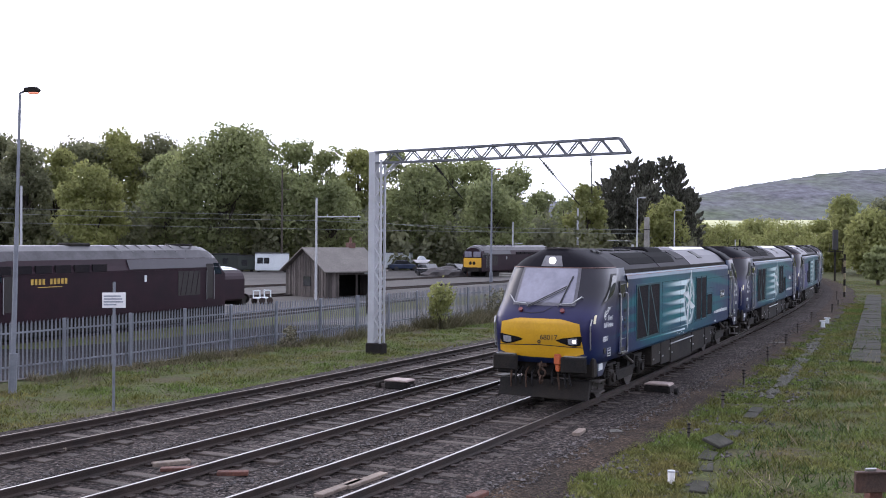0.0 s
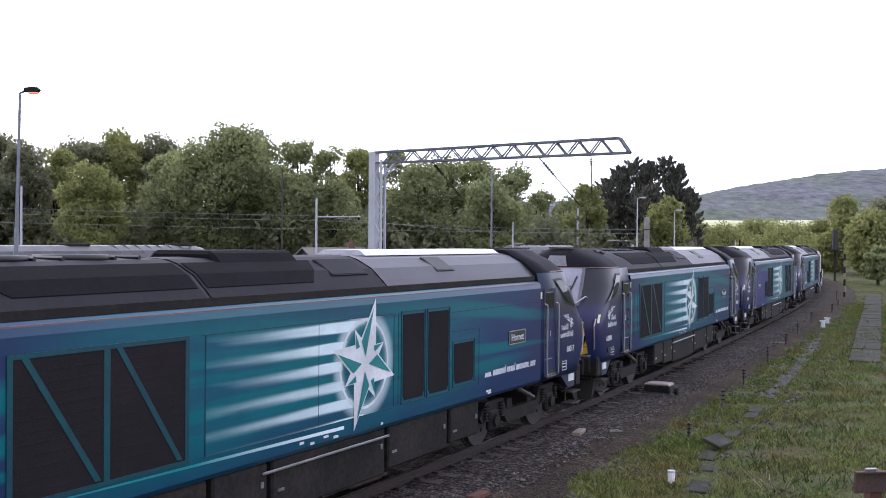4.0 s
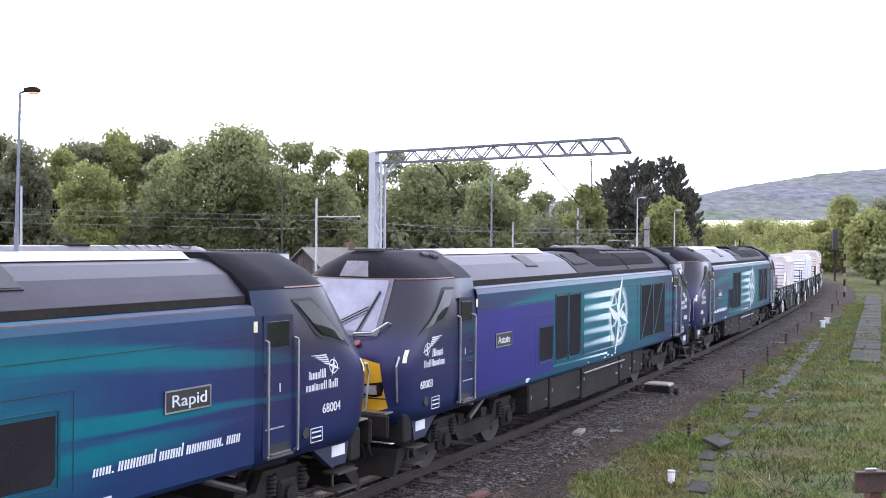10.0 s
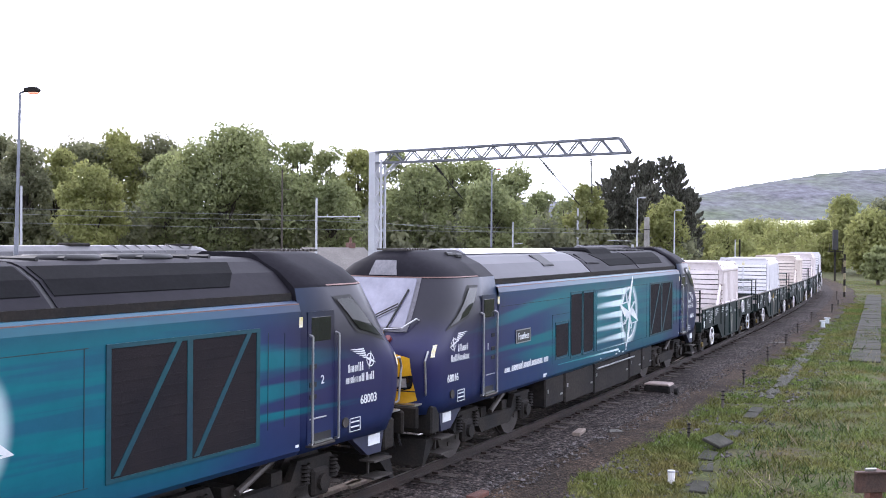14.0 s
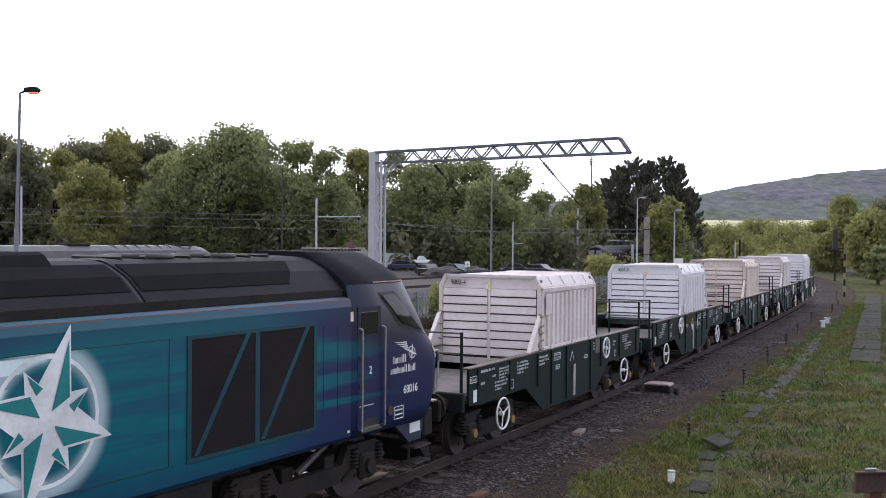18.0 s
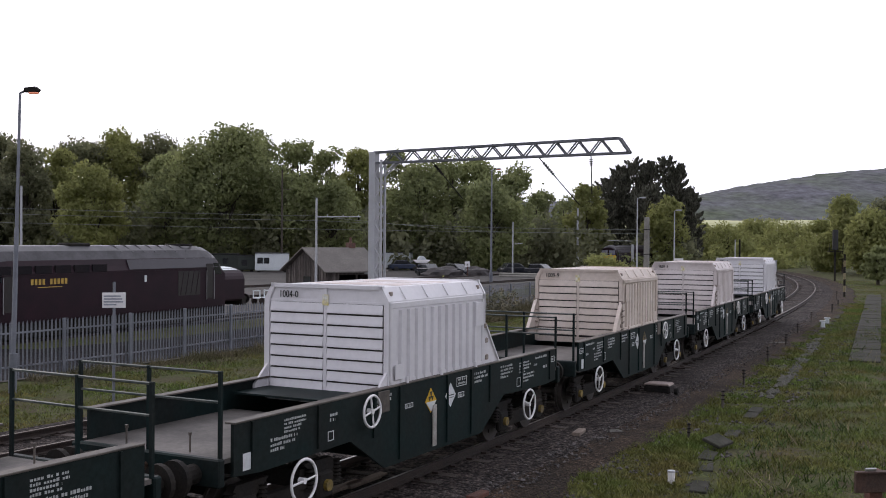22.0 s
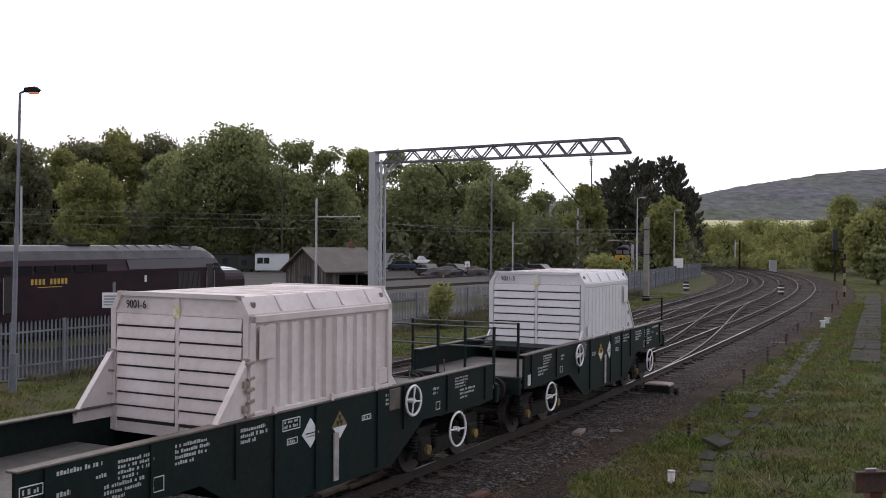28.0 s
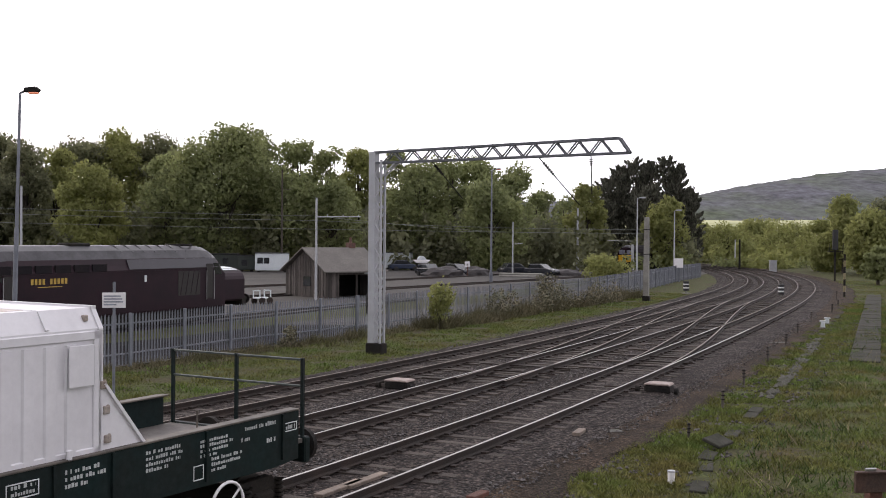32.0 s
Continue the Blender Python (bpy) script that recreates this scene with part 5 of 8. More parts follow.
locos = [base] + [copy_thing(base, Matrix()) for _ in range(3)]
QS = (10.14, 30.80, 51.18, 71.74)
for k, (ob, number, plate, bars) in enumerate(zip(locos, ("68017", "68004", "68003", "68016"), ("Hornet", "Rapid", "Astute", "Fearless"), (True, True, False, True))):
    flip = k > 1
    s = -1 if flip else 1
    number_set(ob, number, s, bars, plate, 0, flip)
    TRAIN.append((ob, QS[k], 6.5, flip))
# the leading one shows its lamps and number; the third has a plain indigo panel
tagged(locos[0], "leading blue and teal diesel locomotive with lit lamps and yellow nose")
tagged(locos[2], "blue and teal diesel locomotive with a plain indigo side panel")
bm = bmesh.new()
rod(bm, cab_point(6, 3.51, 0.016), cab_point(6, 3.51, 0.045), 0.085, 16)
part("top_lamp", bm, M_LAMP_ON, locos[0], "lit round headlamp")
bm = bmesh.new()
front_poly(bm, [(0.82, 1.585), (0.86, 1.575), (0.91, 1.585)], [(0.82, 1.65), (0.86, 1.66), (0.91, 1.655)], 0.046, side=1)
part("lower_lamp", bm, M_LAMP_DIM, locos[0], "dimly lit headlamp")
for k in (0, 1, 2, 3):
    fl = -1 if k > 1 else 1
    words("nose_number", ("68017", "68004", "68003", "68016")[k], 0.175, Matrix.Rotation(math.pi if fl < 0 else 0, 4, "Z") @ Matrix.Translation((10.205, 0.02, 1.635)) @ Matrix(((0, 0, 1, 0), (1, 0, 0, 0), (0, 1, 0, 0), (0, 0, 0, 1))), M_SIGN_BLACK, locos[k], width=0.44)
bm = bmesh.new()
box(bm, -7.0, -3.02, -1.3485, -1.3425, 1.24, 2.72)
part("indigo_panel", bm, M_INDIGO, locos[2], "plain indigo replacement panel")
for ob, q, half, flip in TRAIN:
    for px in (6.55, -6.55):
        bg = bogie(ob, px, 2.8, 0.53, 1.12, length=3.9)
        for w in bg.children:
            if w.name.startswith("wheelset"):
                WHEELSETS.append((w, Matrix.Translation(w.location), 0.53, flip))

# ---- the five flask wagons ----
M_WAGON = mat("dark_green_wagon_paint", (0.0065, 0.0165, 0.0165), 0.55, col2=(0.012, 0.0155, 0.015), scale=1.0, grain=12, bump=0.06, speck=0.3, spec=0.12)
M_EDGE = mat("worn_pale_flange", (0.13, 0.11, 0.092), 0.65, col2=(0.05, 0.042, 0.036), scale=2.0, grain=14, bump=0.1, speck=0.25)
M_DECK = mat("dusty_wagon_deck", (0.13, 0.117, 0.108), 0.8, col2=(0.06, 0.055, 0.05), scale=1.0, grain=14, bump=0.1, speck=0.2)
M_FLASK = mat("off_white_cover", (0.69, 0.63, 0.625), 0.5, col2=(0.56, 0.495, 0.48), scale=0.9, grain=9, bump=0.05, speck=0.07)
M_FLASK_CREAM = mat("cream_stained_cover", (0.66, 0.580, 0.525), 0.55, col2=(0.54, 0.455, 0.395), scale=0.9, grain=9, bump=0.05, speck=0.09)
M_FLASK_WHITE = mat("clean_white_cover", (0.69, 0.675, 0.70), 0.42, col2=(0.62, 0.605, 0.63), scale=0.9, grain=9, bump=0.04, speck=0.05)
M_STAINED = mat("rust_stained_cover_top", (0.62, 0.56, 0.55), 0.6, col2=(0.36, 0.27, 0.22), scale=1.7, grain=7, bump=0.05, speck=0.15)
M_SLOT = mat("dark_louvre_slot", (0.03, 0.026, 0.024), 0.8, scale=2, grain=20, bump=0)
M_RUSTSTAIN = mat("rust_stained_fitting", (0.20, 0.15, 0.12), 0.7, col2=(0.34, 0.30, 0.27), scale=8, grain=30, bump=0.2)
M_STENCIL = mat("stencil_white", (0.46, 0.48, 0.48), 0.6, scale=2, grain=20, bump=0, speck=0.15)
M_PALE_POST = mat("dirty_pale_paint", (0.40, 0.38, 0.36), 0.6, col2=(0.26, 0.24, 0.22), scale=3, grain=20, bump=0.05)
M_CAP = mat("yellow_axle_cap", (0.26, 0.175, 0.02), 0.7, col2=(0.08, 0.06, 0.03), scale=6, grain=30, bump=0.1)
M_HAZ_DULL = mat("faded_hazard_yellow", (0.20, 0.145, 0.05), 0.6, col2=(0.13, 0.10, 0.05), scale=4, grain=20, bump=0, speck=0.15)
M_HAZ = mat("hazard_yellow", (0.62, 0.38, 0.02), 0.5, scale=3, grain=20, bump=0, speck=0.1)


def text_rows(bm, x, z, widths, h, side, y, gap=0.5):
    """Rows of broken bars where small writing stands."""
    rnd = random.Random(int(abs(x) * 100) + len(widths))
    for k, w in enumerate(widths):
        u = 0.0
        while u < w:
            L = min(rnd.uniform(0.016, 0.036), w - u)
            a, b = sorted((x - side * u, x - side * (u + L)))
            hh = h * rnd.uniform(0.62, 1.0)
            box(bm, a, b, side * y - 0.002, side * y + 0.002, z - k * h * (1 + gap) - h, z - k * h * (1 + gap) - h + hh)
            u += L + (0.014 if rnd.random() < 0.8 else 0.045)


def hand_wheel(bm, x, y, z, r, side, spokes, turn):
    ring(bm, (x, y, z), r, 0.022, "y", 24, 5)
    for k in range(spokes):
        a = turn + 2 * math.pi * k / spokes
        rod(bm, (x, y, z), (x + r * math.cos(a), y, z + r * math.sin(a)), 0.016, 5)
    rod(bm, (x, y - side * 0.08, z), (x, y + side * 0.02, z), 0.045, 8)


def flask_cover(root, paint, ribs=11, deep=0.05):
    """The ribbed transport cover, with its louvred ends."""
    bm = bmesh.new()
    hw, hl = 1.195, 1.76
    sec = [(-hw, 1.30), (-hw, 3.02), (-hw + 0.13, 3.24), (hw - 0.13, 3.24), (hw, 3.02), (hw, 1.30)]
    prism(bm, sec, "x", -hl, hl)
    body = part("flask_cover", bm, paint, root, "white ribbed metal flask cover")
    for s in (1, -1):
        for k in range(ribs):
            x = -1.36 + 2.72 * k / (ribs - 1)
            bm = bmesh.new()
            prism(bm, [(x - 0.082, s * hw), (x - 0.064, s * (hw + deep)), (x + 0.064, s * (hw + deep)), (x + 0.082, s * hw)], "z", 1.70, 2.87)
            part("side_rib", bm, paint, body)
        bm = bmesh.new()
        box(bm, -hl - 0.02, hl + 0.02, s * hw - 0.02, s * hw + 0.05, 2.90, 3.0, 0.01)
        box(bm, -hl - 0.02, hl + 0.02, s * hw - 0.02, s * hw + 0.055, 1.60, 1.74, 0.01)
        for x in (-hl, hl):
            box(bm, x - 0.10 if x > 0 else x - 0.02, x + 0.02 if x > 0 else x + 0.10, s * hw - 0.02, s * hw + 0.05, 1.6, 3.0, 0.01)
        part("frame_rail", bm, paint, body)
        for x in (-1.2, -0.45, 0.3, 1.05):
            bm = bmesh.new()
            beam(bm, (x, s * (hw + 0.004), 3.04), (x, s * (hw - 0.122), 3.232), 0.045, 0.02)
            part("top_strap", bm, paint, body)
        for x in (-1.6, 1.6):
            bm = bmesh.new()
            box(bm, x - 0.03, x + 0.03, s * (hw - 0.06) - 0.03, s * (hw - 0.06) + 0.03, 3.10, 3.17, 0.01)
            part("lifting_eye", bm, M_RUSTSTAIN, body)
        bm = bmesh.new()
        box(bm, 1.28, 1.62, s * (hw + 0.067) - 0.006, s * (hw + 0.067) + 0.006, 2.42, 2.86, 0.004)
        part("access_plate", bm, paint, body)
        bm = bmesh.new()
        box(bm, -1.62, -1.36, s * (hw + 0.052) - 0.006, s * (hw + 0.052) + 0.006, 1.76, 2.0, 0.004)
        part("access_plate", bm, paint, body)
        for x in (-0.1, 1.25, -1.3):
            bm = bmesh.new()
            box(bm, x, x + 0.07, s * (hw + 0.05), s * (hw + 0.09), 1.66, 1.78, 0.01) if s > 0 else box(bm, x, x + 0.07, s * (hw + 0.09), s * (hw + 0.05), 1.66, 1.78, 0.01)
            part("clamp", bm, paint, body)
    # roof stiffeners
    for x in (-1.2, -0.45, 0.3, 1.05):
        bm = bmesh.new()
        box(bm, x - 0.025, x + 0.025, -1.0, 1.0, 3.24, 3.246)
        part("roof_strap", bm, paint, body)
    for x in (-1.0, 0.15):
        bm = bmesh.new()
        box(bm, x, x + 0.85, -0.9, 0.9, 3.24, 3.2445)
        part("roof_panel", bm, M_STAINED, body, "rust-stained roof panel")
    for e in (1, -1):
        bm = bmesh.new()
        box(bm, e * hl - 0.02, e * hl + 0.02, -hw - 0.02, hw + 0.02, 2.96, 3.0)
        prism(bm, [(-hw - 0.02, 1.32), (-hw - 0.02, 3.02), (-hw + 0.12, 3.26), (-hw + 0.2, 3.26), (-hw + 0.07, 3.0), (-hw + 0.07, 1.32)], "x", e * hl - 0.03, e * hl + 0.03)
        prism(bm, [(hw + 0.02, 1.32), (hw + 0.02, 3.02), (hw - 0.12, 3.26), (hw - 0.2, 3.26), (hw - 0.07, 3.0), (hw - 0.07, 1.32)], "x", e * hl - 0.03, e * hl + 0.03)
        box(bm, e * hl - 0.03, e * hl + 0.03, -hw + 0.1, hw - 0.1, 3.2, 3.262)
        box(bm, e * hl - 0.015, e * hl + 0.025 if e > 0 else e * hl + 0.015, -0.03, 0.03, 1.4, 3.2) if e > 0 else box(bm, -hl - 0.025, -hl + 0.015, -0.03, 0.03, 1.4, 3.2)
        part("end_frame", bm, paint, body)
        for k in range(8):
            z = 1.50 + 0.185 * k
            for y0, y1 in ((-1.10, -0.04), (0.04, 1.10)):
                bm = bmesh.new()
                prism(bm, [(e * (hl + 0.002), z), (e * (hl + 0.040), z + 0.006), (e * (hl + 0.040), z + 0.03), (e * (hl + 0.016), z + 0.160), (e * (hl + 0.002), z + 0.160)], "y", y0, y1)
                part("louvre", bm, paint, body)
        # dark sheet behind the slats that paints the shadow in their gaps
        bm = bmesh.new()
        box(bm, e * hl - 0.004, e * hl + 0.004, -1.11, 1.11, 1.45, 2.98)
        part("louvre_backing", bm, M_SLOT, body)
        bm = bmesh.new()
        box(bm, e * (hl + 0.03) - 0.004, e * (hl + 0.03) + 0.004, -0.07, 0.05, 2.92, 3.10)
        part("caution_label", bm, M_LABEL, body)
    return body


def wagon(label, paint, clean, number, plates, white_x=0.48, yellow_x=-0.25):
    root = new("flask_wagon")
    tagged(root, label, "wagon", "flask wagons of the train")
    outline = [(-5.46, 1.00), (-5.46, 1.66), (5.46, 1.66), (5.46, 1.00), (4.9, 0.96), (2.75, 1.00), (1.75, 0.42), (-1.75, 0.42), (-2.75, 1.00), (-4.9, 0.96)]
    for s in (1, -1):
        bm = bmesh.new()
        prism(bm, outline, "y", min(s * 1.22, s * 1.27), max(s * 1.22, s * 1.27))
        side = part("side_sill", bm, M_WAGON, root, "deep dark green side sill")
        bm = bmesh.new()
        box(bm, -5.46, 5.46, min(s * 1.12, s * 1.285), max(s * 1.12, s * 1.285), 1.66, 1.685, 0.006)
        part("top_flange", bm, M_EDGE, side, "worn pale top flange")
        for x in (-5.1, -3.6, -2.1, -1.3, 0.35, 1.3, 2.1, 3.6, 5.1):
            bm = bmesh.new()
            lo = 0.48 if abs(x) < 1.8 else (0.95 if abs(x) < 2.3 else 1.04)
            box(bm, x - 0.02, x + 0.02, min(s * 1.27, s * 1.30), max(s * 1.27, s * 1.30), lo, 1.65)
            part("stiffener", bm, M_WAGON, side)
        bm = bmesh.new()
        box(bm, -0.2, -0.08, s * 1.29 - 0.012, s * 1.29 + 0.012, 0.5, 1.2)
        part("drain_pipe", bm, M_PALE_POST, side, "pale painted upright bar")
        # small writing
        bm = bmesh.new()
        for x, z, ws, h in ((4.95, 1.60, [0.62], 0.055), (4.42, 1.46, [0.16], 0.05), (4.95, 1.38, [0.18], 0.06), (4.1, 1.56, [0.5, 0.6, 0.5, 0.3], 0.04), (4.3, 1.32, [0.6, 0.55, 0.3], 0.045), (3.2, 1.58, [0.55, 0.6, 0.55, 0.35], 0.045), (2.0, 1.58, [0.5, 0.55, 0.3], 0.05), (-1.55, 1.58, [0.45, 0.45, 0.25], 0.045), (-3.1, 1.5, [0.2, 0.15], 0.05), (-3.9, 1.58, [0.5, 0.5, 0.4, 0.4], 0.035), (-4.1, 1.36, [0.6, 0.55, 0.3], 0.045), (1.08, 1.545, [0.30, 0.30], 0.045), (0.99, 1.27, [0.18], 0.05), (5.38, 1.49, [0.2], 0.06), (-0.9, 1.325, [0.18], 0.05)):
            text_rows(bm, x if s > 0 else x - max(ws), z, ws, h, s, 1.272)
        part("small_writing", bm, M_STENCIL, side, "rows of small white writing bars")["kind"] = "stuff"
        bm = bmesh.new()
        for x0, x1, z0, z1 in ((5.12, 5.42, 1.40, 1.52), (3.38, 3.56, 1.08, 1.26), (0.72, 1.12, 1.40, 1.56), (0.78, 1.02, 1.20, 1.29), (-3.35, -3.2, 1.10, 1.24), (-1.12, -0.86, 1.26, 1.34)):
            for a0, a1, b0, b1 in ((x0, x1, z0, z0 + 0.012), (x0, x1, z1 - 0.012, z1), (x0, x0 + 0.012, z0, z1), (x1 - 0.012, x1, z0, z1)):
                box(bm, a0, a1, s * 1.272 - 0.002, s * 1.272 + 0.002, b0, b1)
        part("data_frame", bm, M_WHITE_MARK, side)
        if not plates:
            bm = bmesh.new()
            beam(bm, (0.10, s * 1.275, 1.30), (-0.03, s * 1.275, 1.50), 0.006, 0.02)
            beam(bm, (-0.03, s * 1.275, 1.50), (-0.16, s * 1.275, 1.30), 0.006, 0.02)
            part("chevron_mark", bm, M_WHITE_MARK, side)
        for x, m in ((white_x, M_WHITE_MARK), (yellow_x, M_HAZ if clean else M_HAZ_DULL)) if plates else ():
            bm = bmesh.new()
            prism(bm, [(x - 0.2, 1.28), (x, 1.08), (x + 0.2, 1.28), (x, 1.50)], "y", s * 1.275 - 0.004, s * 1.275 + 0.004)
            d = part("hazard_diamond", bm, [m], side, "diamond-shaped hazard plate")
            bm = bmesh.new()
            if m is not M_WHITE_MARK:
                prism(bm, [(x - 0.185, 1.27), (x, 1.10), (x + 0.185, 1.27)], "y", s * 1.2805 - 0.004, s * 1.2805 + 0.004, 1)
                for a in (90, 210, 330):
                    t0, t1 = radians(a - 28), radians(a + 28)
                    prism(bm, [(x, 1.36), (x + 0.09 * math.cos(t0), 1.36 + 0.09 * math.sin(t0)), (x + 0.09 * math.cos(t1), 1.36 + 0.09 * math.sin(t1))], "y", s * 1.2825 - 0.004, s * 1.2825 + 0.004)
            else:
                box(bm, x - 0.12, x + 0.12, s * 1.2805 - 0.003, s * 1.2805 + 0.003, 1.28, 1.295)
                box(bm, x - 0.10, x + 0.10, s * 1.2805 - 0.003, s * 1.2805 + 0.003, 1.24, 1.25)
            part("hazard_symbol", bm, [M_SIGN_BLACK, M_WHITE_MARK], d)
        # hand wheels
        for x, z, r, sp in ((-2.28, 1.39, 0.24, 4), (3.97, 0.66, 0.30, 3), (-3.97, 0.66, 0.30, 2)):
            bm = bmesh.new()
            hand_wheel(bm, x, s * (1.36 if z > 1 else 1.30), z, r, s, sp, 0.9 + x)
            part("hand_wheel", bm, M_WHITE, root, "white-painted hand wheel")
        bm = bmesh.new()
        box(bm, -1.98, -1.64, s * 1.28 - 0.012, s * 1.28 + 0.012, 1.30, 1.64, 0.01)
        part("wheel_bracket", bm, M_EDGE, root)
    # deck and inside
    for e in (1, -1):
        bm = bmesh.new()
        box(bm, min(e * 2.4, e * 5.68), max(e * 2.4, e * 5.68), -1.22, 1.22, 1.18, 1.24)
        part("end_deck", bm, M_DECK, root, "dusty steel deck")
        bm = bmesh.new()
        box(bm, min(e * 5.62, e * 5.74), max(e * 5.62, e * 5.74), -1.27, 1.27, 0.9, 1.26, 0.02)
        hs = part("headstock", bm, M_WAGON, root)
        bm = bmesh.new()
        box(bm, min(e * 5.08, e * 5.28), max(e * 5.08, e * 5.28), min(e * 1.27, e * 1.276), max(e * 1.27, e * 1.276), 1.04, 1.26)
        part("paper_label", bm, M_WHITE_MARK, hs, "white paper label")
        bm = bmesh.new()
        prism(bm, [(e * 2.4, 1.22), (e * 1.78, 0.6), (e * 1.74, 0.6), (e * 2.36, 1.22)], "y", -1.21, 1.21)
        part("well_slope", bm, M_WAGON, root)
        for s in (1, -1):
            bm = bmesh.new()
            rod(bm, (e * 5.6, s * 0.87, 1.05), (e * 6.05, s * 0.87, 1.05), 0.13, 14)
            rod(bm, (e * 6.05, s * 0.87, 1.05), (e * 6.13, s * 0.87, 1.05), 0.24, 18)
            part("buffer", bm, M_DARK, root, "round black buffer")
            bm = bmesh.new()
            rod(bm, (e * 5.45, s * 0.55, 1.24), (e * 5.45, s * 0.55, 1.46), 0.014, 6)
            rod(bm, (e * 5.45, s * 0.55, 1.46), (e * 5.45, s * 0.55, 1.50), 0.024, 6)
            part("lamp_iron", bm, M_EDGE, root)
        bm = bmesh.new()
        # the level bars are paler than the posts to paint their highlight
        for z in (2.33, 1.96):
            rod(bm, (e * 5.64, -1.2, z), (e * 5.64, 1.2, z), 0.018, 6, mi=1)
        for y in (-1.2, -0.02, 1.2):
            box(bm, e * 5.64 - 0.022, e * 5.64 + 0.022, y - 0.022, y + 0.022, 1.24, 2.35)
        part("end_railing", bm, [M_WAGON, M_WAGON_RAIL], root, "dark green end handrail")
        bm = bmesh.new()
        box(bm, e * 5.6, e * 5.85, -0.1, 0.1, 0.95, 1.12, 0.02) if e > 0 else box(bm, -5.85, -5.6, -0.1, 0.1, 0.95, 1.12, 0.02)
        for k in range(3):
            ring(bm, (e * 5.9, 0, 0.95 - 0.16 * k), 0.085, 0.026, "x" if k % 2 else "y", 12, 5)
        rod(bm, (e * 5.62, 0.45, 0.95), (e * 5.9, 0.47, 0.6), 0.025, 6)
        part("coupling", bm, M_STEEL_RUST, root)
    bm = bmesh.new()
    box(bm, -1.76, 1.76, -1.21, 1.21, 0.56, 0.62)
    part("well_floor", bm, M_WAGON, root)
    bm = bmesh.new()
    for e in (1, -1):
        box(bm, min(e * 1.48, e * 2.5), max(e * 1.48, e * 2.5), -1.12, 1.12, 1.5, 1.53) if e < 0 else None
    part("apron", bm, M_WAGON, root, "sloping dark apron plate")
    cover = flask_cover(root, paint, 11, 0.022 if number == "9011-5" else 0.05)
    cover.location.x = 0.22 if clean else 0.0
    # triangular braces at one end, clamps at the other
    for s in (1, -1):
        bm = bmesh.new()
        prism(bm, [(1.76, 2.42), (1.82, 2.42), (2.48, 1.60), (2.48, 1.50), (1.76, 1.50)], "y", s * 1.19 - 0.012, s * 1.19 + 0.012)
        beam(bm, (1.80, s * 1.19, 2.42), (2.46, s * 1.19, 1.60), 0.09, 0.035)
        b = part("brace", bm, paint, cover, "sloping brace at the cover's end")
        for z, x in ((2.40, 1.79), (2.12, 1.84), (1.80, 1.86)):
            bm = bmesh.new()
            box(bm, x - 0.045, x + 0.045, s * 1.215 - 0.02, s * 1.215 + 0.025, z - 0.045, z + 0.045, 0.01)
            rod(bm, (x, s * 1.1, z + 0.03), (x + 0.03, s * 1.22, z + 0.04), 0.016, 6)
            part("clamp", bm, M_RUSTSTAIN, b)
        bm = bmesh.new()
        prism(bm, [(-1.76, 1.92), (-1.76, 1.50), (-2.14, 1.50), (-2.14, 1.58)], "y", s * 1.175 - 0.02, s * 1.175 + 0.02)
        part("toe_plate", bm, paint, cover)
    bm = bmesh.new()
    for k, z in enumerate((2.4, 2.2, 2.05, 1.9, 1.72)):
        rod(bm, (1.70, 1.235, z), (1.86 - 0.03 * (k % 2), 1.24, z - 0.02), 0.028, 6)
    part("latch_gear", bm, M_RUSTSTAIN, cover, "rusty latch gear")
    if number:
        face = Matrix(((0, 0, 1, 0), (1, 0, 0, 0), (0, 1, 0, 0), (0, 0, 0, 1)))
        m = Matrix.Translation((1.796, -0.92, 3.035)) @ face
        words("number", number, 0.16, Matrix.Rotation(math.pi, 4, "Z") @ m if clean else m, M_SIGN_BLACK, cover, width=0.36)
    return root


# highlight along the handrail bars, as a lighter colour
M_WAGON_RAIL = mat("railing_highlight", (0.10, 0.11, 0.10), 0.4, 0.3, col2=(0.03, 0.045, 0.042), scale=3, grain=20, bump=0.05)
wag = []
FLASKS = ((M_FLASK, "9002-4", False), (M_FLASK_WHITE, "1004-0", True), (M_FLASK_CREAM, "1009-9", False), (M_FLASK, "9001-6", False), (M_FLASK_WHITE, "9011-5", True))
for k, (paint, number, flip) in enumerate(FLASKS):
    name = {M_FLASK: "off-white", M_FLASK_WHITE: "clean white", M_FLASK_CREAM: "cream-stained"}[paint]
    w = wagon("dark green bogie wagon carrying a %s ribbed flask cover" % name, paint, flip, number, k > 0, *((0.48, -0.25), (0.48, -0.25), (0.48, -0.25), (0.48, -0.25), (0.25, -0.46))[k])
    TRAIN.append((w, 88.38 + 12.42 * k, 4.05, flip))
    for px in (4.05, -4.05):
        bg = bogie(w, px, 1.8, 0.42, 1.06, M_CAP, frame_z=0.52, length=2.7, gear=False)
        for c in bg.children:
            if c.name.startswith("wheelset"):
                WHEELSETS.append((c, Matrix.Translation(c.location), 0.42, flip))

# ---- palisade fence ----
FENCE = [(-27.0, 6.0), (-19.0, 20.0), (-12.5, 31.5), (-10.1, 35.8), (-7.6, 41.2), (-4.7, 45.6), (-1.2, 52.3), (4.4, 62.6), (10.0, 73.0), (18.0, 94.0), (25.7, 115.0), (32, 130)]
f_len = [0]
for a, b in zip(FENCE, FENCE[1:]):
    f_len.append(f_len[-1] + math.dist(a, b))


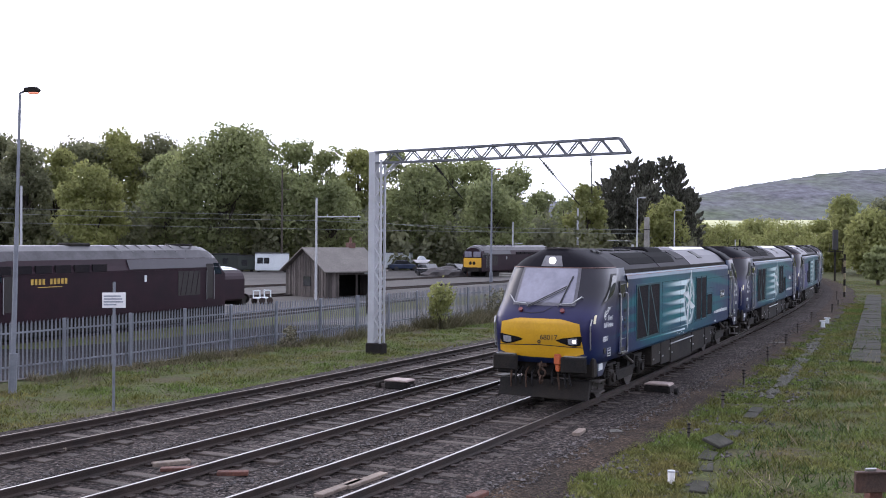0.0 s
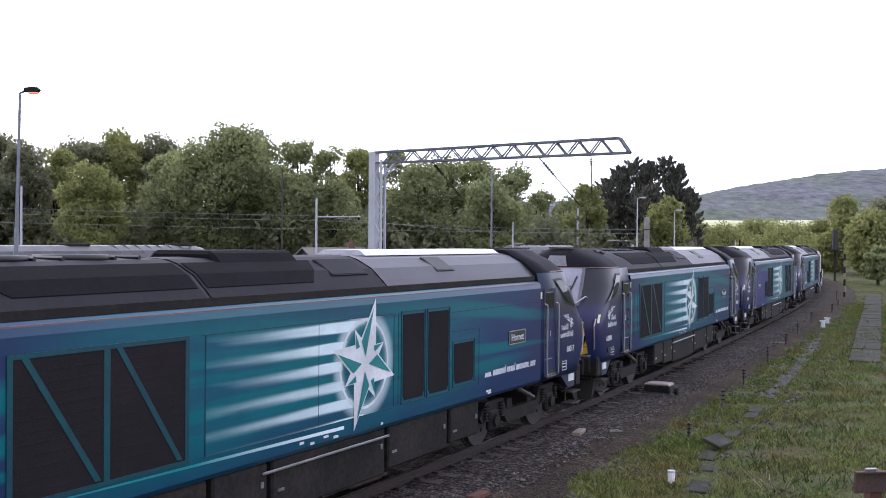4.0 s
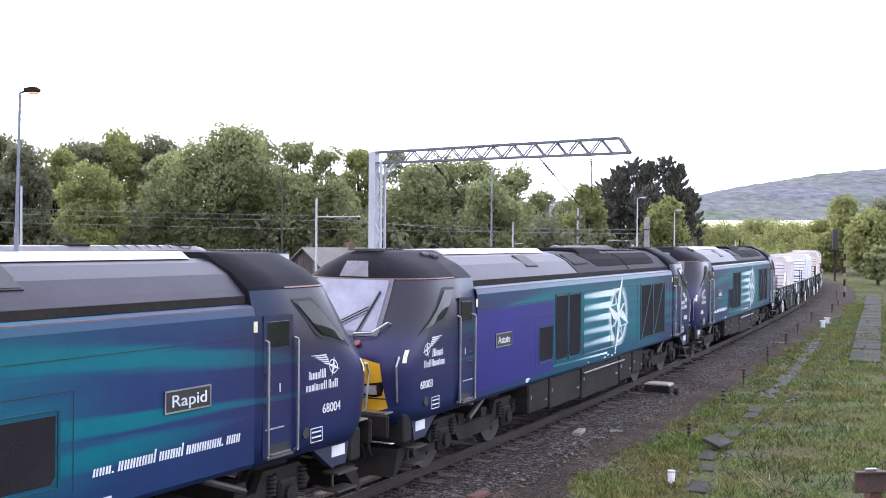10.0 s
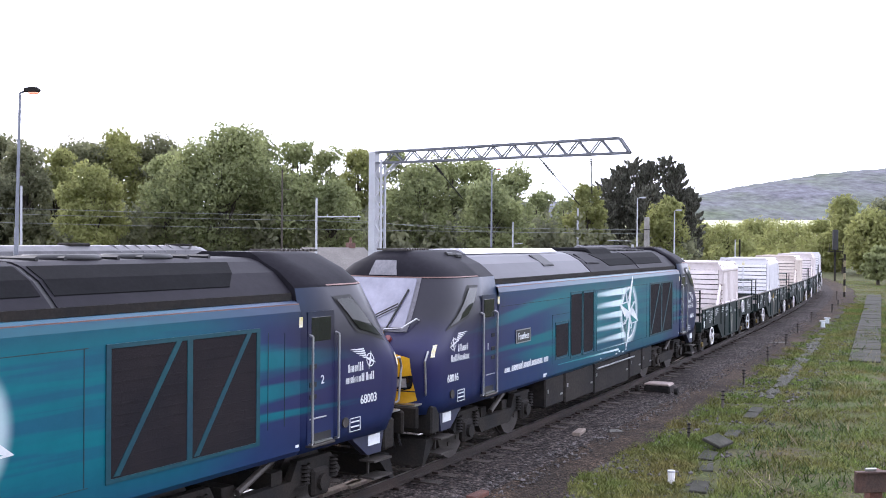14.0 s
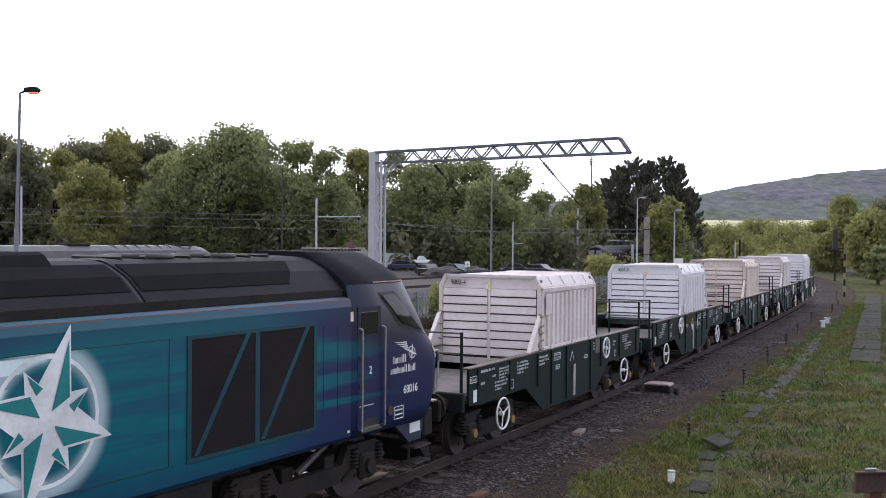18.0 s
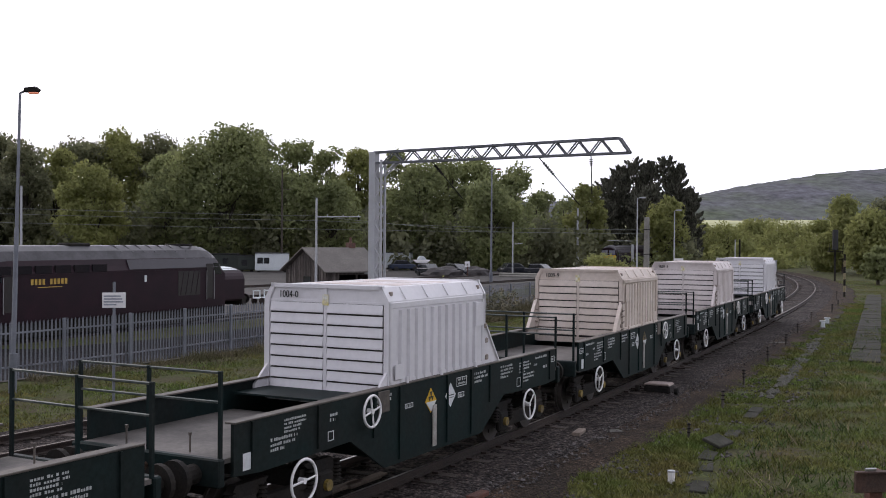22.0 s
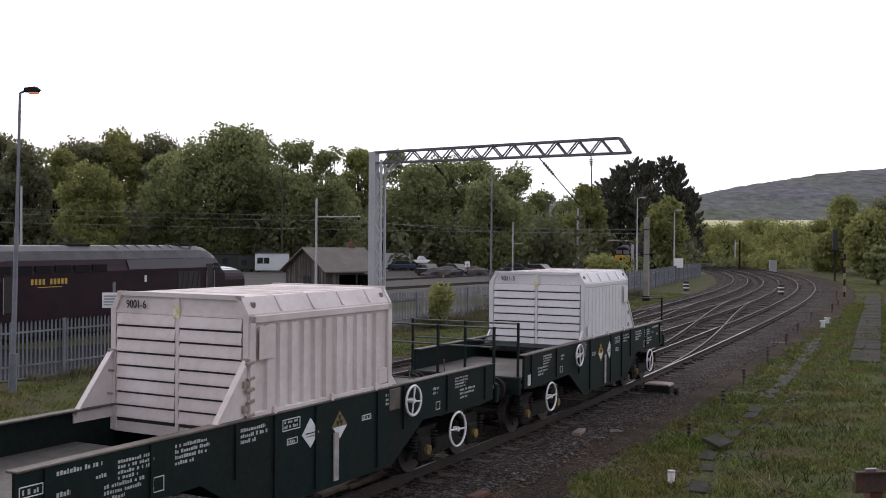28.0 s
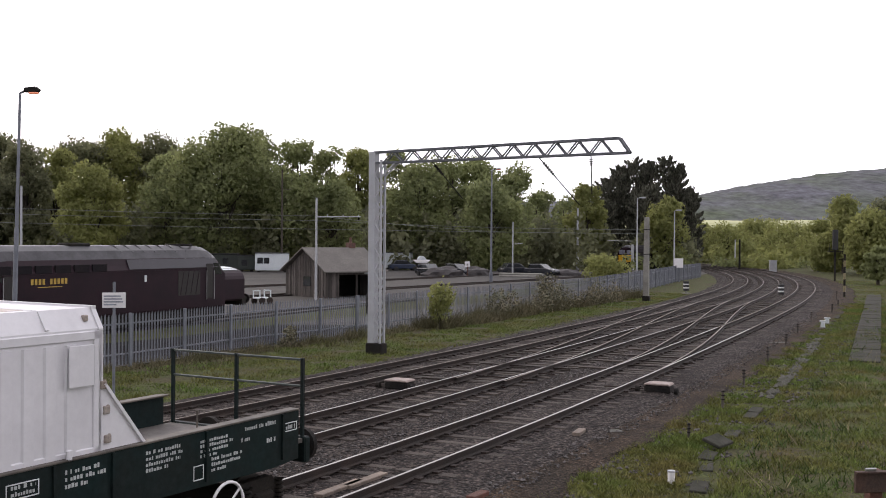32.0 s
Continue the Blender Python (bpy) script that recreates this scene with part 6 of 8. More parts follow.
def fence_at(u):
    return Vector((float(np.interp(u, f_len, [p[0] for p in FENCE])), float(np.interp(u, f_len, [p[1] for p in FENCE])), 0))


def fence_turn(u):
    d = fence_at(u + 0.3) - fence_at(u - 0.3)
    return math.atan2(d.y, d.x)


def pale_mesh():
    """A folded pale with a pointed, notched head."""
    bm = bmesh.new()
    front = [(-0.031, -0.22), (-0.034, 1.40), (-0.018, 1.47), (-0.012, 1.42), (0.0, 1.50), (0.012, 1.42), (0.018, 1.47), (0.034, 1.40), (0.031, -0.22)]
    yy = [0.012, 0.012, 0.006, 0.0, 0.0, 0.0, 0.006, 0.012, 0.012]
    A = [bm.verts.new((x, y, z)) for (x, z), y in zip(front, yy)]
    B = [bm.verts.new((x, y + 0.006, z)) for (x, z), y in zip(front, yy)]
    bm.faces.new(A)
    bm.faces.new(B[::-1])
    for i in range(len(A)):
        bm.faces.new([A[i], B[i], B[(i + 1) % len(A)], A[(i + 1) % len(A)]])
    return finish(bm, "pale", M_GALV)


fence = thing("palisade_fence", None, None, "galvanised steel palisade fence with pointed pales", "fence", "structure")
pale = pale_mesh()
rest = bmesh.new()
u, k = 17.0, 0
while u < f_len[-1] - 1:
    m = Matrix.Translation(fence_at(u)) @ Matrix.Rotation(fence_turn(u), 4, "Z")
    if 24 < u < 66:
        ob = new("pale", pale)
        ob.parent, ob.matrix_basis = fence, m @ Matrix.Translation((0, 0, 0.01 * math.sin(k * 3.1)))
    else:
        box(rest, -0.034, 0.034, -0.004, 0.008, -0.25, 1.47, 0, 0, m)
    u += 0.152
    k += 1
tagged(part("far_pales", rest, M_GALV, fence), kind="stuff")
u = 17.0
while u < f_len[-1] - 2.8:
    m = Matrix.Translation(fence_at(u + 0.03)) @ Matrix.Rotation(fence_turn(u), 4, "Z")
    bm = bmesh.new()
    box(bm, -0.055, 0.055, -0.10, -0.03, -0.35, 1.50, 0.006, 0, m)
    part("post", bm, M_GALV, fence)
    for z in (0.15, 1.15):
        bm = bmesh.new()
        a, b = fence_at(u), fence_at(u + 2.75)
        off = Vector((math.sin(fence_turn(u)), -math.cos(fence_turn(u)), 0)) * -0.02
        beam(bm, (a.x, a.y, z), (b.x, b.y, z), 0.03, 0.05)
        part("rail_bar", bm, M_GALV, fence)
    u += 2.75

# ---- overhead line mast with its long boom ----
mast = thing("catenary_mast", None, None, "grey lattice steel mast with a long cantilever boom", "mast", at=pose(-2.48, 39.7, 0, 0, 0, -28))
bm = bmesh.new()
box(bm, -0.30, -0.02, -0.16, 0.16, 0.05, 7.30, 0.01)
part("channel", bm, M_MAST, mast, "broad grey channel face")
for y in (-0.14, 0.14):
    bm = bmesh.new()
    box(bm, 0.20, 0.28, y - 0.03, y + 0.03, 0.05, 7.0)
    part("leg", bm, M_MAST, mast)
    for k in range(15):
        z = 0.15 + 0.45 * k
        bm = bmesh.new()
        a, b = ((-0.02, y, z), (0.24, y, z + 0.42)) if k % 2 == 0 else ((0.24, y, z), (-0.02, y, z + 0.42))
        beam(bm, a, b, 0.012, 0.05)
        part("lattice_bar", bm, M_MAST, mast)
bm = bmesh.new()
box(bm, -0.36, 0.34, -0.22, 0.22, -0.35, 0.12, 0.03)
part("foot", bm, M_DARK, mast, "dark footing")
BOOM_L = 9.82
for y in (-0.11, 0.11):
    for z0, z1, x1 in ((7.28, 7.46, BOOM_L - 0.35), (6.88, 6.96, BOOM_L)):
        bm = bmesh.new()
        beam(bm, (-0.1, y, z0), (x1, y, z1), 0.078, 0.078)
        part("boom_chord", bm, M_BOOM, mast)
    for k in range(22):
        x = 0.3 + (BOOM_L - 0.9) * k / 22
        x2 = 0.3 + (BOOM_L - 0.9) * (k + 1) / 22
        zt, zb = 7.28 + 0.18 * x / BOOM_L, 6.88 + 0.08 * x / BOOM_L
        bm = bmesh.new()
        a, b = ((x, y, zb), (x2, y, zt)) if k % 2 == 0 else ((x, y, zt), (x2, y, zb))
        beam(bm, a, b, 0.04, 0.046)
        part("boom_lattice", bm, M_BOOM, mast)
    bm = bmesh.new()
    beam(bm, (BOOM_L - 0.35, y, 7.46), (BOOM_L, y, 6.96), 0.08, 0.08)
    part("boom_end", bm, M_BOOM, mast)
    bm = bmesh.new()
    beam(bm, (0.24, y, 6.35), (0.85, y, 6.9), 0.04, 0.06)
    part("knee_brace", bm, M_MAST, mast)
bm = bmesh.new()
for k in range(8):
    x = 0.4 + 1.15 * k
    beam(bm, (x, -0.11, 7.3 + 0.18 * x / BOOM_L), (x, 0.11, 7.3 + 0.18 * x / BOOM_L), 0.03, 0.03)
part("cross_ties", bm, M_BOOM, mast)


def hanger(x0, z0, x1, z1, n=6):
    bm = bmesh.new()
    rod(bm, (x0, 0, z0), (x1, 0, z1), 0.02, 6)
    for k in range(n):
        f = 0.12 + 0.045 * k
        p = Vector((x0 + (x1 - x0) * f, 0, z0 + (z1 - z0) * f))
        q = p + Vector((x1 - x0, 0, z1 - z0)).normalized() * 0.03
        rod(bm, p, q, 0.06, 10)
    return part("insulator_arm", bm, M_DARK, mast, "ribbed insulator arm")


hanger(6.55, 6.9, 8.05, 5.25)
hanger(8.45, 6.95, 8.5, 5.6, 4)
hanger(2.3, 6.9, 3.6, 5.5)
bm = bmesh.new()
box(bm, -0.44, -0.32, -0.05, 0.05, 1.2, 1.9, 0.01)
part("notice_box", bm, M_DARK, mast)

# second mast, of plain concrete
bm = bmesh.new()
prism(bm, [(-0.21, -0.4), (0.21, -0.4), (0.16, 5.8), (-0.16, 5.8)], "y", -0.16, 0.16, bevel=0.02)
m2 = thing("concrete_mast", bm, M_CONCRETE, "plain grey concrete mast by the fence", "mast", at=pose(14.9, 77.2, 0, 0, 0, -25))
bm = bmesh.new()
box(bm, -0.26, 0.26, -0.2, 0.2, -0.35, 0.05, 0.02)
part("foot", bm, M_DARK, m2)
for z in (4.9, 3.1):
    bm = bmesh.new()
    ring(bm, (0, 0, z), 0.22, 0.03, "z", 12, 5)
    part("band", bm, M_DARK, m2)


def lamp_post(x, y, top, label, lit=False, r=0.075, reach=0.55, turn=0.0, lean=0.0):
    root = thing("lamp_post", None, None, label, "lamp post", at=pose(x, y, -0.3, 0, lean, turn))
    h = top + 0.3
    bm = bmesh.new()
    rod(bm, (0, 0, 0), (0, 0, h * 0.55), r, 10, r * 0.8)
    rod(bm, (0, 0, h * 0.55), (0, 0, h), r * 0.7, 8, r * 0.5)
    part("column", bm, M_GALV if lit else M_MAST, root)
    bm = bmesh.new()
    rod(bm, (0, 0, 0), (0, 0, 1.1), r * 1.5, 10)
    part("base_sleeve", bm, M_GALV, root)
    bm = bmesh.new()
    rod(bm, (0, 0, h), (reach * 0.4, 0, h + 0.08), 0.03, 6)
    part("arm", bm, M_GALV if lit else M_MAST, root)
    bm = bmesh.new()
    prism(bm, [(reach * 0.2, h + 0.02), (reach * 0.25, h + 0.14), (reach * 0.8, h + 0.18), (reach, h + 0.10), (reach * 0.9, h + 0.03)], "y", -0.09, 0.09, bevel=0.015)
    head = part("lamp_head", bm, M_DARK if lit else M_MAST, root)
    bm = bmesh.new()
    box(bm, reach * 0.45, reach * 0.9, -0.07, 0.07, h - 0.02, h + 0.03, 0.015)
    part("lamp_glass", bm, M_SODIUM if lit else M_LAMP_OFF, head, "glowing orange lamp glass" if lit else "")
    return root


lamp_post(-11.8, 28.95, 7.95, "tall galvanised lamp post with a glowing orange lamp", True, lean=1.2, turn=0)
lamp_post(20.1, 109.3, 8.5, "grey lamp post behind the fence", False, 0.10, 0.9)
lamp_post(27.4, 125, 7.7, "grey lamp post far along the yard", False, 0.10, 0.9)
lamp_post(4.85, 106, 11.1, "tall slim lamp post in the yard", True, 0.12, 1.0)


def pole(x, y, top, r, material, label, arm=None):
    root = thing("pole", None, None, label, "pole", at=pose(x, y, -0.4))
    bm = bmesh.new()
    rod(bm, (0, 0, 0), (0, 0, top + 0.4), r, 8, r * 0.7)
    part("shaft", bm, material, root)
    if arm:
        bm = bmesh.new()
        rod(bm, (0, 0, arm[1] + 0.4), (arm[0], 0, arm[1] + 0.45), 0.035, 6)
        for f in (0.25, 0.6, 0.95):
            rod(bm, (arm[0] * f, 0, arm[1] + 0.4), (arm[0] * f, 0, arm[1] + 0.58), 0.04, 6)
        part("cross_arm", bm, material, root)
    return root


pole(-8.86, 73.7, 6.9, 0.10, M_MAST, "slim grey pole with a side arm beside the shed", (3.1, 5.55))
pole(-21.4, 140, 13.2, 0.16, M_BARK, "dark timber telegraph pole before the trees", (1.2, 10.5))
pole(20.4, 160, 9.0, 0.20, M_MAST, "grey pole before the conifers")
pole(8.6, 130, 6.3, 0.10, M_MAST, "short grey pole in the yard", (1.2, 3.6))
pole(28.4, 158, 3.6, 0.25, M_MAST, "stout grey pole with a top arm", (-3.8, 4.1))
pole(-24.0, 60, 6.9, 0.09, M_MAST, "thin green-grey pole behind the maroon locomotive")
pole(49.3, 178, 4.5, 0.14, M_MAST, "grey signal post by the bend")
pole(46.4, 165, 4.5, 0.18, M_DARK, "dark post beside the far tracks")

# wires
def wire(a, b, sag, label):
    bm = bmesh.new()
    a, b = Vector(a), Vector(b)
    pts = [a.lerp(b, i / 14) - Vector((0, 0, sag * 4 * (i / 14) * (1 - i / 14))) for i in range(15)]
    rows = [[bm.verts.new(p + Vector((0.008 * math.cos(t), 0.008 * math.cos(t), 0.013 * math.sin(t)))) for t in np.linspace(0, 2 * math.pi, 6)[:-1]] for p in pts]
    for p, q in zip(rows, rows[1:]):
        for i in range(5):
            bm.faces.new([p[i], p[(i + 1) % 5], q[(i + 1) % 5], q[i]])
    return thing("overhead_wire", bm, M_WIRE, label, "wire", group="overhead wires")


wire((-33, 62, 5.85), (-8.86, 73.7, 5.62), 0.05, "pale overhead wire strung across the yard")
wire((-33, 66, 5.55), (-8.86, 73.7, 5.30), 0.06, "thin overhead wire strung across the yard")
wire((-8.86, 73.7, 5.62), (20.4, 160, 5.4), 0.5, "thin overhead wire along the yard")
wire((-8.86, 73.7, 5.30), (14.9, 77.2, 4.9), 0.15, "thin overhead wire across to the concrete mast")
wire((-33, 70, 5.0), (14.9, 77.2, 4.6), 0.1, "thin overhead wire across the yard")

# notice on a post
sign = thing("notice_post", None, None, "white notice board on a thin grey post", "sign", at=pose(-8.16, 26.2, -0.3, 0, 0, 12))
bm = bmesh.new()
rod(bm, (0, 0, 0), (0, 0, 3.2), 0.035, 8)
part("post", bm, M_GALV, sign)
bm = bmesh.new()
box(bm, -0.28, 0.28, -0.06, -0.04, 2.56, 2.94, 0.005)
board = part("board", bm, M_WHITE, sign)
bm = bmesh.new()
for z, w in ((2.85, 0.40), (2.78, 0.44), (2.71, 0.46), (2.64, 0.3)):
    box(bm, -0.24, -0.24 + w, -0.066, -0.061, z - 0.018, z + 0.018)
part("writing", bm, M_SIGN_FADED, board, "faded lines of writing")

# ---- timber shed ----
shed = thing("timber_shed", None, None, "old weathered timber shed with a felt roof and chimney", "shed", at=pose(-8.4, 76, -0.35, 0, 0, math.degrees(math.atan2(0.65, 0.76))))
SL, SW, SE, SR = 5.0, 5.4, 2.1, 3.65
# wall and loft floor are black to paint the open bay's shade
bm = bmesh.new()
box(bm, 0.03, SL - 0.03, 2.6, SW - 0.03, 0, SE - 0.05)
part("inner_wall", bm, M_SOOT_SHADE, shed)
bm = bmesh.new()
box(bm, SL - 0.06, SL, 0.0, 2.6, 0, SE - 0.02)
part("end_wall", bm, M_WOOD_OLD, shed)
bm = bmesh.new()
box(bm, 0.03, SL - 0.06, 0.05, 2.6, SE - 0.12, SE - 0.06)
part("loft_floor", bm, M_SOOT_SHADE, shed)
for k in range(32):
    y = 0.17 * k
    bm = bmesh.new()
    top = SE + (SR - SE) * (1 - abs((y + 0.08) / SW * 2 - 1))
    box(bm, -0.02, 0.02, y, y + (0.15, 0.11, 0.14, 0.09)[k * 7 % 4], 0, top - 0.03)
    part("board", bm, M_WOOD_OLD, shed)
for k in range(29):
    x = 0.17 * k
    if 1.0 < x < 4.3 and k % 1 == 0:
        continue
    bm = bmesh.new()
    box(bm, x, x + 0.155, -0.02, 0.02, 0, SE)
    part("board", bm, M_WOOD_OLD, shed)
bm = bmesh.new()
box(bm, 1.0, 4.35, -0.02, 0.02, 1.75, SE)
part("lintel", bm, M_WOOD_OLD, shed)
for x in (1.05, 2.7, 4.3):
    bm = bmesh.new()
    box(bm, x - 0.06, x + 0.06, -0.05, 0.05, 0, SE)
    part("door_post", bm, M_WOOD_OLD, shed)
for s in (0, 1):
    bm = bmesh.new()
    a, b = (-0.35, SE - 0.18) if s == 0 else (SW + 0.35, SE - 0.18)
    prism(bm, [(a, b), (SW / 2, SR), (SW / 2, SR + 0.09), (a, b + 0.09)], "x", -0.35, SL + 0.35)
    part("roof_slope", bm, M_SHED_ROOF, shed, "brown felt roof slope")
bm = bmesh.new()
box(bm, SL - 1.1, SL - 0.55, SW / 2 - 0.1, SW / 2 + 0.45, SR - 0.3, SR + 0.45, 0.02)
part("chimney", bm, M_BRICK, shed, "red brick chimney")
bm = bmesh.new()
rod(bm, (SL - 0.82, SW / 2 + 0.18, SR + 0.45), (SL - 0.82, SW / 2 + 0.18, SR + 0.85), 0.11, 10, 0.09)
part("chimney_pot", bm, M_BRICK, shed)
bm = bmesh.new()
box(bm, 3.4, 4.0, -0.06, -0.03, 1.78, 1.98)
part("name_board", bm, M_CARAVAN, shed)
bm = bmesh.new()
box(bm, -0.05, -0.02, 2.0, 2.9, 0.9, 1.6)
part("window", bm, M_GLASS_DARK, shed)


def cabin(x, y, L, W, H, turn, label, wins, paint=None):
    root = thing("site_cabin", None, None, label, "cabin", at=pose(x, y, -0.4, 0, 0, turn))
    bm = bmesh.new()
    box(bm, -L / 2, L / 2, 0, W, 0.35, H, 0.08)
    part("body", bm, paint or M_CARAVAN, root)
    bm = bmesh.new()
    box(bm, -L / 2 - 0.1, L / 2 + 0.1, -0.1, W + 0.1, H, H + 0.08, 0.02)
    part("roof", bm, M_ROOF_GREY, root)
    for wx in wins:
        bm = bmesh.new()
        box(bm, wx - 0.35, wx + 0.35, -0.03, 0.0, H - 1.3, H - 0.55, 0.01)
        part("window", bm, M_GLASS_DARK, root)
    bm = bmesh.new()
    for sx in (-L / 2 + 0.5, L / 2 - 0.5):
        box(bm, sx - 0.2, sx + 0.2, 0.1, 0.5, 0, 0.36)
    part("support", bm, M_DARK, root)


M_HUT = mat("drab_green_hut", (0.035, 0.042, 0.036), 0.8, col2=(0.024, 0.029, 0.026), scale=1, grain=10, bump=0.1)
cabin(-21.7, 134, 4.3, 2.3, 2.55, 10, "pale mobile cabin standing before the trees", (-1.5, -0.7))
cabin(-25.3, 136, 2.3, 2.3, 2.2, 10, "low drab green hut beside the mobile cabin", (-0.3,), M_HUT)
cabin(-6.6, 152, 3.8, 2.3, 2.5, -8, "white site cabin with two small windows", (0.1, 1.2))
cabin(-29.4, 140, 4.6, 2.3, 2.3, 10, "drab site cabin half hidden by trees", (0.5,), M_HUT)


def car(x, y, turn, paint, label, h=1.45):
    root = thing("parked_car", None, None, label, "car", "", "parked cars", at=pose(x, y, -0.3, 0, 0, turn))
    bm = bmesh.new()
    prism(bm, [(-2.1, 0.3), (-2.15, 0.75), (-1.95, 0.9), (-1.5, 0.95), (1.0, 0.95), (1.9, 0.82), (2.12, 0.62), (2.1, 0.3)], "y", -0.85, 0.85, bevel=0.06)
    part("body", bm, paint, root)
    bm = bmesh.new()
    prism(bm, [(-1.75, 0.93), (-1.35, h), (0.25, h), (1.0, 0.93)], "y", -0.74, 0.74, bevel=0.06)
    part("cabin_glass", bm, M_GLASS_DARK, root)
    bm = bmesh.new()
    box(bm, -1.3, 0.2, -0.70, 0.70, h, h + 0.03, 0.01)
    part("roof", bm, paint, root)
    for sx in (-1.3, 1.3):
        for sy in (-0.78, 0.78):
            bm = bmesh.new()
            rod(bm, (sx, sy - 0.1, 0.3), (sx, sy + 0.1, 0.3), 0.31, 14)
            part("wheel", bm, M_BLACK, root)


M_CAR_BLUE = mat("dark_blue_car_paint", (0.02, 0.03, 0.06), 0.25, scale=1, grain=10, bump=0, speck=0.1)
car(-5.4, 147, 15, M_CAR_BLUE, "dark blue parked car by the white cabin")
car(-1.6, 126, -60, M_CAR, "black parked car with a pale windscreen")
car(1.8, 128, -50, M_CAR, "black car parked among scrap")
car(12.2, 130, -40, M_CAR, "dark car parked far in the yard")
car(9.2, 133, 20, M_CAR, "dark car parked beside the pipes")
# dark heaps and stacked pipes
def heap(x, y, rx, ry, h, label, seed):
    bm = bmesh.new()
    bmesh.ops.create_icosphere(bm, subdivisions=3, radius=1)
    for v in bm.verts:
        k = 1 + 0.35 * noise.noise(v.co * 2.2 + Vector((seed, 0, 0)))
        v.co = Vector((v.co.x * rx * k, v.co.y * ry * k, max(0, v.co.z) * h * k))
    thing("scrap_heap", bm, M_HEAP, label, "heap", at=pose(x, y, -0.38))


heap(0.2, 124.5, 2.6, 1.5, 1.25, "dark heap of sheeted scrap in the yard", 1)
heap(3.9, 127.5, 2.2, 1.5, 1.1, "dark heap of old sleepers and scrap", 2)
heap(15.0, 131, 2.4, 1.4, 0.9, "low dark heap of scrap by the fence", 3)
bm = bmesh.new()
for k, (yy, z) in enumerate(((-0.25, 0.15), (0.05, 0.15), (0.35, 0.15), (-0.1, 0.4), (0.2, 0.4))):
    rod(bm, (-2.4, yy, z), (2.6 + 0.2 * (k % 2), yy, z), 0.14, 10)
thing("pipe_stack", bm, M_CONCRETE, "stack of long grey pipes in the yard", "pipes", at=pose(9.0, 124, -0.32, 0, 0, -20))
boat = thing("small_boat", None, None, "small white boat on a trailer above the scrap", "boat", at=pose(-2.7, 133, 0.75, 0, 0, 10))
bm = bmesh.new()
prism(bm, [(-1.1, 0.75), (-0.7, 0.35), (0.7, 0.35), (1.1, 0.75)], "y", -0.5, 0.5, bevel=0.05)
part("hull", bm, M_WHITE, boat)
bm = bmesh.new()
prism(bm, [(-0.55, 0.75), (-0.3, 1.25), (0.3, 1.2), (0.6, 0.75)], "y", -0.35, 0.35, bevel=0.05)
part("cuddy", bm, M_CARAVAN, boat)
bm = bmesh.new()
for sx in (-0.6, 0.6):
    box(bm, sx - 0.06, sx + 0.06, -0.45, 0.45, -1.15, 0.36)
box(bm, -0.9, 0.9, -0.05, 0.05, -0.3, -0.2)
part("trailer", bm, M_DARK, boat)
nb = thing("crossing_box", None, None, "small white warning board on a red post", "sign", at=pose(2.9, 125, -0.35))
bm = bmesh.new()
box(bm, -0.3, 0.3, -0.05, 0.05, 1.2, 1.85, 0.02)
part("board", bm, M_WHITE, nb)
bm = bmesh.new()
rod(bm, (0, 0, 0), (0, 0, 1.25), 0.06, 6)
part("post", bm, M_RUST_RED, nb)
bm = bmesh.new()
prism(bm, [(-0.1, 1.4), (0.1, 1.4), (0, 1.6)], "y", -0.06, -0.052)
part("symbol", bm, M_SIGN_BLACK, nb)
truck = thing("platelayers_trolley", None, None, "small pale platelayer's trolley by the locomotive", "trolley", at=pose(-11.9, 69.5, -0.3, 0, 0, 50))
bm = bmesh.new()
box(bm, -0.5, 0.5, -0.35, 0.35, 0.35, 0.45, 0.02)
part("deck", bm, M_CARAVAN, truck)
for sx in (-0.46, 0.46):
    bm = bmesh.new()
    box(bm, sx - 0.03, sx + 0.03, -0.35, 0.35, 0.85, 0.92)
    for sy in (-0.32, 0.32):
        box(bm, sx - 0.03, sx + 0.03, sy - 0.03, sy + 0.03, 0.4, 0.9)
    part("end_rail", bm, M_CARAVAN, truck)
    for sy in (-0.4, 0.4):
        bm = bmesh.new()
        rod(bm, (sx * 0.7, sy - 0.05, 0.23), (sx * 0.7, sy + 0.05, 0.23), 0.23, 12)
        part("wheel", bm, M_RUST, truck)

# ---- lineside equipment ----
def points_motor(x, y, turn, label):
    root = thing("points_motor", None, None, label, "points motor", "", "points motors", at=pose(x, y, -0.22, 0, 0, turn))
    bm = bmesh.new()
    box(bm, -0.36, 0.36, -0.26, 0.26, 0.0, 0.22, 0.04)
    part("casing", bm, M_UNDER, root, "grimy dark casing")
    bm = bmesh.new()
    prism(bm, [(-0.38, 0.22), (0.38, 0.22), (0.33, 0.28), (-0.33, 0.28)], "y", -0.28, 0.28, bevel=0.02)
    part("lid", bm, M_LID, root, "faded pink-grey lid")
    bm = bmesh.new()
    rod(bm, (-1.6, 0.05, 0.06), (-0.4, 0.05, 0.06), 0.03, 6)
    rod(bm, (-1.4, -0.1, 0.03), (-0.4, -0.1, 0.03), 0.02, 6)
    part("drive_rod", bm, M_RUST, root)
    bm = bmesh.new()
    for sx in (-0.5, 0.5):
        rod(bm, (sx, -0.25, 0.1), (sx * 1.2, -0.25, 0.1), 0.09, 8)
    part("cable_gland", bm, M_DARK, root)


points_motor(6.1, 29.6, -26, "grey points motor with a pale lid beside the near line")
points_motor(-1.2, 29.9, -27, "grey points motor with a pink lid between the lines")


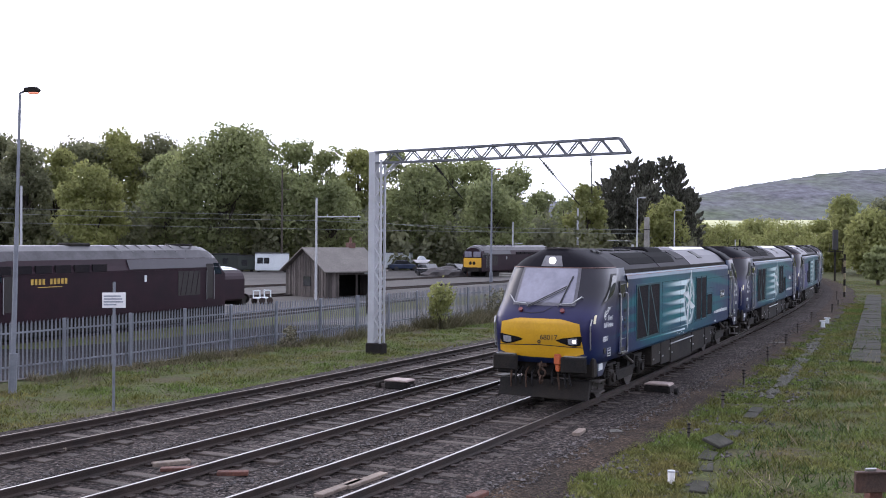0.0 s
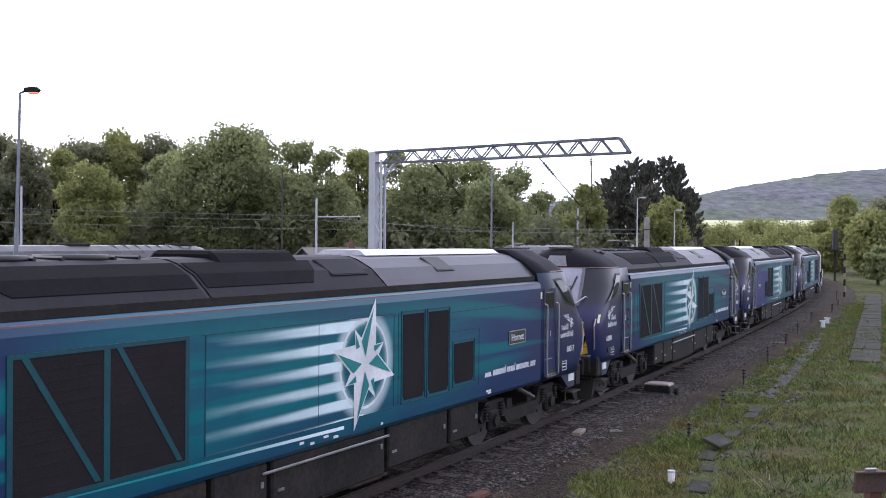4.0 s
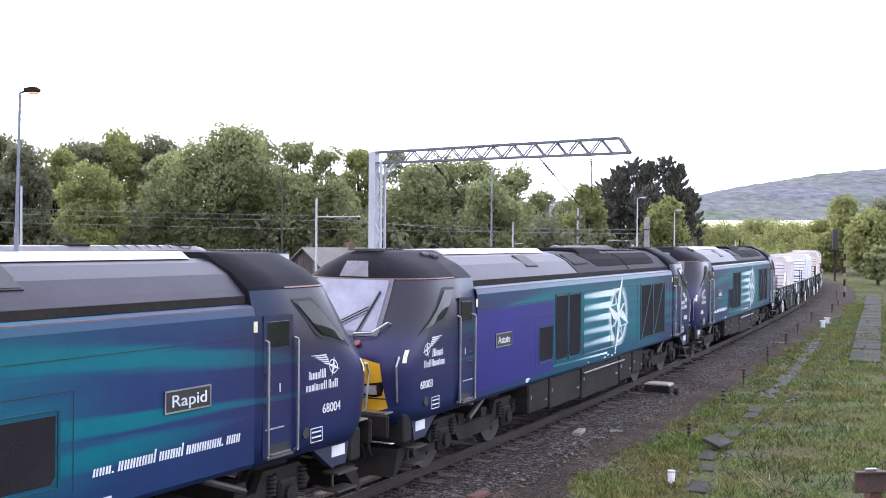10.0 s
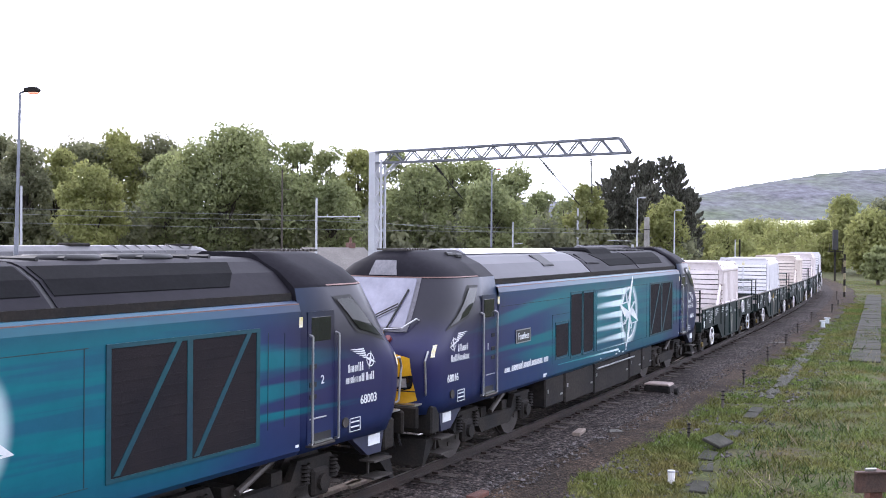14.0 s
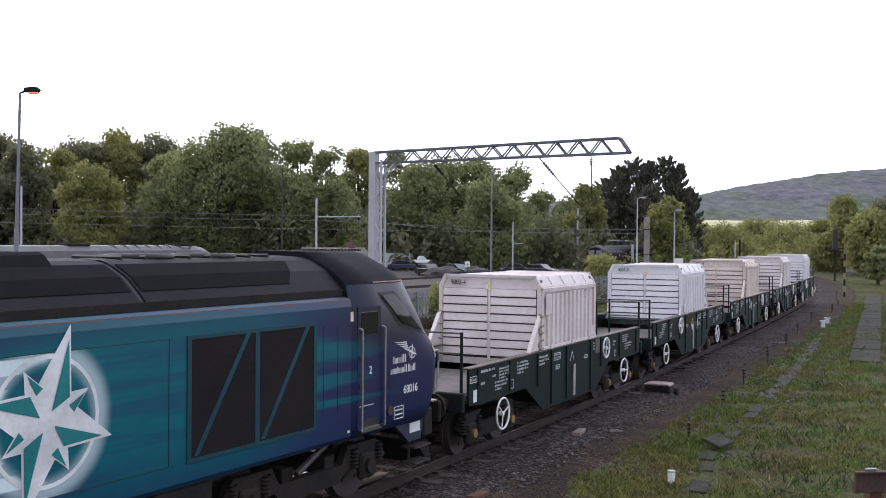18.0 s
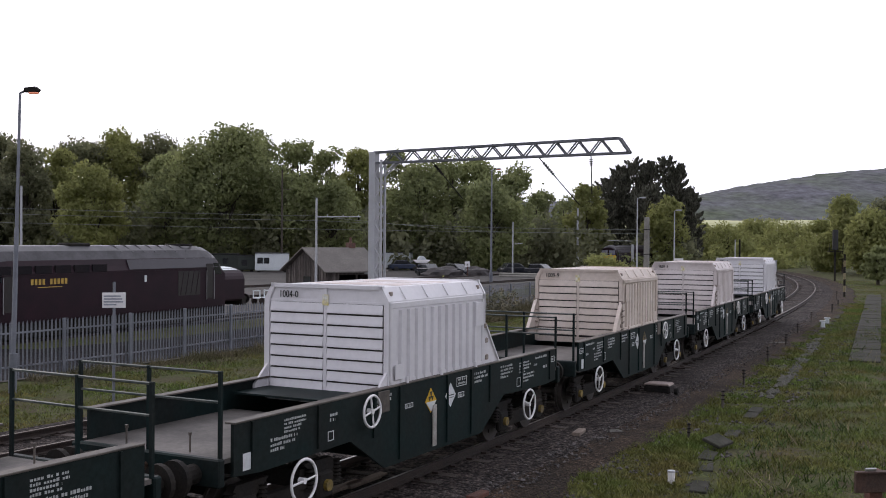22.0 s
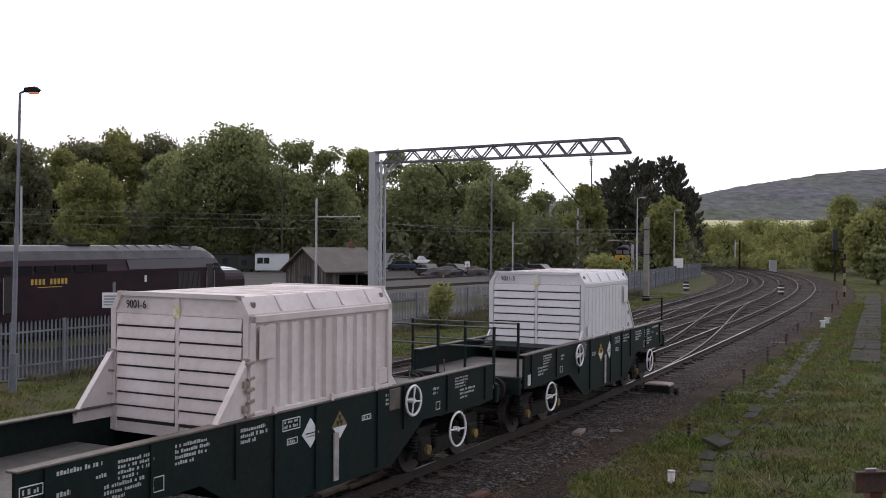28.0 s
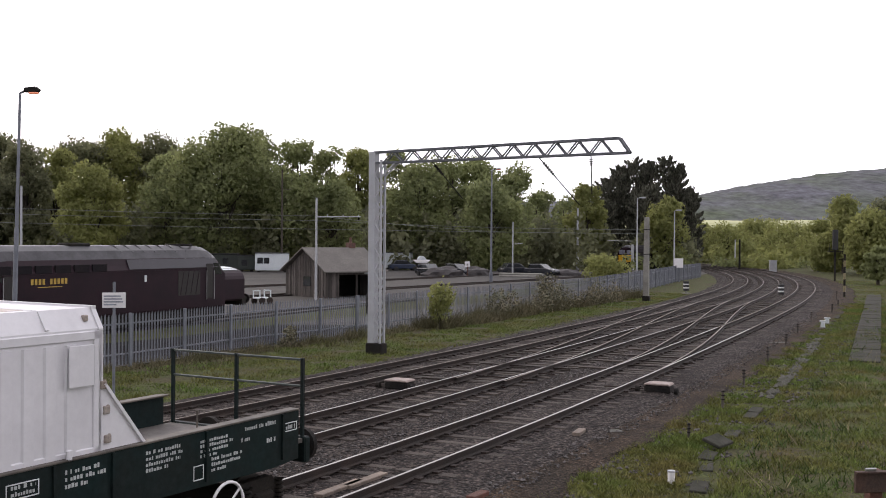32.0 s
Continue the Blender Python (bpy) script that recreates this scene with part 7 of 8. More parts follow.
def shunt_signal(x, y, label):
    root = thing("shunting_signal", None, None, label, "signal", "", "shunting signals", at=pose(x, y, -0.3, 0, 0, 10))
    for k, (z0, z1) in enumerate(((0.25, 0.44), (0.445, 0.55), (0.555, 0.74), (0.745, 0.84), (0.845, 1.05))):
        bm = bmesh.new()
        box(bm, -0.21, 0.21, -0.12, 0.12, z0, z1, 0.01)
        part("band", bm, M_WHITE if k % 2 else M_SIGN_BLACK, root)
    bm = bmesh.new()
    rod(bm, (0, 0, 0), (0, 0, 0.4), 0.08, 8)
    box(bm, -0.3, 0.3, -0.25, 0.25, -0.05, 0.08, 0.01)
    part("stand", bm, M_CONCRETE, root)


shunt_signal(20.3, 88, "black and white banded ground signal by the fence")
shunt_signal(26.6, 82.9, "black and white banded ground signal between the lines")


def cabinet(x, y, w, h, material, label, base=-0.35, turn=0):
    root = thing("relay_cabinet", None, None, label, "cabinet", at=pose(x, y, base, 0, 0, turn))
    bm = bmesh.new()
    box(bm, -w / 2, w / 2, -w * 0.3, w * 0.3, 0.1, h, 0.03)
    part("case", bm, material, root)
    bm = bmesh.new()
    box(bm, -w / 2 - 0.06, w / 2 + 0.06, -w * 0.36, w * 0.36, h, h + 0.06, 0.015)
    part("cap", bm, material, root)
    bm = bmesh.new()
    box(bm, -w / 2 - 0.04, w / 2 + 0.04, -w * 0.34, w * 0.34, 0, 0.12)
    part("plinth", bm, M_CONCRETE, root)


cabinet(48.2, 154, 1.0, 1.75, M_MAST, "tall grey relay cabinet by the bend")
cabinet(60.5, 167, 1.1, 1.3, M_CARAVAN, "pale relay cabinet by the far bushes")
cabinet(19.2, 53.2, 0.2, 0.40, M_CARAVAN, "small white junction box beside the cable route")
cabinet(20.4, 55.9, 0.2, 0.36, M_CARAVAN, "small white junction box in the grass")
bm = bmesh.new()
box(bm, -0.5, 0.5, -0.03, 0.03, 1.55, 2.55, 0.01)
b = thing("white_board", bm, M_WHITE, "plain white board fixed above the palisade fence", "sign", at=pose(25.4, 113.6, -0.3, 0, 0, 10))
bm = bmesh.new()
rod(bm, (0, 0.05, 0), (0, 0.05, 2.4), 0.05, 6)
part("post", bm, M_GALV, b)
# colour light signal
sg = thing("signal_post", None, None, "banded signal post at the edge of the ballast", "signal", at=pose(32.0, 84, -0.35))
for k in range(7):
    bm = bmesh.new()
    rod(bm, (0, 0, 0.5 * k), (0, 0, 0.5 * k + 0.5), 0.09, 8)
    part("band", bm, M_STRAW if k % 2 else M_DARK, sg)
sg = thing("colour_light_signal", None, None, "dark colour-light signal head on a tall post", "signal", at=pose(44.6, 120, -0.35))
bm = bmesh.new()
rod(bm, (0, 0, 0), (0, 0, 4.0), 0.11, 8)
part("post", bm, M_UNDER, sg)
bm = bmesh.new()
box(bm, -0.3, 0.3, -0.2, 0.1, 3.6, 5.9, 0.05)
part("head", bm, M_SIGN_BLACK, sg)
bm = bmesh.new()
box(bm, -0.8, 0.8, -0.4, 0.3, 3.4, 3.5)
for sx in (-0.78, 0.78):
    box(bm, sx - 0.03, sx + 0.03, -0.38, -0.32, 3.4, 4.3)
part("platform", bm, M_DARK, sg)

# cable trough, slab path and marker posts on the near verge
trough = thing("cable_trough", None, None, "broken concrete cable trough sunk in the grass", "cable trough", "structure")
TROUGH = [(4.45, 18.2), (5.4, 21.3), (6.9, 24.4), (9.6, 30.5), (11.5, 34.6), (15.6, 44.3), (19.4, 53.3), (25, 66)]
tl = [0]
for a, c in zip(TROUGH, TROUGH[1:]):
    tl.append(tl[-1] + math.dist(a, c))
lid = bmesh.new()
box(lid, -0.42, 0.42, -0.15, 0.15, -0.035, 0.02, 0.012)
lid = finish(lid, "trough_lid", M_SLAB)
rt = random.Random(3)
u = 0.3
while u < tl[-1] - 1:
    p = Vector((float(np.interp(u, tl, [q[0] for q in TROUGH])), float(np.interp(u, tl, [q[1] for q in TROUGH])), 0))
    q = Vector((float(np.interp(u + 0.5, tl, [q[0] for q in TROUGH])), float(np.interp(u + 0.5, tl, [q[1] for q in TROUGH])), 0))
    d = q - p
    if rt.random() < (0.45 if u < 9 else 0.7 if 14 < u < 30 else 0.4):
        ob = new("trough_lid", lid)
        ob.parent = trough
        ob.matrix_basis = Matrix.Translation((p.x, p.y, -0.30 + rt.uniform(0, 0.03))) @ Matrix.Rotation(math.atan2(d.y, d.x) + rt.uniform(-0.08, 0.08), 4, "Z") @ Matrix.Rotation(rt.uniform(-0.08, 0.08), 4, "X")
    u += 0.92
tilt = bmesh.new()
box(tilt, -0.36, 0.36, -0.2, 0.2, -0.035, 0.035, 0.015)
ob = part("tilted_lid", tilt, M_SLAB, trough)
ob.matrix_basis = Matrix.Translation((5.75, 21.9, -0.12)) @ Matrix.Rotation(0.9, 4, "Z") @ Matrix.Rotation(0.35, 4, "X")
rk = np.random.RandomState(8)
pp = np.array([(float(np.interp(u, tl, [q[0] for q in TROUGH])) + rk.normal() * 0.11, float(np.interp(u, tl, [q[1] for q in TROUGH])) + rk.normal() * 0.11, -0.285) for u in 12 + 20 * rk.rand(260)])
shards("pale_rubble", pp, 0.04 + 0.06 * rk.rand(260), M_CONC_PIECE, "grey rubble along the cable trough", "rubble")
path = thing("slab_path", None, None, "concrete slab path along the verge", "path", "structure")
slab = bmesh.new()
box(slab, -0.55, 0.55, -0.75, 0.75, -0.12, 0.0, 0.02)
slab = finish(slab, "slab", M_SLAB)
for k in range(34):
    f = k / 34
    x, y = 15.6 + 20.8 * f, 38.9 + 50 * f
    ob = new("slab", slab)
    ob.parent = path
    ob.matrix_basis = Matrix.Translation((x, y, -0.245 + rt.uniform(-0.012, 0.012))) @ Matrix.Rotation(-0.394 + rt.uniform(-0.02, 0.02), 4, "Z")


def stake(x, y, h):
    root = thing("marker_stake", None, None, "short dark notched cable marker stake", "stake", "", "marker stakes", at=pose(x, y, -0.34, rt.uniform(-4, 4), rt.uniform(-4, 4), rt.uniform(0, 90)))
    bm = bmesh.new()
    box(bm, -0.025, 0.025, -0.025, 0.025, 0, h)
    part("post", bm, M_WOOD_OLD, root)
    bm = bmesh.new()
    for z in (0.55, 0.75, 0.95):
        box(bm, -0.05, 0.05, -0.035, 0.035, h * z - 0.03, h * z)
    part("cable_hook", bm, M_DARK, root)


for x, y, h in ((5.37, 22.9, 0.42), (7.3, 27.4, 0.52), (9.2, 32.1, 0.50), (11.7, 37.9, 0.62), (14.4, 44.2, 0.55), (16.8, 49.8, 0.55), (20.2, 57.7, 0.6), (24, 65, 0.6), (29.5, 79, 0.8), (27, 72, 0.5)):
    stake(x, y, h)
wp = thing("white_marker_post", None, None, "short white plastic marker post in the verge", "marker post", at=pose(4.1, 18.75, -0.33))
bm = bmesh.new()
rod(bm, (0, 0, 0), (0, 0, 0.24), 0.065, 10)
part("tube", bm, M_WHITE, wp)
bm = bmesh.new()
rod(bm, (0, 0, 0.24), (0, 0, 0.27), 0.07, 10)
part("cap", bm, M_MAST, wp)
for x, y, w, L in ((17.0, 53.1, 0.5, 1.6), (14.3, 45.0, 0.3, 0.9), (3.7, 23.6, 0.3, 0.7)):
    bm = bmesh.new()
    box(bm, -L / 2, L / 2, -w / 2, w / 2, 0, 0.06, 0.015)
    thing("flat_board", bm, M_CONC_PIECE, "flat grey board lying on the cinders", "board", at=pose(x, y, -0.29, 0, 0, 15))
# timbers lying in the track
for x, y, L, tn, mt in ((-4.6, 19.0, 0.9, 10, M_RUST_RED), (-3.7, 18.7, 0.55, 5, M_RUST_RED), (-5.0, 19.5, 0.7, 30, M_WOOD_PALE), (-1.7, 17.6, 1.25, 62, M_WOOD_PALE), (-1.3, 18.2, 1.2, 62, M_WOOD_PALE), (0.6, 17.2, 0.5, 60, M_RUST_RED), (-7.6, 20.6, 0.5, 20, M_WOOD_PALE), (3.0, 23.0, 0.6, 70, M_WOOD_PALE)):
    bm = bmesh.new()
    box(bm, -L / 2, L / 2, -0.09, 0.09, 0, 0.08, 0.012)
    thing("loose_timber", bm, mt, "short weathered timber lying between the rails", "timber", "", "loose timbers", at=pose(x, y, -0.2, 0, 0, tn))
# rusty frame at the near edge of the verge
rf = thing("rusty_frame", None, None, "rusty red-brown steel post and cross rail", "frame", at=pose(5.75, 14.0, -0.35, 0, 0, 8))
bm = bmesh.new()
box(bm, -0.09, 0.09, -0.08, 0.08, 0, 1.36, 0.012)
part("post", bm, M_RUST_RED, rf)
bm = bmesh.new()
box(bm, -0.33, 1.6, -0.14, -0.09, 1.08, 1.34, 0.008)
box(bm, -0.33, 1.6, -0.19, -0.09, 1.34, 1.365, 0.004)
part("cross_rail", bm, M_RUST_DARK, rf)
bm = bmesh.new()
rod(bm, (-0.2, -0.14, 1.39), (-0.05, -0.14, 1.39), 0.02, 6)
part("bolt", bm, M_STEEL, rf)


# ---- yard locomotives ----
def yard_diesel(label, noses, front_yellow):
    """A maroon diesel; its body runs back from the origin, its front end faces +x."""
    root = new("yard_locomotive")
    tagged(root, label, "locomotive")
    sec = [(1.28, 0.78), (1.32, 0.86), (1.32, 2.75), (1.22, 2.95), (1.10, 3.25), (0.8, 3.62), (0.4, 3.82), (0, 3.86)]
    secm = sec + [(-y, z) for y, z in sec[-2::-1]]
    x0, x1 = (-16.9, -1.9) if noses else (-18.6, -0.1)
    bm = bmesh.new()
    shape = ((0.0, 0.34), (0.35, 0.80), (0.75, 0.95), (1.4, 1.0)) if noses else ((0.0, 0.80), (0.25, 0.92), (0.8, 1.0))
    stations = [(x0 + d, k) for d, k in shape] + [(x1 - d, k) for d, k in shape[::-1]]
    rings = [[bm.verts.new((x, y, z if z < 2.3 else 2.3 + (z - 2.3) * k)) for y, z in secm] for x, k in stations]
    for p, q in zip(rings, rings[1:]):
        for i in range(len(secm) - 1):
            bm.faces.new([p[i], q[i], q[i + 1], p[i + 1]])
        bm.faces.new([p[-1], q[-1], q[0], p[0]])
    bm.faces.new(rings[0])
    bm.faces.new(rings[-1][::-1])
    bmesh.ops.recalc_face_normals(bm, faces=bm.faces[:])
    for f in bm.faces:
        c = f.calc_center_median()
        f.material_index = 1 if c.z > 3.1 and abs(f.normal.x) < 0.6 else 0
    part("body", bm, [M_MAROON, M_ROOF_GREY], root, "maroon body with a sooty grey roof")
    ends = ((x1, 1), (x0, -1))
    for xe, e in ends:
        if noses:
            bm = bmesh.new()
            nose = [(1.25, 1.0), (1.25, 2.2), (1.05, 2.5), (0.6, 2.68), (0, 2.72), (-0.6, 2.68), (-1.05, 2.5), (-1.25, 2.2), (-1.25, 1.0)]
            prism(bm, nose, "x", min(xe, xe + e * 1.85), max(xe, xe + e * 1.85), bevel=0.09)
            n = part("nose", bm, M_MAROON, root, "rounded maroon bonnet")
            bm = bmesh.new()
            prism(bm, [(0.9, 2.58), (0.5, 2.70), (0, 2.74), (-0.5, 2.70), (-0.9, 2.58)], "x", min(xe + e * 0.3, xe + e * 1.6), max(xe + e * 0.3, xe + e * 1.6))
            part("nose_top", bm, M_CARAVAN, n, "pale bonnet top")
        else:
            bm = bmesh.new()
            box(bm, xe - 0.02, xe + 0.05 if e > 0 else xe + 0.02, -1.2, 1.2, 1.25, 2.35, 0.03) if e > 0 else box(bm, xe - 0.05, xe + 0.02, -1.2, 1.2, 1.25, 2.35, 0.03)
            part("warning_panel", bm, M_YELLOW, root, "yellow warning panel")
            for s in (-0.6, 0.6):
                bm = bmesh.new()
                box(bm, xe - 0.03, xe + 0.03, s - 0.48, s + 0.48, 2.45, 3.1, 0.02)
                part("windscreen", bm, M_SCREEN, root)
            for s in (-0.25, 0.25):
                bm = bmesh.new()
                rod(bm, (xe, s, 1.75), (xe + e * 0.09, s, 1.75), 0.2, 10)
                part("jumper_socket", bm, M_DARK, root)
        bm = bmesh.new()
        xb = xe + e * (1.85 if noses else 0.0)
        box(bm, min(xb - e * 0.3, xb + e * 0.05), max(xb - e * 0.3, xb + e * 0.05), -1.25, 1.25, 0.75, 1.15, 0.02)
        bb = part("buffer_beam", bm, M_DARK, root)
        for s in (-0.87, 0.87):
            bm = bmesh.new()
            rod(bm, (xb, s, 1.05), (xb + e * 0.5, s, 1.05), 0.14, 10)
            rod(bm, (xb + e * 0.5, s, 1.05), (xb + e * 0.56, s, 1.05), 0.25, 14)
            part("buffer", bm, M_DARK, bb)
    for s in (1, -1):
        y = s * 1.325
        for xe, e in ends:
            a = xe - e * 0.05
            bm = bmesh.new()
            prism(bm, [(a - e * 0.22, 2.42), (a - e * 0.85, 2.42), (a - e * 0.85, 2.98), (a - e * 0.5, 2.98)] if noses else [(a, 2.42), (a - e * 0.8, 2.42), (a - e * 0.8, 2.9), (a - e * 0.2, 2.9)], "y", min(y - s * 0.1, y + s * 0.006), max(y - s * 0.1, y + s * 0.006))
            part("cab_window", bm, M_GLASS_DARK, root)
            bm = bmesh.new()
            box(bm, min(a - e * 0.95, a - e * 1.45), max(a - e * 0.95, a - e * 1.45), y - 0.01, y + 0.01, 1.25, 2.95)
            d = part("cab_door", bm, M_SLOT, root, "open dark cab doorway" if noses else "")
            for k in (0.9, 1.5):
                bm = bmesh.new()
                rod(bm, (a - e * k, y + s * 0.05, 1.2), (a - e * k, y + s * 0.05, 2.6), 0.02, 6)
                part("handrail", bm, M_STEEL, d)
        bm = bmesh.new()
        gx = x1 - 2.0
        box(bm, gx - 1.65, gx, y - 0.012, y + 0.012, 1.46, 2.62)
        g = part("radiator_grille", bm, M_SLOT, root, "dark side grille")
        for k in range(4):
            bm = bmesh.new()
            beam(bm, (gx - 0.1 - 0.38 * k, y + s * 0.016, 2.6), (gx - 0.35 - 0.38 * k, y + s * 0.016, 1.5), 0.02, 0.03)
            part("grille_bar", bm, M_MAROON, g)
        for k in range(6):
            bm = bmesh.new()
            xx = x1 - 8.4 - 1.05 * k
            box(bm, xx - 0.85, xx, y - s * 0.03 - 0.05, y - s * 0.03 + 0.05, 2.72, 3.05, 0.01)
            part("cantrail_grille", bm, M_GRILLE, root)
        bm = bmesh.new()
        box(bm, x0 + 0.3, x1 - 2.0, min(y, y + s * 0.02), max(y, y + s * 0.02), 2.66, 2.70)
        part("gutter", bm, M_MAROON, root)
        bm = bmesh.new()
        sec_r = [(s * 1.3, 2.8), (s * 1.34, 2.78), (s * 1.16, 3.22), (s * 1.10, 3.22)]
        prism(bm, sec_r, "x", x1 - 7.0, x1 - 0.6)
        part("roof_side_panel", bm, M_ROOF_PURPLE, root, "purple-grey roof side panel")
        bm = bmesh.new()
        box(bm, x1 - 6.0, x1 - 5.85, y - 0.008, y + 0.008, 2.2, 2.5)
        part("data_plate", bm, M_CARAVAN, root)
        for px in (-4.2, -14.6):
            bm = bmesh.new()
            for ax in (-1.85, 0, 1.85):
                rod(bm, (px + ax, s * 0.72, 0.5), (px + ax, s * 0.86, 0.5), 0.5, 18)
            box(bm, px - 2.6, px + 2.6, min(s * 0.9, s * 1.12), max(s * 0.9, s * 1.12), 0.16, 0.8, 0.05)
            part("bogie", bm, M_DARK, root)
    for k in range(7):
        bm = bmesh.new()
        xx = x1 - 2.5 - 0.75 * k
        prism(bm, [(0.9, 3.55), (0.42, 3.85), (-0.42, 3.85), (-0.9, 3.55)], "x", xx - 0.04, xx + 0.04)
        part("roof_rib", bm, M_ROOF_GREY, root)
    bm = bmesh.new()
    ring(bm, (x1 - 2.0, 0.0, 3.86), 0.6, 0.06, "z", 20, 6)
    part("fan_ring", bm, M_DARK, root)
    bm = bmesh.new()
    box(bm, x1 - 9.6, x1 - 8.4, -0.4, 0.4, 3.80, 3.95, 0.04)
    part("exhaust_port", bm, M_DARK, root)
    bm = bmesh.new()
    box(bm, -11.9, -6.9, -1.15, 1.15, 0.18, 1.0, 0.05)
    part("fuel_tank", bm, M_DARK, root)
    return root


M_ROOF_PURPLE = mat("purple_grey_panel", (0.019, 0.015, 0.023), 0.45, scale=1, grain=12, bump=0.05)
wc = yard_diesel("long maroon diesel locomotive standing in the yard", True, False)
wc.matrix_world = pose(-11.4, 55.6, -0.2, 0, 0, 90 - 25)
bm = bmesh.new()
for k, ch in enumerate("aaaa aaaaa"):
    if ch != " ":
        box(bm, -14.55 + 0.2 * k, -14.55 + 0.2 * k + 0.13, -1.336, -1.328, 2.28, 2.51)
box(bm, -14.2, -12.9, -1.334, -1.328, 2.16, 2.19)
part("gold_lettering", bm, M_GOLD, wc, "gold lettering bars")
mover = yard_diesel("maroon diesel locomotive with a yellow front moving through the yard", False, True)
YARD_MOVER.append(mover)
for ax in (0,):
    mover.matrix_world = pose(3.4, 123, -0.4)

# ---- trees, hedges and the far hill ----
def leaf_cloud(lobes, count, size, seed, squash=1.0):
    """Leaf sprays on the outside of several lobes (x, y, z, rx, ry, rz): numpy arrays of corners."""
    r = np.random.RandomState(seed)
    lob = np.array(lobes)
    wgt = (lob[:, 3] * lob[:, 5])
    pick = r.choice(len(lob), count, p=wgt / wgt.sum())
    L = lob[pick]
    d = r.normal(size=(count, 3))
    d /= np.linalg.norm(d, axis=1)[:, None]
    rad = 0.5 + 0.62 * r.rand(count) ** 0.8
    rad *= 1 + 0.22 * np.sin(d[:, 0] * 5 + L[:, 0]) * np.sin(d[:, 2] * 6 + L[:, 2])
    c = L[:, :3] + d * rad[:, None] * L[:, 3:6]
    u = r.normal(size=(count, 3))
    u /= np.linalg.norm(u, axis=1)[:, None]
    w = np.cross(u, d + 0.6 * r.normal(size=(count, 3)))
    w /= np.linalg.norm(w, axis=1)[:, None] + 1e-9
    sz = size * (0.5 + r.rand(count))[:, None]
    quad = np.stack([c - u * sz - w * sz * 0.3, c + w * sz * 0.6, c + u * sz + w * sz * 0.2, c - w * sz * 0.7], 1)
    return quad


def leaf_mesh(name, quad, material):
    n = len(quad)
    me = bpy.data.meshes.new(name)
    me.from_pydata(quad.reshape(-1, 3).tolist(), [], np.arange(4 * n).reshape(n, 4).tolist())
    me.materials.append(material)
    return me


def limb_mesh(bm, h, rad, lobes, seed):
    r = random.Random(seed)
    rod(bm, (0, 0, -0.5), (0, 0, h * 0.45), rad, 8, rad * 0.6)
    rod(bm, (0, 0, h * 0.45), (r.uniform(-0.4, 0.4), 0, h * 0.8), rad * 0.6, 6, rad * 0.2)
    for lb in lobes:
        rod(bm, (0, 0, h * r.uniform(0.2, 0.5)), (lb[0] * 0.8, lb[1] * 0.8, lb[2]), rad * 0.35, 5, rad * 0.08)
        rod(bm, (lb[0] * 0.7, lb[1] * 0.7, lb[2]), (lb[0] * 1.5, lb[1] * 1.5, lb[2] + lb[5] * 0.8), rad * 0.12, 4, rad * 0.04)


def tree(x, y, top, half, sort, seed, base=-0.4):
    """A broad-leaved tree: trunk and limbs, and a crown of leaf sprays with gaps."""
    r = random.Random(seed)
    h = top - base
    lobes = []
    n = 30 if sort != "s" else 22
    mid, up = h * 0.52, h * 0.46
    for k in range(n):
        a, c = r.uniform(0, 6.28), r.uniform(-0.95, 0.98)
        w = math.sqrt(1 - c * c)
        q = r.uniform(0.5, 0.78)
        s = half * r.uniform(0.34, 0.5) * (0.7 if sort == "s" else 1)
        egg = 1.08 if c < 0.2 else 1.08 - 0.25 * (c - 0.2)
        lobes.append((half * egg * w * q * math.cos(a), half * egg * w * q * math.sin(a), mid + up * c * (0.9 if c < 0 else 0.84), s, s, s * r.uniform(0.75, 1.0)))
    material, label = {"g": (M_LEAF, "full green broad-leaved tree in spring leaf"), "y": (M_LEAF_YELLOW, "yellow-green tree with young leaves"), "d": (M_LEAF_DARK, "dark green broad-leaved tree in the tree belt"), "s": (M_LEAF, "thinly leaved tree with sky showing through")}[sort]
    root = thing("tree", None, None, label, "tree", at=pose(x, y, base))
    bm = bmesh.new()
    limb_mesh(bm, h, 0.14 + 0.018 * h, lobes, seed)
    part("trunk", bm, M_BARK, root)
    count = int((15500 if sort != "s" else 5600) * min(1.5, max(0.35, half * h / 90)))
    ob = new("crown", leaf_mesh("crown", leaf_cloud(lobes, count, 0.24, seed), material))
    ob.parent = root
    return root


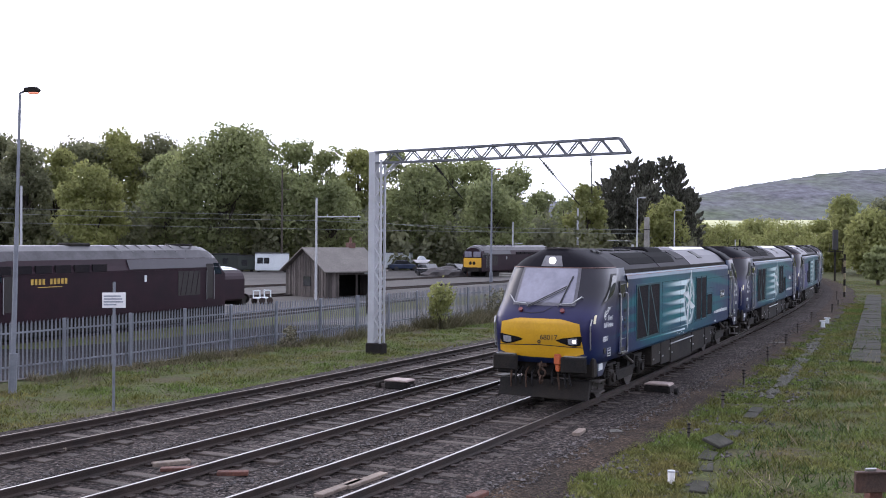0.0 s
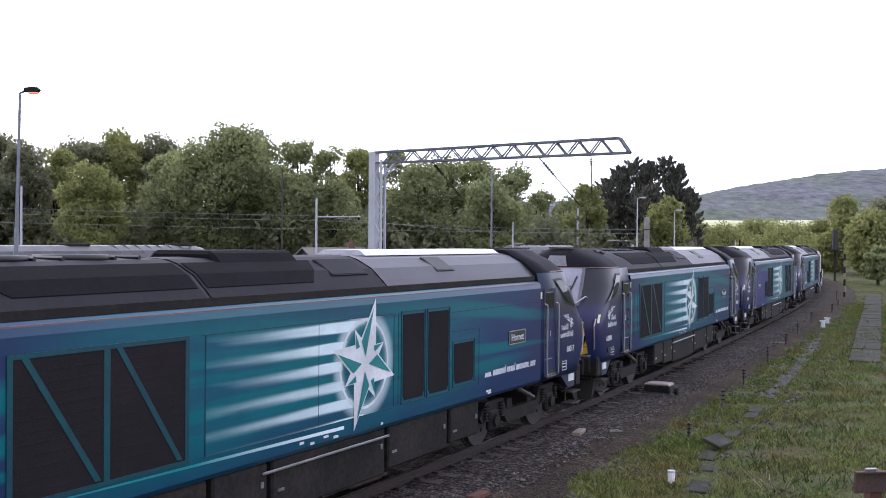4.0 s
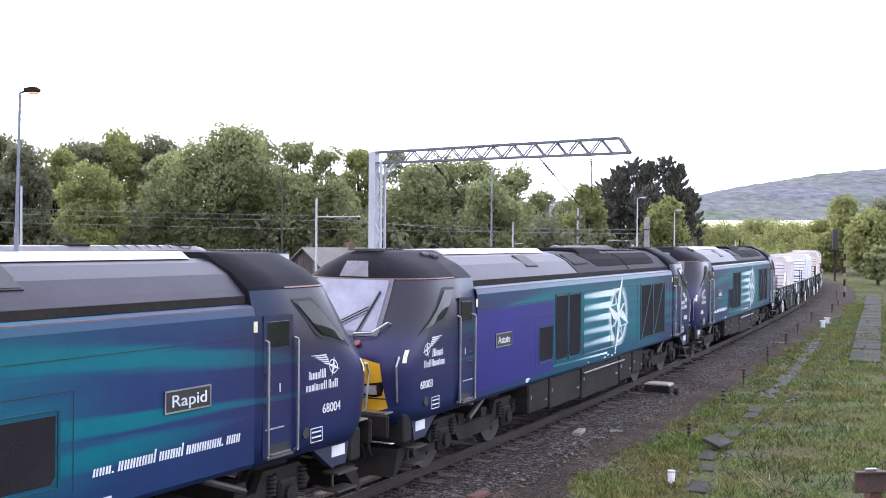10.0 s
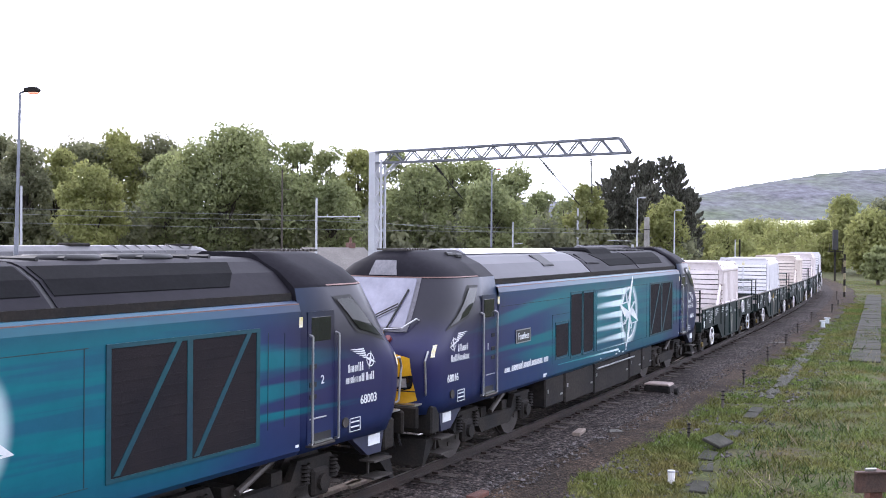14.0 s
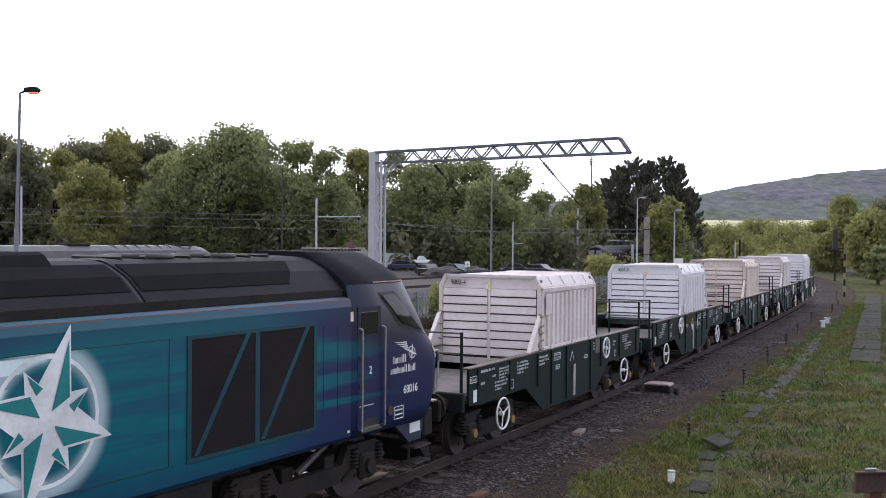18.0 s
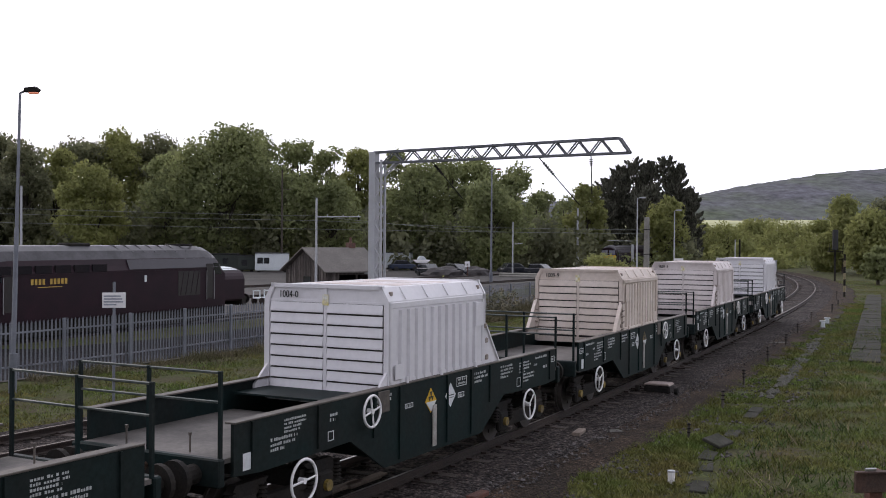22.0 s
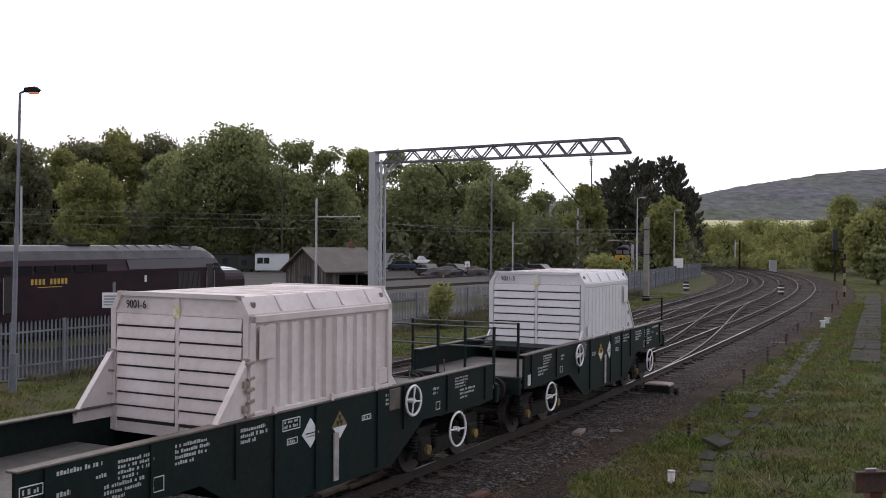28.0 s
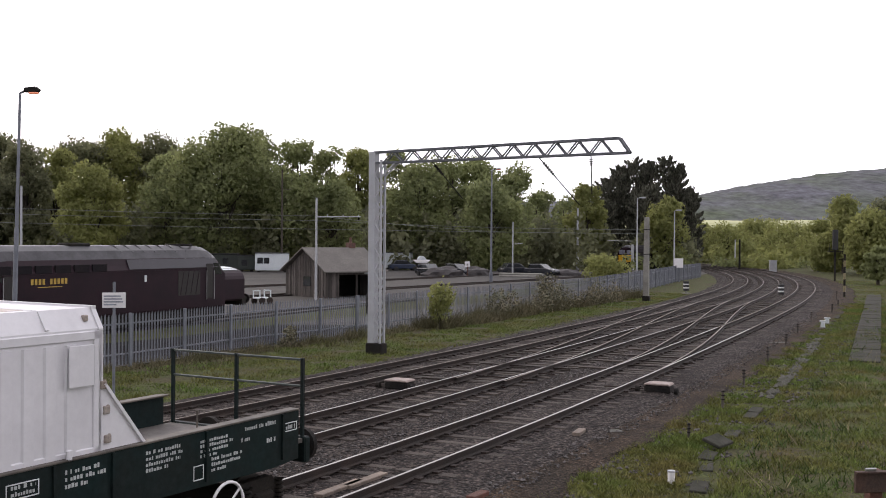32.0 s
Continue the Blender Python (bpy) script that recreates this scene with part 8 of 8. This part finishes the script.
def conifer(x, y, top, half, seed, base=-0.4):
    """A dark cypress-like tree with many upswept sprays."""
    r = np.random.RandomState(seed)
    h = top - base
    limbs = 150
    lf = r.rand(limbs) ** 0.8
    la = r.rand(limbs) * 6.28
    prof = half * np.minimum(1, np.sqrt(np.maximum(0.02, (1.03 - lf) * 1.5)))
    ln = prof * (0.62 + 0.62 * r.rand(limbs))
    n = 9000
    k = r.randint(0, limbs, n)
    u = 0.25 + 0.8 * r.rand(n) ** 0.7
    up = 0.35 + 0.5 * lf[k]
    c = np.stack([ln[k] * u * np.cos(la[k]), ln[k] * u * np.sin(la[k]), h * (0.04 + 0.9 * lf[k]) + ln[k] * u * up], 1) + r.normal(size=(n, 3)) * (0.34 * (1.15 - u))[:, None]
    u = np.stack([np.cos(la[k]) * 0.6, np.sin(la[k]) * 0.6, 0.5 + up], 1) + 0.35 * r.normal(size=(n, 3))
    u /= np.linalg.norm(u, axis=1)[:, None]
    w = np.cross(u, r.normal(size=(n, 3)))
    w /= np.linalg.norm(w, axis=1)[:, None]
    sz = 0.30 * (0.6 + 0.8 * r.rand(n))[:, None]
    quad = np.stack([c - u * sz * 0.6, c + w * sz * 0.35, c + u * sz * 1.3, c - w * sz * 0.35], 1)
    root = thing("conifer_tree", None, None, "tall dark green conifer with a ragged top", "tree", at=pose(x, y, base))
    bm = bmesh.new()
    rod(bm, (0, 0, -0.5), (0, 0, h * 0.95), 0.35, 8, 0.05)
    part("trunk", bm, M_BARK, root)
    ob = new("crown", leaf_mesh("crown", quad, M_CONIFER))
    ob.parent = root


TREES = [(-72.4, 160, 18.4, 6.9, "d"), (-66.9, 158, 18.6, 4.7, "d"), (-59.5, 150, 17.6, 3.4, "d"), (-58.3, 160, 17.5, 3.9, "y"), (-58.5, 172, 20.4, 5.3, "d"), (-53.9, 175, 21.1, 5.2, "y"), (-46.5, 140, 13.0, 4.1, "y"), (-48.6, 178, 20.7, 4.8, "d"), (-39.0, 150, 15.0, 4.4, "g"), (-30.9, 148, 18.7, 6.5, "g"), (-29.2, 165, 20.0, 4.0, "g"), (-24.0, 172, 19.8, 5.1, "s"), (-19.1, 178, 19.4, 4.6, "s"), (-22.9, 150, 13.1, 4.8, "g"), (-13.8, 172, 18.0, 4.1, "y"), (-15.7, 150, 11.5, 4.4, "g")]
TREES += [(-6.6, 176, 19.3, 4.5, "s"), (-3.4, 160, 14.7, 5.1, "g"), (1.3, 168, 16.2, 4.9, "g"), (5.2, 176, 17.6, 4.7, "g"), (10.6, 165, 16.0, 4.2, "g"), (6.8, 150, 11.7, 4.4, "g"), (18.3, 190, 12.6, 4.2, "s"), (20.8, 180, 11.2, 4.2, "s"), (16.0, 184, 12.0, 3.6, "s"), (23.5, 172, 13.0, 3.1, "y"), (35.6, 168, 10.9, 3.1, "y")]
TREES_RIGHT = [(56.7, 230, 7.8, 4.9, "y"), (60.9, 225, 7.3, 5.4, "y"), (69.3, 235, 8.3, 5.7, "y"), (68.0, 215, 7.3, 5.2, "y"), (74.3, 220, 7.8, 5.3, "y"), (67.7, 190, 8.0, 3.6, "y"), (57.0, 150, 10.7, 3.6, "y"), (56.6, 140, 8.5, 3.4, "y"), (63.5, 150, 10.4, 4.0, "d"), (45.4, 110, 3.8, 1.6, "s"), (62.6, 140, 9.4, 4.5, "y"), (58.8, 160, 5.0, 3.0, "y")]
for k, (x, y, top, half, sort) in enumerate(TREES):
    tree(x, y, top * 1.07, half * 1.08, sort, 100 + k)
for k, (x, y, top, half, sort) in enumerate(TREES_RIGHT):
    tree(x, y, top, half, sort, 160 + k)
for k, (x, y, top, half) in enumerate(((28.6, 185, 15.2, 3.8), (31.2, 186, 17.6, 3.6), (33.6, 187, 19.2, 3.6), (36.4, 186, 18.6, 3.4), (39.0, 185, 19.4, 3.4), (41.0, 184, 18.2, 2.8), (42.8, 182, 13.5, 2.2), (27.4, 181, 11.0, 3.0), (35, 180, 13.5, 4.0))):
    conifer(x, y, top, half, 300 + k)


def thicket(name, rows, material, label, seed, size=0.34, dens=60, rad=(0.9, 2.0)):
    """Undergrowth: leaf sprays over low lobes, one joined mesh."""
    r = np.random.RandomState(seed)
    lobes = []
    for x0, y0, x1, y1, top, depth in rows:
        L = math.hypot(x1 - x0, y1 - y0)
        for k in range(int(L / (0.8 + 0.9 * rad[0])) + 1):
            u = r.rand()
            hh = top * r.uniform(0.55, 1.05)
            lobes.append((x0 + (x1 - x0) * u + r.uniform(-1, 1) * depth, y0 + (y1 - y0) * u + r.uniform(-1, 1) * depth, hh * 0.45 - 0.4, r.uniform(*rad), r.uniform(*rad), hh * 0.6))
    ob = new(name, leaf_mesh(name, leaf_cloud(lobes, len(lobes) * dens, size, seed), material))
    return tagged(ob, label, "undergrowth", "", "stuff")


thicket("undergrowth", [(-84, 150, -20, 146, 9, 3), (-20, 148, 22, 160, 8, 3), (20, 168, 44, 176, 6, 2), (-90, 184, 20, 190, 13, 3), (-84, 156, 10, 162, 9, 3)], M_LEAF_DARK, "dense dark undergrowth below the tree belt", 5, 0.42, 170)
thicket("lineside_bushes", [(44, 205, 78, 205, 4.5, 4), (50, 175, 76, 182, 3.0, 3), (52, 140, 70, 130, 4, 3)], M_LEAF_YELLOW, "yellow-green bushes beyond the bend of the line", 6, 0.36, 140)
thicket("lineside_scrub", [(46, 176, 62, 184, 1.8, 2), (28, 160, 40, 168, 3.5, 2)], M_LEAF, "low green scrub beside the line", 7, 0.25, 90)


thicket("fence_scrub", [(0.6, 54.4, 12.5, 75.5, 1.7, 0.35)], M_TWIG, "tangled brown and grey weeds along the fence", 17, 0.055, 330, (0.35, 0.7))


def bush(x, y, h, half, material, label, seed, count=1500, size=0.10):
    r = random.Random(seed)
    lobes = [(r.uniform(-0.5, 0.5) * half, r.uniform(-0.5, 0.5) * half, h * r.uniform(0.12, 0.8), half * r.uniform(0.35, 0.6), half * r.uniform(0.35, 0.6), h * r.uniform(0.2, 0.32)) for _ in range(10)]
    root = thing("bush", None, None, label, "bush", at=pose(x, y, -0.35))
    bm = bmesh.new()
    for lb in lobes:
        rod(bm, (0, 0, 0), lb[:3], 0.02, 4, 0.008)
    part("stems", bm, M_BARK, root)
    ob = new("foliage", leaf_mesh("foliage", leaf_cloud(lobes, count, size, seed), material))
    ob.parent = root


bush(-0.1, 51.0, 2.3, 0.75, M_LEAF_YELLOW, "bright yellow-green bush by the palisade fence", 21, 1500, 0.075)
bush(6.5, 66, 2.6, 0.9, M_TWIG, "thin brown scrub bush by the fence", 23, 700, 0.07)
bush(17.5, 112, 3.2, 3.0, M_LEAF_YELLOW, "yellow-green bush behind the palisade fence", 25, 3000, 0.14)
bush(-6.2, 42.0, 1.0, 0.5, M_TWIG, "small brown weed clump by the fence", 26, 700, 0.05)


M_WEED = mat("dark_weeds", (0.070, 0.112, 0.030), 0.8, col2=(0.046, 0.068, 0.022), scale=0.5, grain=3, bump=0, speck=0.3, island=0.4, spec=0.1)


def blades(name, pts, h, seed, material, label):
    """Grass: thin leaning blades, one joined mesh."""
    r = np.random.RandomState(seed)
    n = len(pts)
    a = r.rand(n) * 6.28
    tuft = np.array([noise.noise(Vector((q[0] * 0.9, q[1] * 0.9, seed + 7))) for q in pts])
    hh = h * (0.30 + 0.9 * r.rand(n) ** 1.5) * (1 + 0.9 * np.clip(tuft * 1.6, -0.7, 1))
    lean = hh[:, None] * 0.6 * r.normal(size=(n, 2))
    wd = 0.008 + 0.012 * r.rand(n)
    dx = np.stack([np.cos(a) * wd, np.sin(a) * wd, np.zeros(n)], 1)
    tip = pts + np.concatenate([lean, hh[:, None]], 1)
    v = np.stack([pts - dx, pts + dx, tip], 1).reshape(-1, 3)
    me = bpy.data.meshes.new(name)
    me.from_pydata(v.tolist(), [], np.arange(3 * n).reshape(n, 3).tolist())
    me.materials.append(material)
    return tagged(new(name, me), label, "grass", "", "stuff")


def scatter(n, seed, s_rng, o_rng, power=1.3, thin=0.0):
    """Clustered places along the line between two offsets."""
    r = np.random.RandomState(seed)
    s = s_rng[0] + (s_rng[1] - s_rng[0]) * r.rand(n) ** power
    o = o_rng[0] + (o_rng[1] - o_rng[0]) * r.rand(n)
    p = np.array([online(a, b, 0) for a, b in zip(s, o)])
    keep = np.array([noise.noise(Vector((q[0] * 0.55, q[1] * 0.55, seed))) + 0.4 * noise.noise(Vector((q[0] * 2.1, q[1] * 2.1, seed))) > thin - 0.25 * (r.rand() - 0.5) for q in p])
    p = p[keep]
    p[:, 2] = [ground_z(q[0], q[1]) - 0.005 for q in p]
    return p


def clear_of_trough(p):
    """Keep the lids and the slab path open."""
    q = np.array([(np.interp(u, tl, [v[0] for v in TROUGH]), np.interp(u, tl, [v[1] for v in TROUGH])) for u in np.arange(0, tl[-1], 0.4)])
    d = np.min(np.hypot(p[:, None, 0] - q[None, :, 0], p[:, None, 1] - q[None, :, 1]), 1)
    return p[(d > 0.3) | (np.random.RandomState(3).rand(len(p)) < 0.12)]


blades("verge_grass", clear_of_trough(scatter(400000, 1, (-6, 66), (3.9, 17), 1.7, -0.44)), 0.085, 1, M_GRASS, "uneven mossy green and straw grass on the near verge")
blades("cess_grass", scatter(70000, 2, (-8, 60), (2.9, 4.8), 1.3, -0.15), 0.065, 2, M_GRASS, "thin mossy tufts along the cinder path")
blades("trough_side_grass", np.concatenate([scatter(110000, 12, (-6, 66), (3.0, 4.9), 1.3, -0.2), scatter(40000, 13, (30, 115), (3.0, 9.0), 1.0, -0.3)]), 0.09, 12, M_GRASS, "short green grass beside the cable trough")
blades("far_verge_grass", scatter(110000, 3, (-2, 75), (-15.0, -9.0), 1.3, -0.3), 0.09, 3, M_GRASS, "rough grass on the far verge below the fence")
blades("tall_weeds", scatter(46000, 9, (-4, 50), (5.2, 15), 1.4, 0.12), 0.20, 9, M_WEED, "dark green clumps of taller weeds")
blades("dry_stalks", scatter(2600, 4, (0, 45), (6, 14), 1.4, 0.1), 0.30, 4, M_STRAW, "dry straw-coloured stalks in the grass")
def beside_fence(n, seed, a, c, near, far):
    """Clustered places between two distances before a straight run of the fence."""
    r = np.random.RandomState(seed)
    a, c = Vector((*a, 0)), Vector((*c, 0))
    d = (c - a).normalized()
    side = Vector((d.y, -d.x, 0))
    out = []
    for u, v, q in zip(r.rand(n), r.rand(n) ** 1.6, r.rand(n)):
        p = a + (c - a) * u + side * (near + (far - near) * v)
        if noise.noise(p * 0.45 + Vector((0, 0, seed))) + 0.5 * noise.noise(p * 1.7) > -0.35 + 0.5 * (q - 0.5):
            out.append((p.x, p.y, ground_z(p.x, p.y) - 0.01))
    return np.array(out)


M_PALE_WEED = mat("pale_brown_weeds", (0.150, 0.128, 0.080), 0.9, col2=(0.100, 0.098, 0.052), scale=0.5, grain=4, bump=0, speck=0.25, island=0.4, spec=0.1)
blades("fence_stalks", beside_fence(30000, 31, (-1.6, 51.5), (14.5, 84.0), 0.15, 1.9), 0.62, 31, M_PALE_WEED, "tall pale brown weeds before the palisade fence")
blades("low_fence_weeds", beside_fence(9000, 32, (-12.5, 31.5), (-2.0, 50.5), 0.1, 0.9), 0.28, 32, M_PALE_WEED, "low brown and green weeds at the foot of the fence")
blades("fence_weeds", scatter(5200, 5, (8, 60), (-15.2, -13.0), 1.0, -0.1), 0.28, 5, M_PALE_WEED, "dry weeds along the fence")

# far hill and fields
bm = bmesh.new()
ridge_x = [-900, -300, 0, 250, 364, 415, 480, 540, 630, 760, 950, 1400]
ridge_z = [40, 48, 55, 62, 70, 82, 92, 102, 110, 126, 135, 120]
cols = np.linspace(-900, 1400, 260)
rows = []
for j in range(40):
    f = j / 39
    y = 760 + 740 * f
    row = []
    for x in cols:
        zr = float(np.interp(x, ridge_x, ridge_z))
        bump = noise.noise(Vector((x * 0.012, y * 0.012, 2))) * 1.2 * f * (1 - 0.5 * f) + noise.noise(Vector((x * 0.045, y * 0.045, 5))) * 0.25 * f
        bump += 3.0 * f ** 6 * noise.noise(Vector((x * 0.09, 3, 8)))
        row.append(bm.verts.new((x, y, -1 + (zr + 2) * (0.12 * f + 0.88 * f * f * (3 - 2 * f)) + bump)))
    rows.append(row)
for a, b in zip(rows, rows[1:]):
    for i in range(len(cols) - 1):
        bm.faces.new([a[i], a[i + 1], b[i + 1], b[i]])
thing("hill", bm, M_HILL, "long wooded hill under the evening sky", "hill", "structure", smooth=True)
bm = bmesh.new()
rows = []
for j, (y, z0) in enumerate(((470, -0.5), (540, 10.0), (640, 17.5), (720, 18.5))):
    rows.append([bm.verts.new((x, y, z0 + 1.5 * noise.noise(Vector((x * 0.02, j, 0))))) for x in np.linspace(80, 330, 26)])
for a, b in zip(rows, rows[1:]):
    for i in range(25):
        bm.faces.new([a[i], a[i + 1], b[i + 1], b[i]])
thing("field", bm, M_FIELD, "pale green and straw field on the slope", "field", "structure", smooth=True)
thicket("field_hedge", [(100, 430, 300, 430, 5.5, 6), (200, 560, 330, 600, 12, 8)], M_LEAF_DARK, "dark hedge line before the far field", 8, 0.9, 60)

# ---- what moves ----
SPEED_T = [0, 2, 4, 6, 7, 8, 10, 12, 16, 20, 24, 28, 32]
SPEED_V = [5.037, 5.067, 5.197, 5.108, 5.023, 4.938, 4.899, 4.919, 4.822, 4.746, 4.702, 4.642, 4.692]
TT = np.linspace(0, 32, 641)
_v = np.interp(TT, SPEED_T, SPEED_V)
RUN = np.concatenate([[0], np.cumsum((_v[1:] + _v[:-1]) / 2 * 0.05)])
FRONT = 9.60


def train_pose(t, q, half, flip):
    s = FRONT + q - float(np.interp(t, TT, RUN))
    a, b = online(s - half), online(s + half)
    d = (a - b).normalized()
    if flip:
        d = -d
    c = (a + b) / 2
    return Matrix.Translation(c) @ Matrix.Rotation(math.atan2(d.y, d.x), 4, "Z")


def motions():
    times = [i * 0.5 for i in range(65)]
    for ob, q, half, flip in TRAIN:
        walk(ob, [(t, train_pose(t, q, half, flip)) for t in times])
    for ob, m, r, flip in WHEELSETS:
        rows = []
        n = int(RUN[-1] / r / 1.35) + 1
        for i in range(n + 1):
            t = 32 * i / n
            a = float(np.interp(t, TT, RUN)) / r * (-1 if flip else 1)
            rows.append((t, m @ Matrix.Rotation(a, 4, "Y")))
        walk(ob, rows)
    yard = [(0, 0), (4, 8.5), (8, 17), (12, 25), (16.5, 33), (19.5, 37), (23, 41), (28, 45.4), (32, 46.7)]
    for ob in YARD_MOVER:
        walk(ob, [(t, pose(3.4 + 0.53 * u, 123 + 0.848 * u, -0.4, 0, 0, math.degrees(math.atan2(-0.848, -0.53)))) for t, u in yard])


motions()
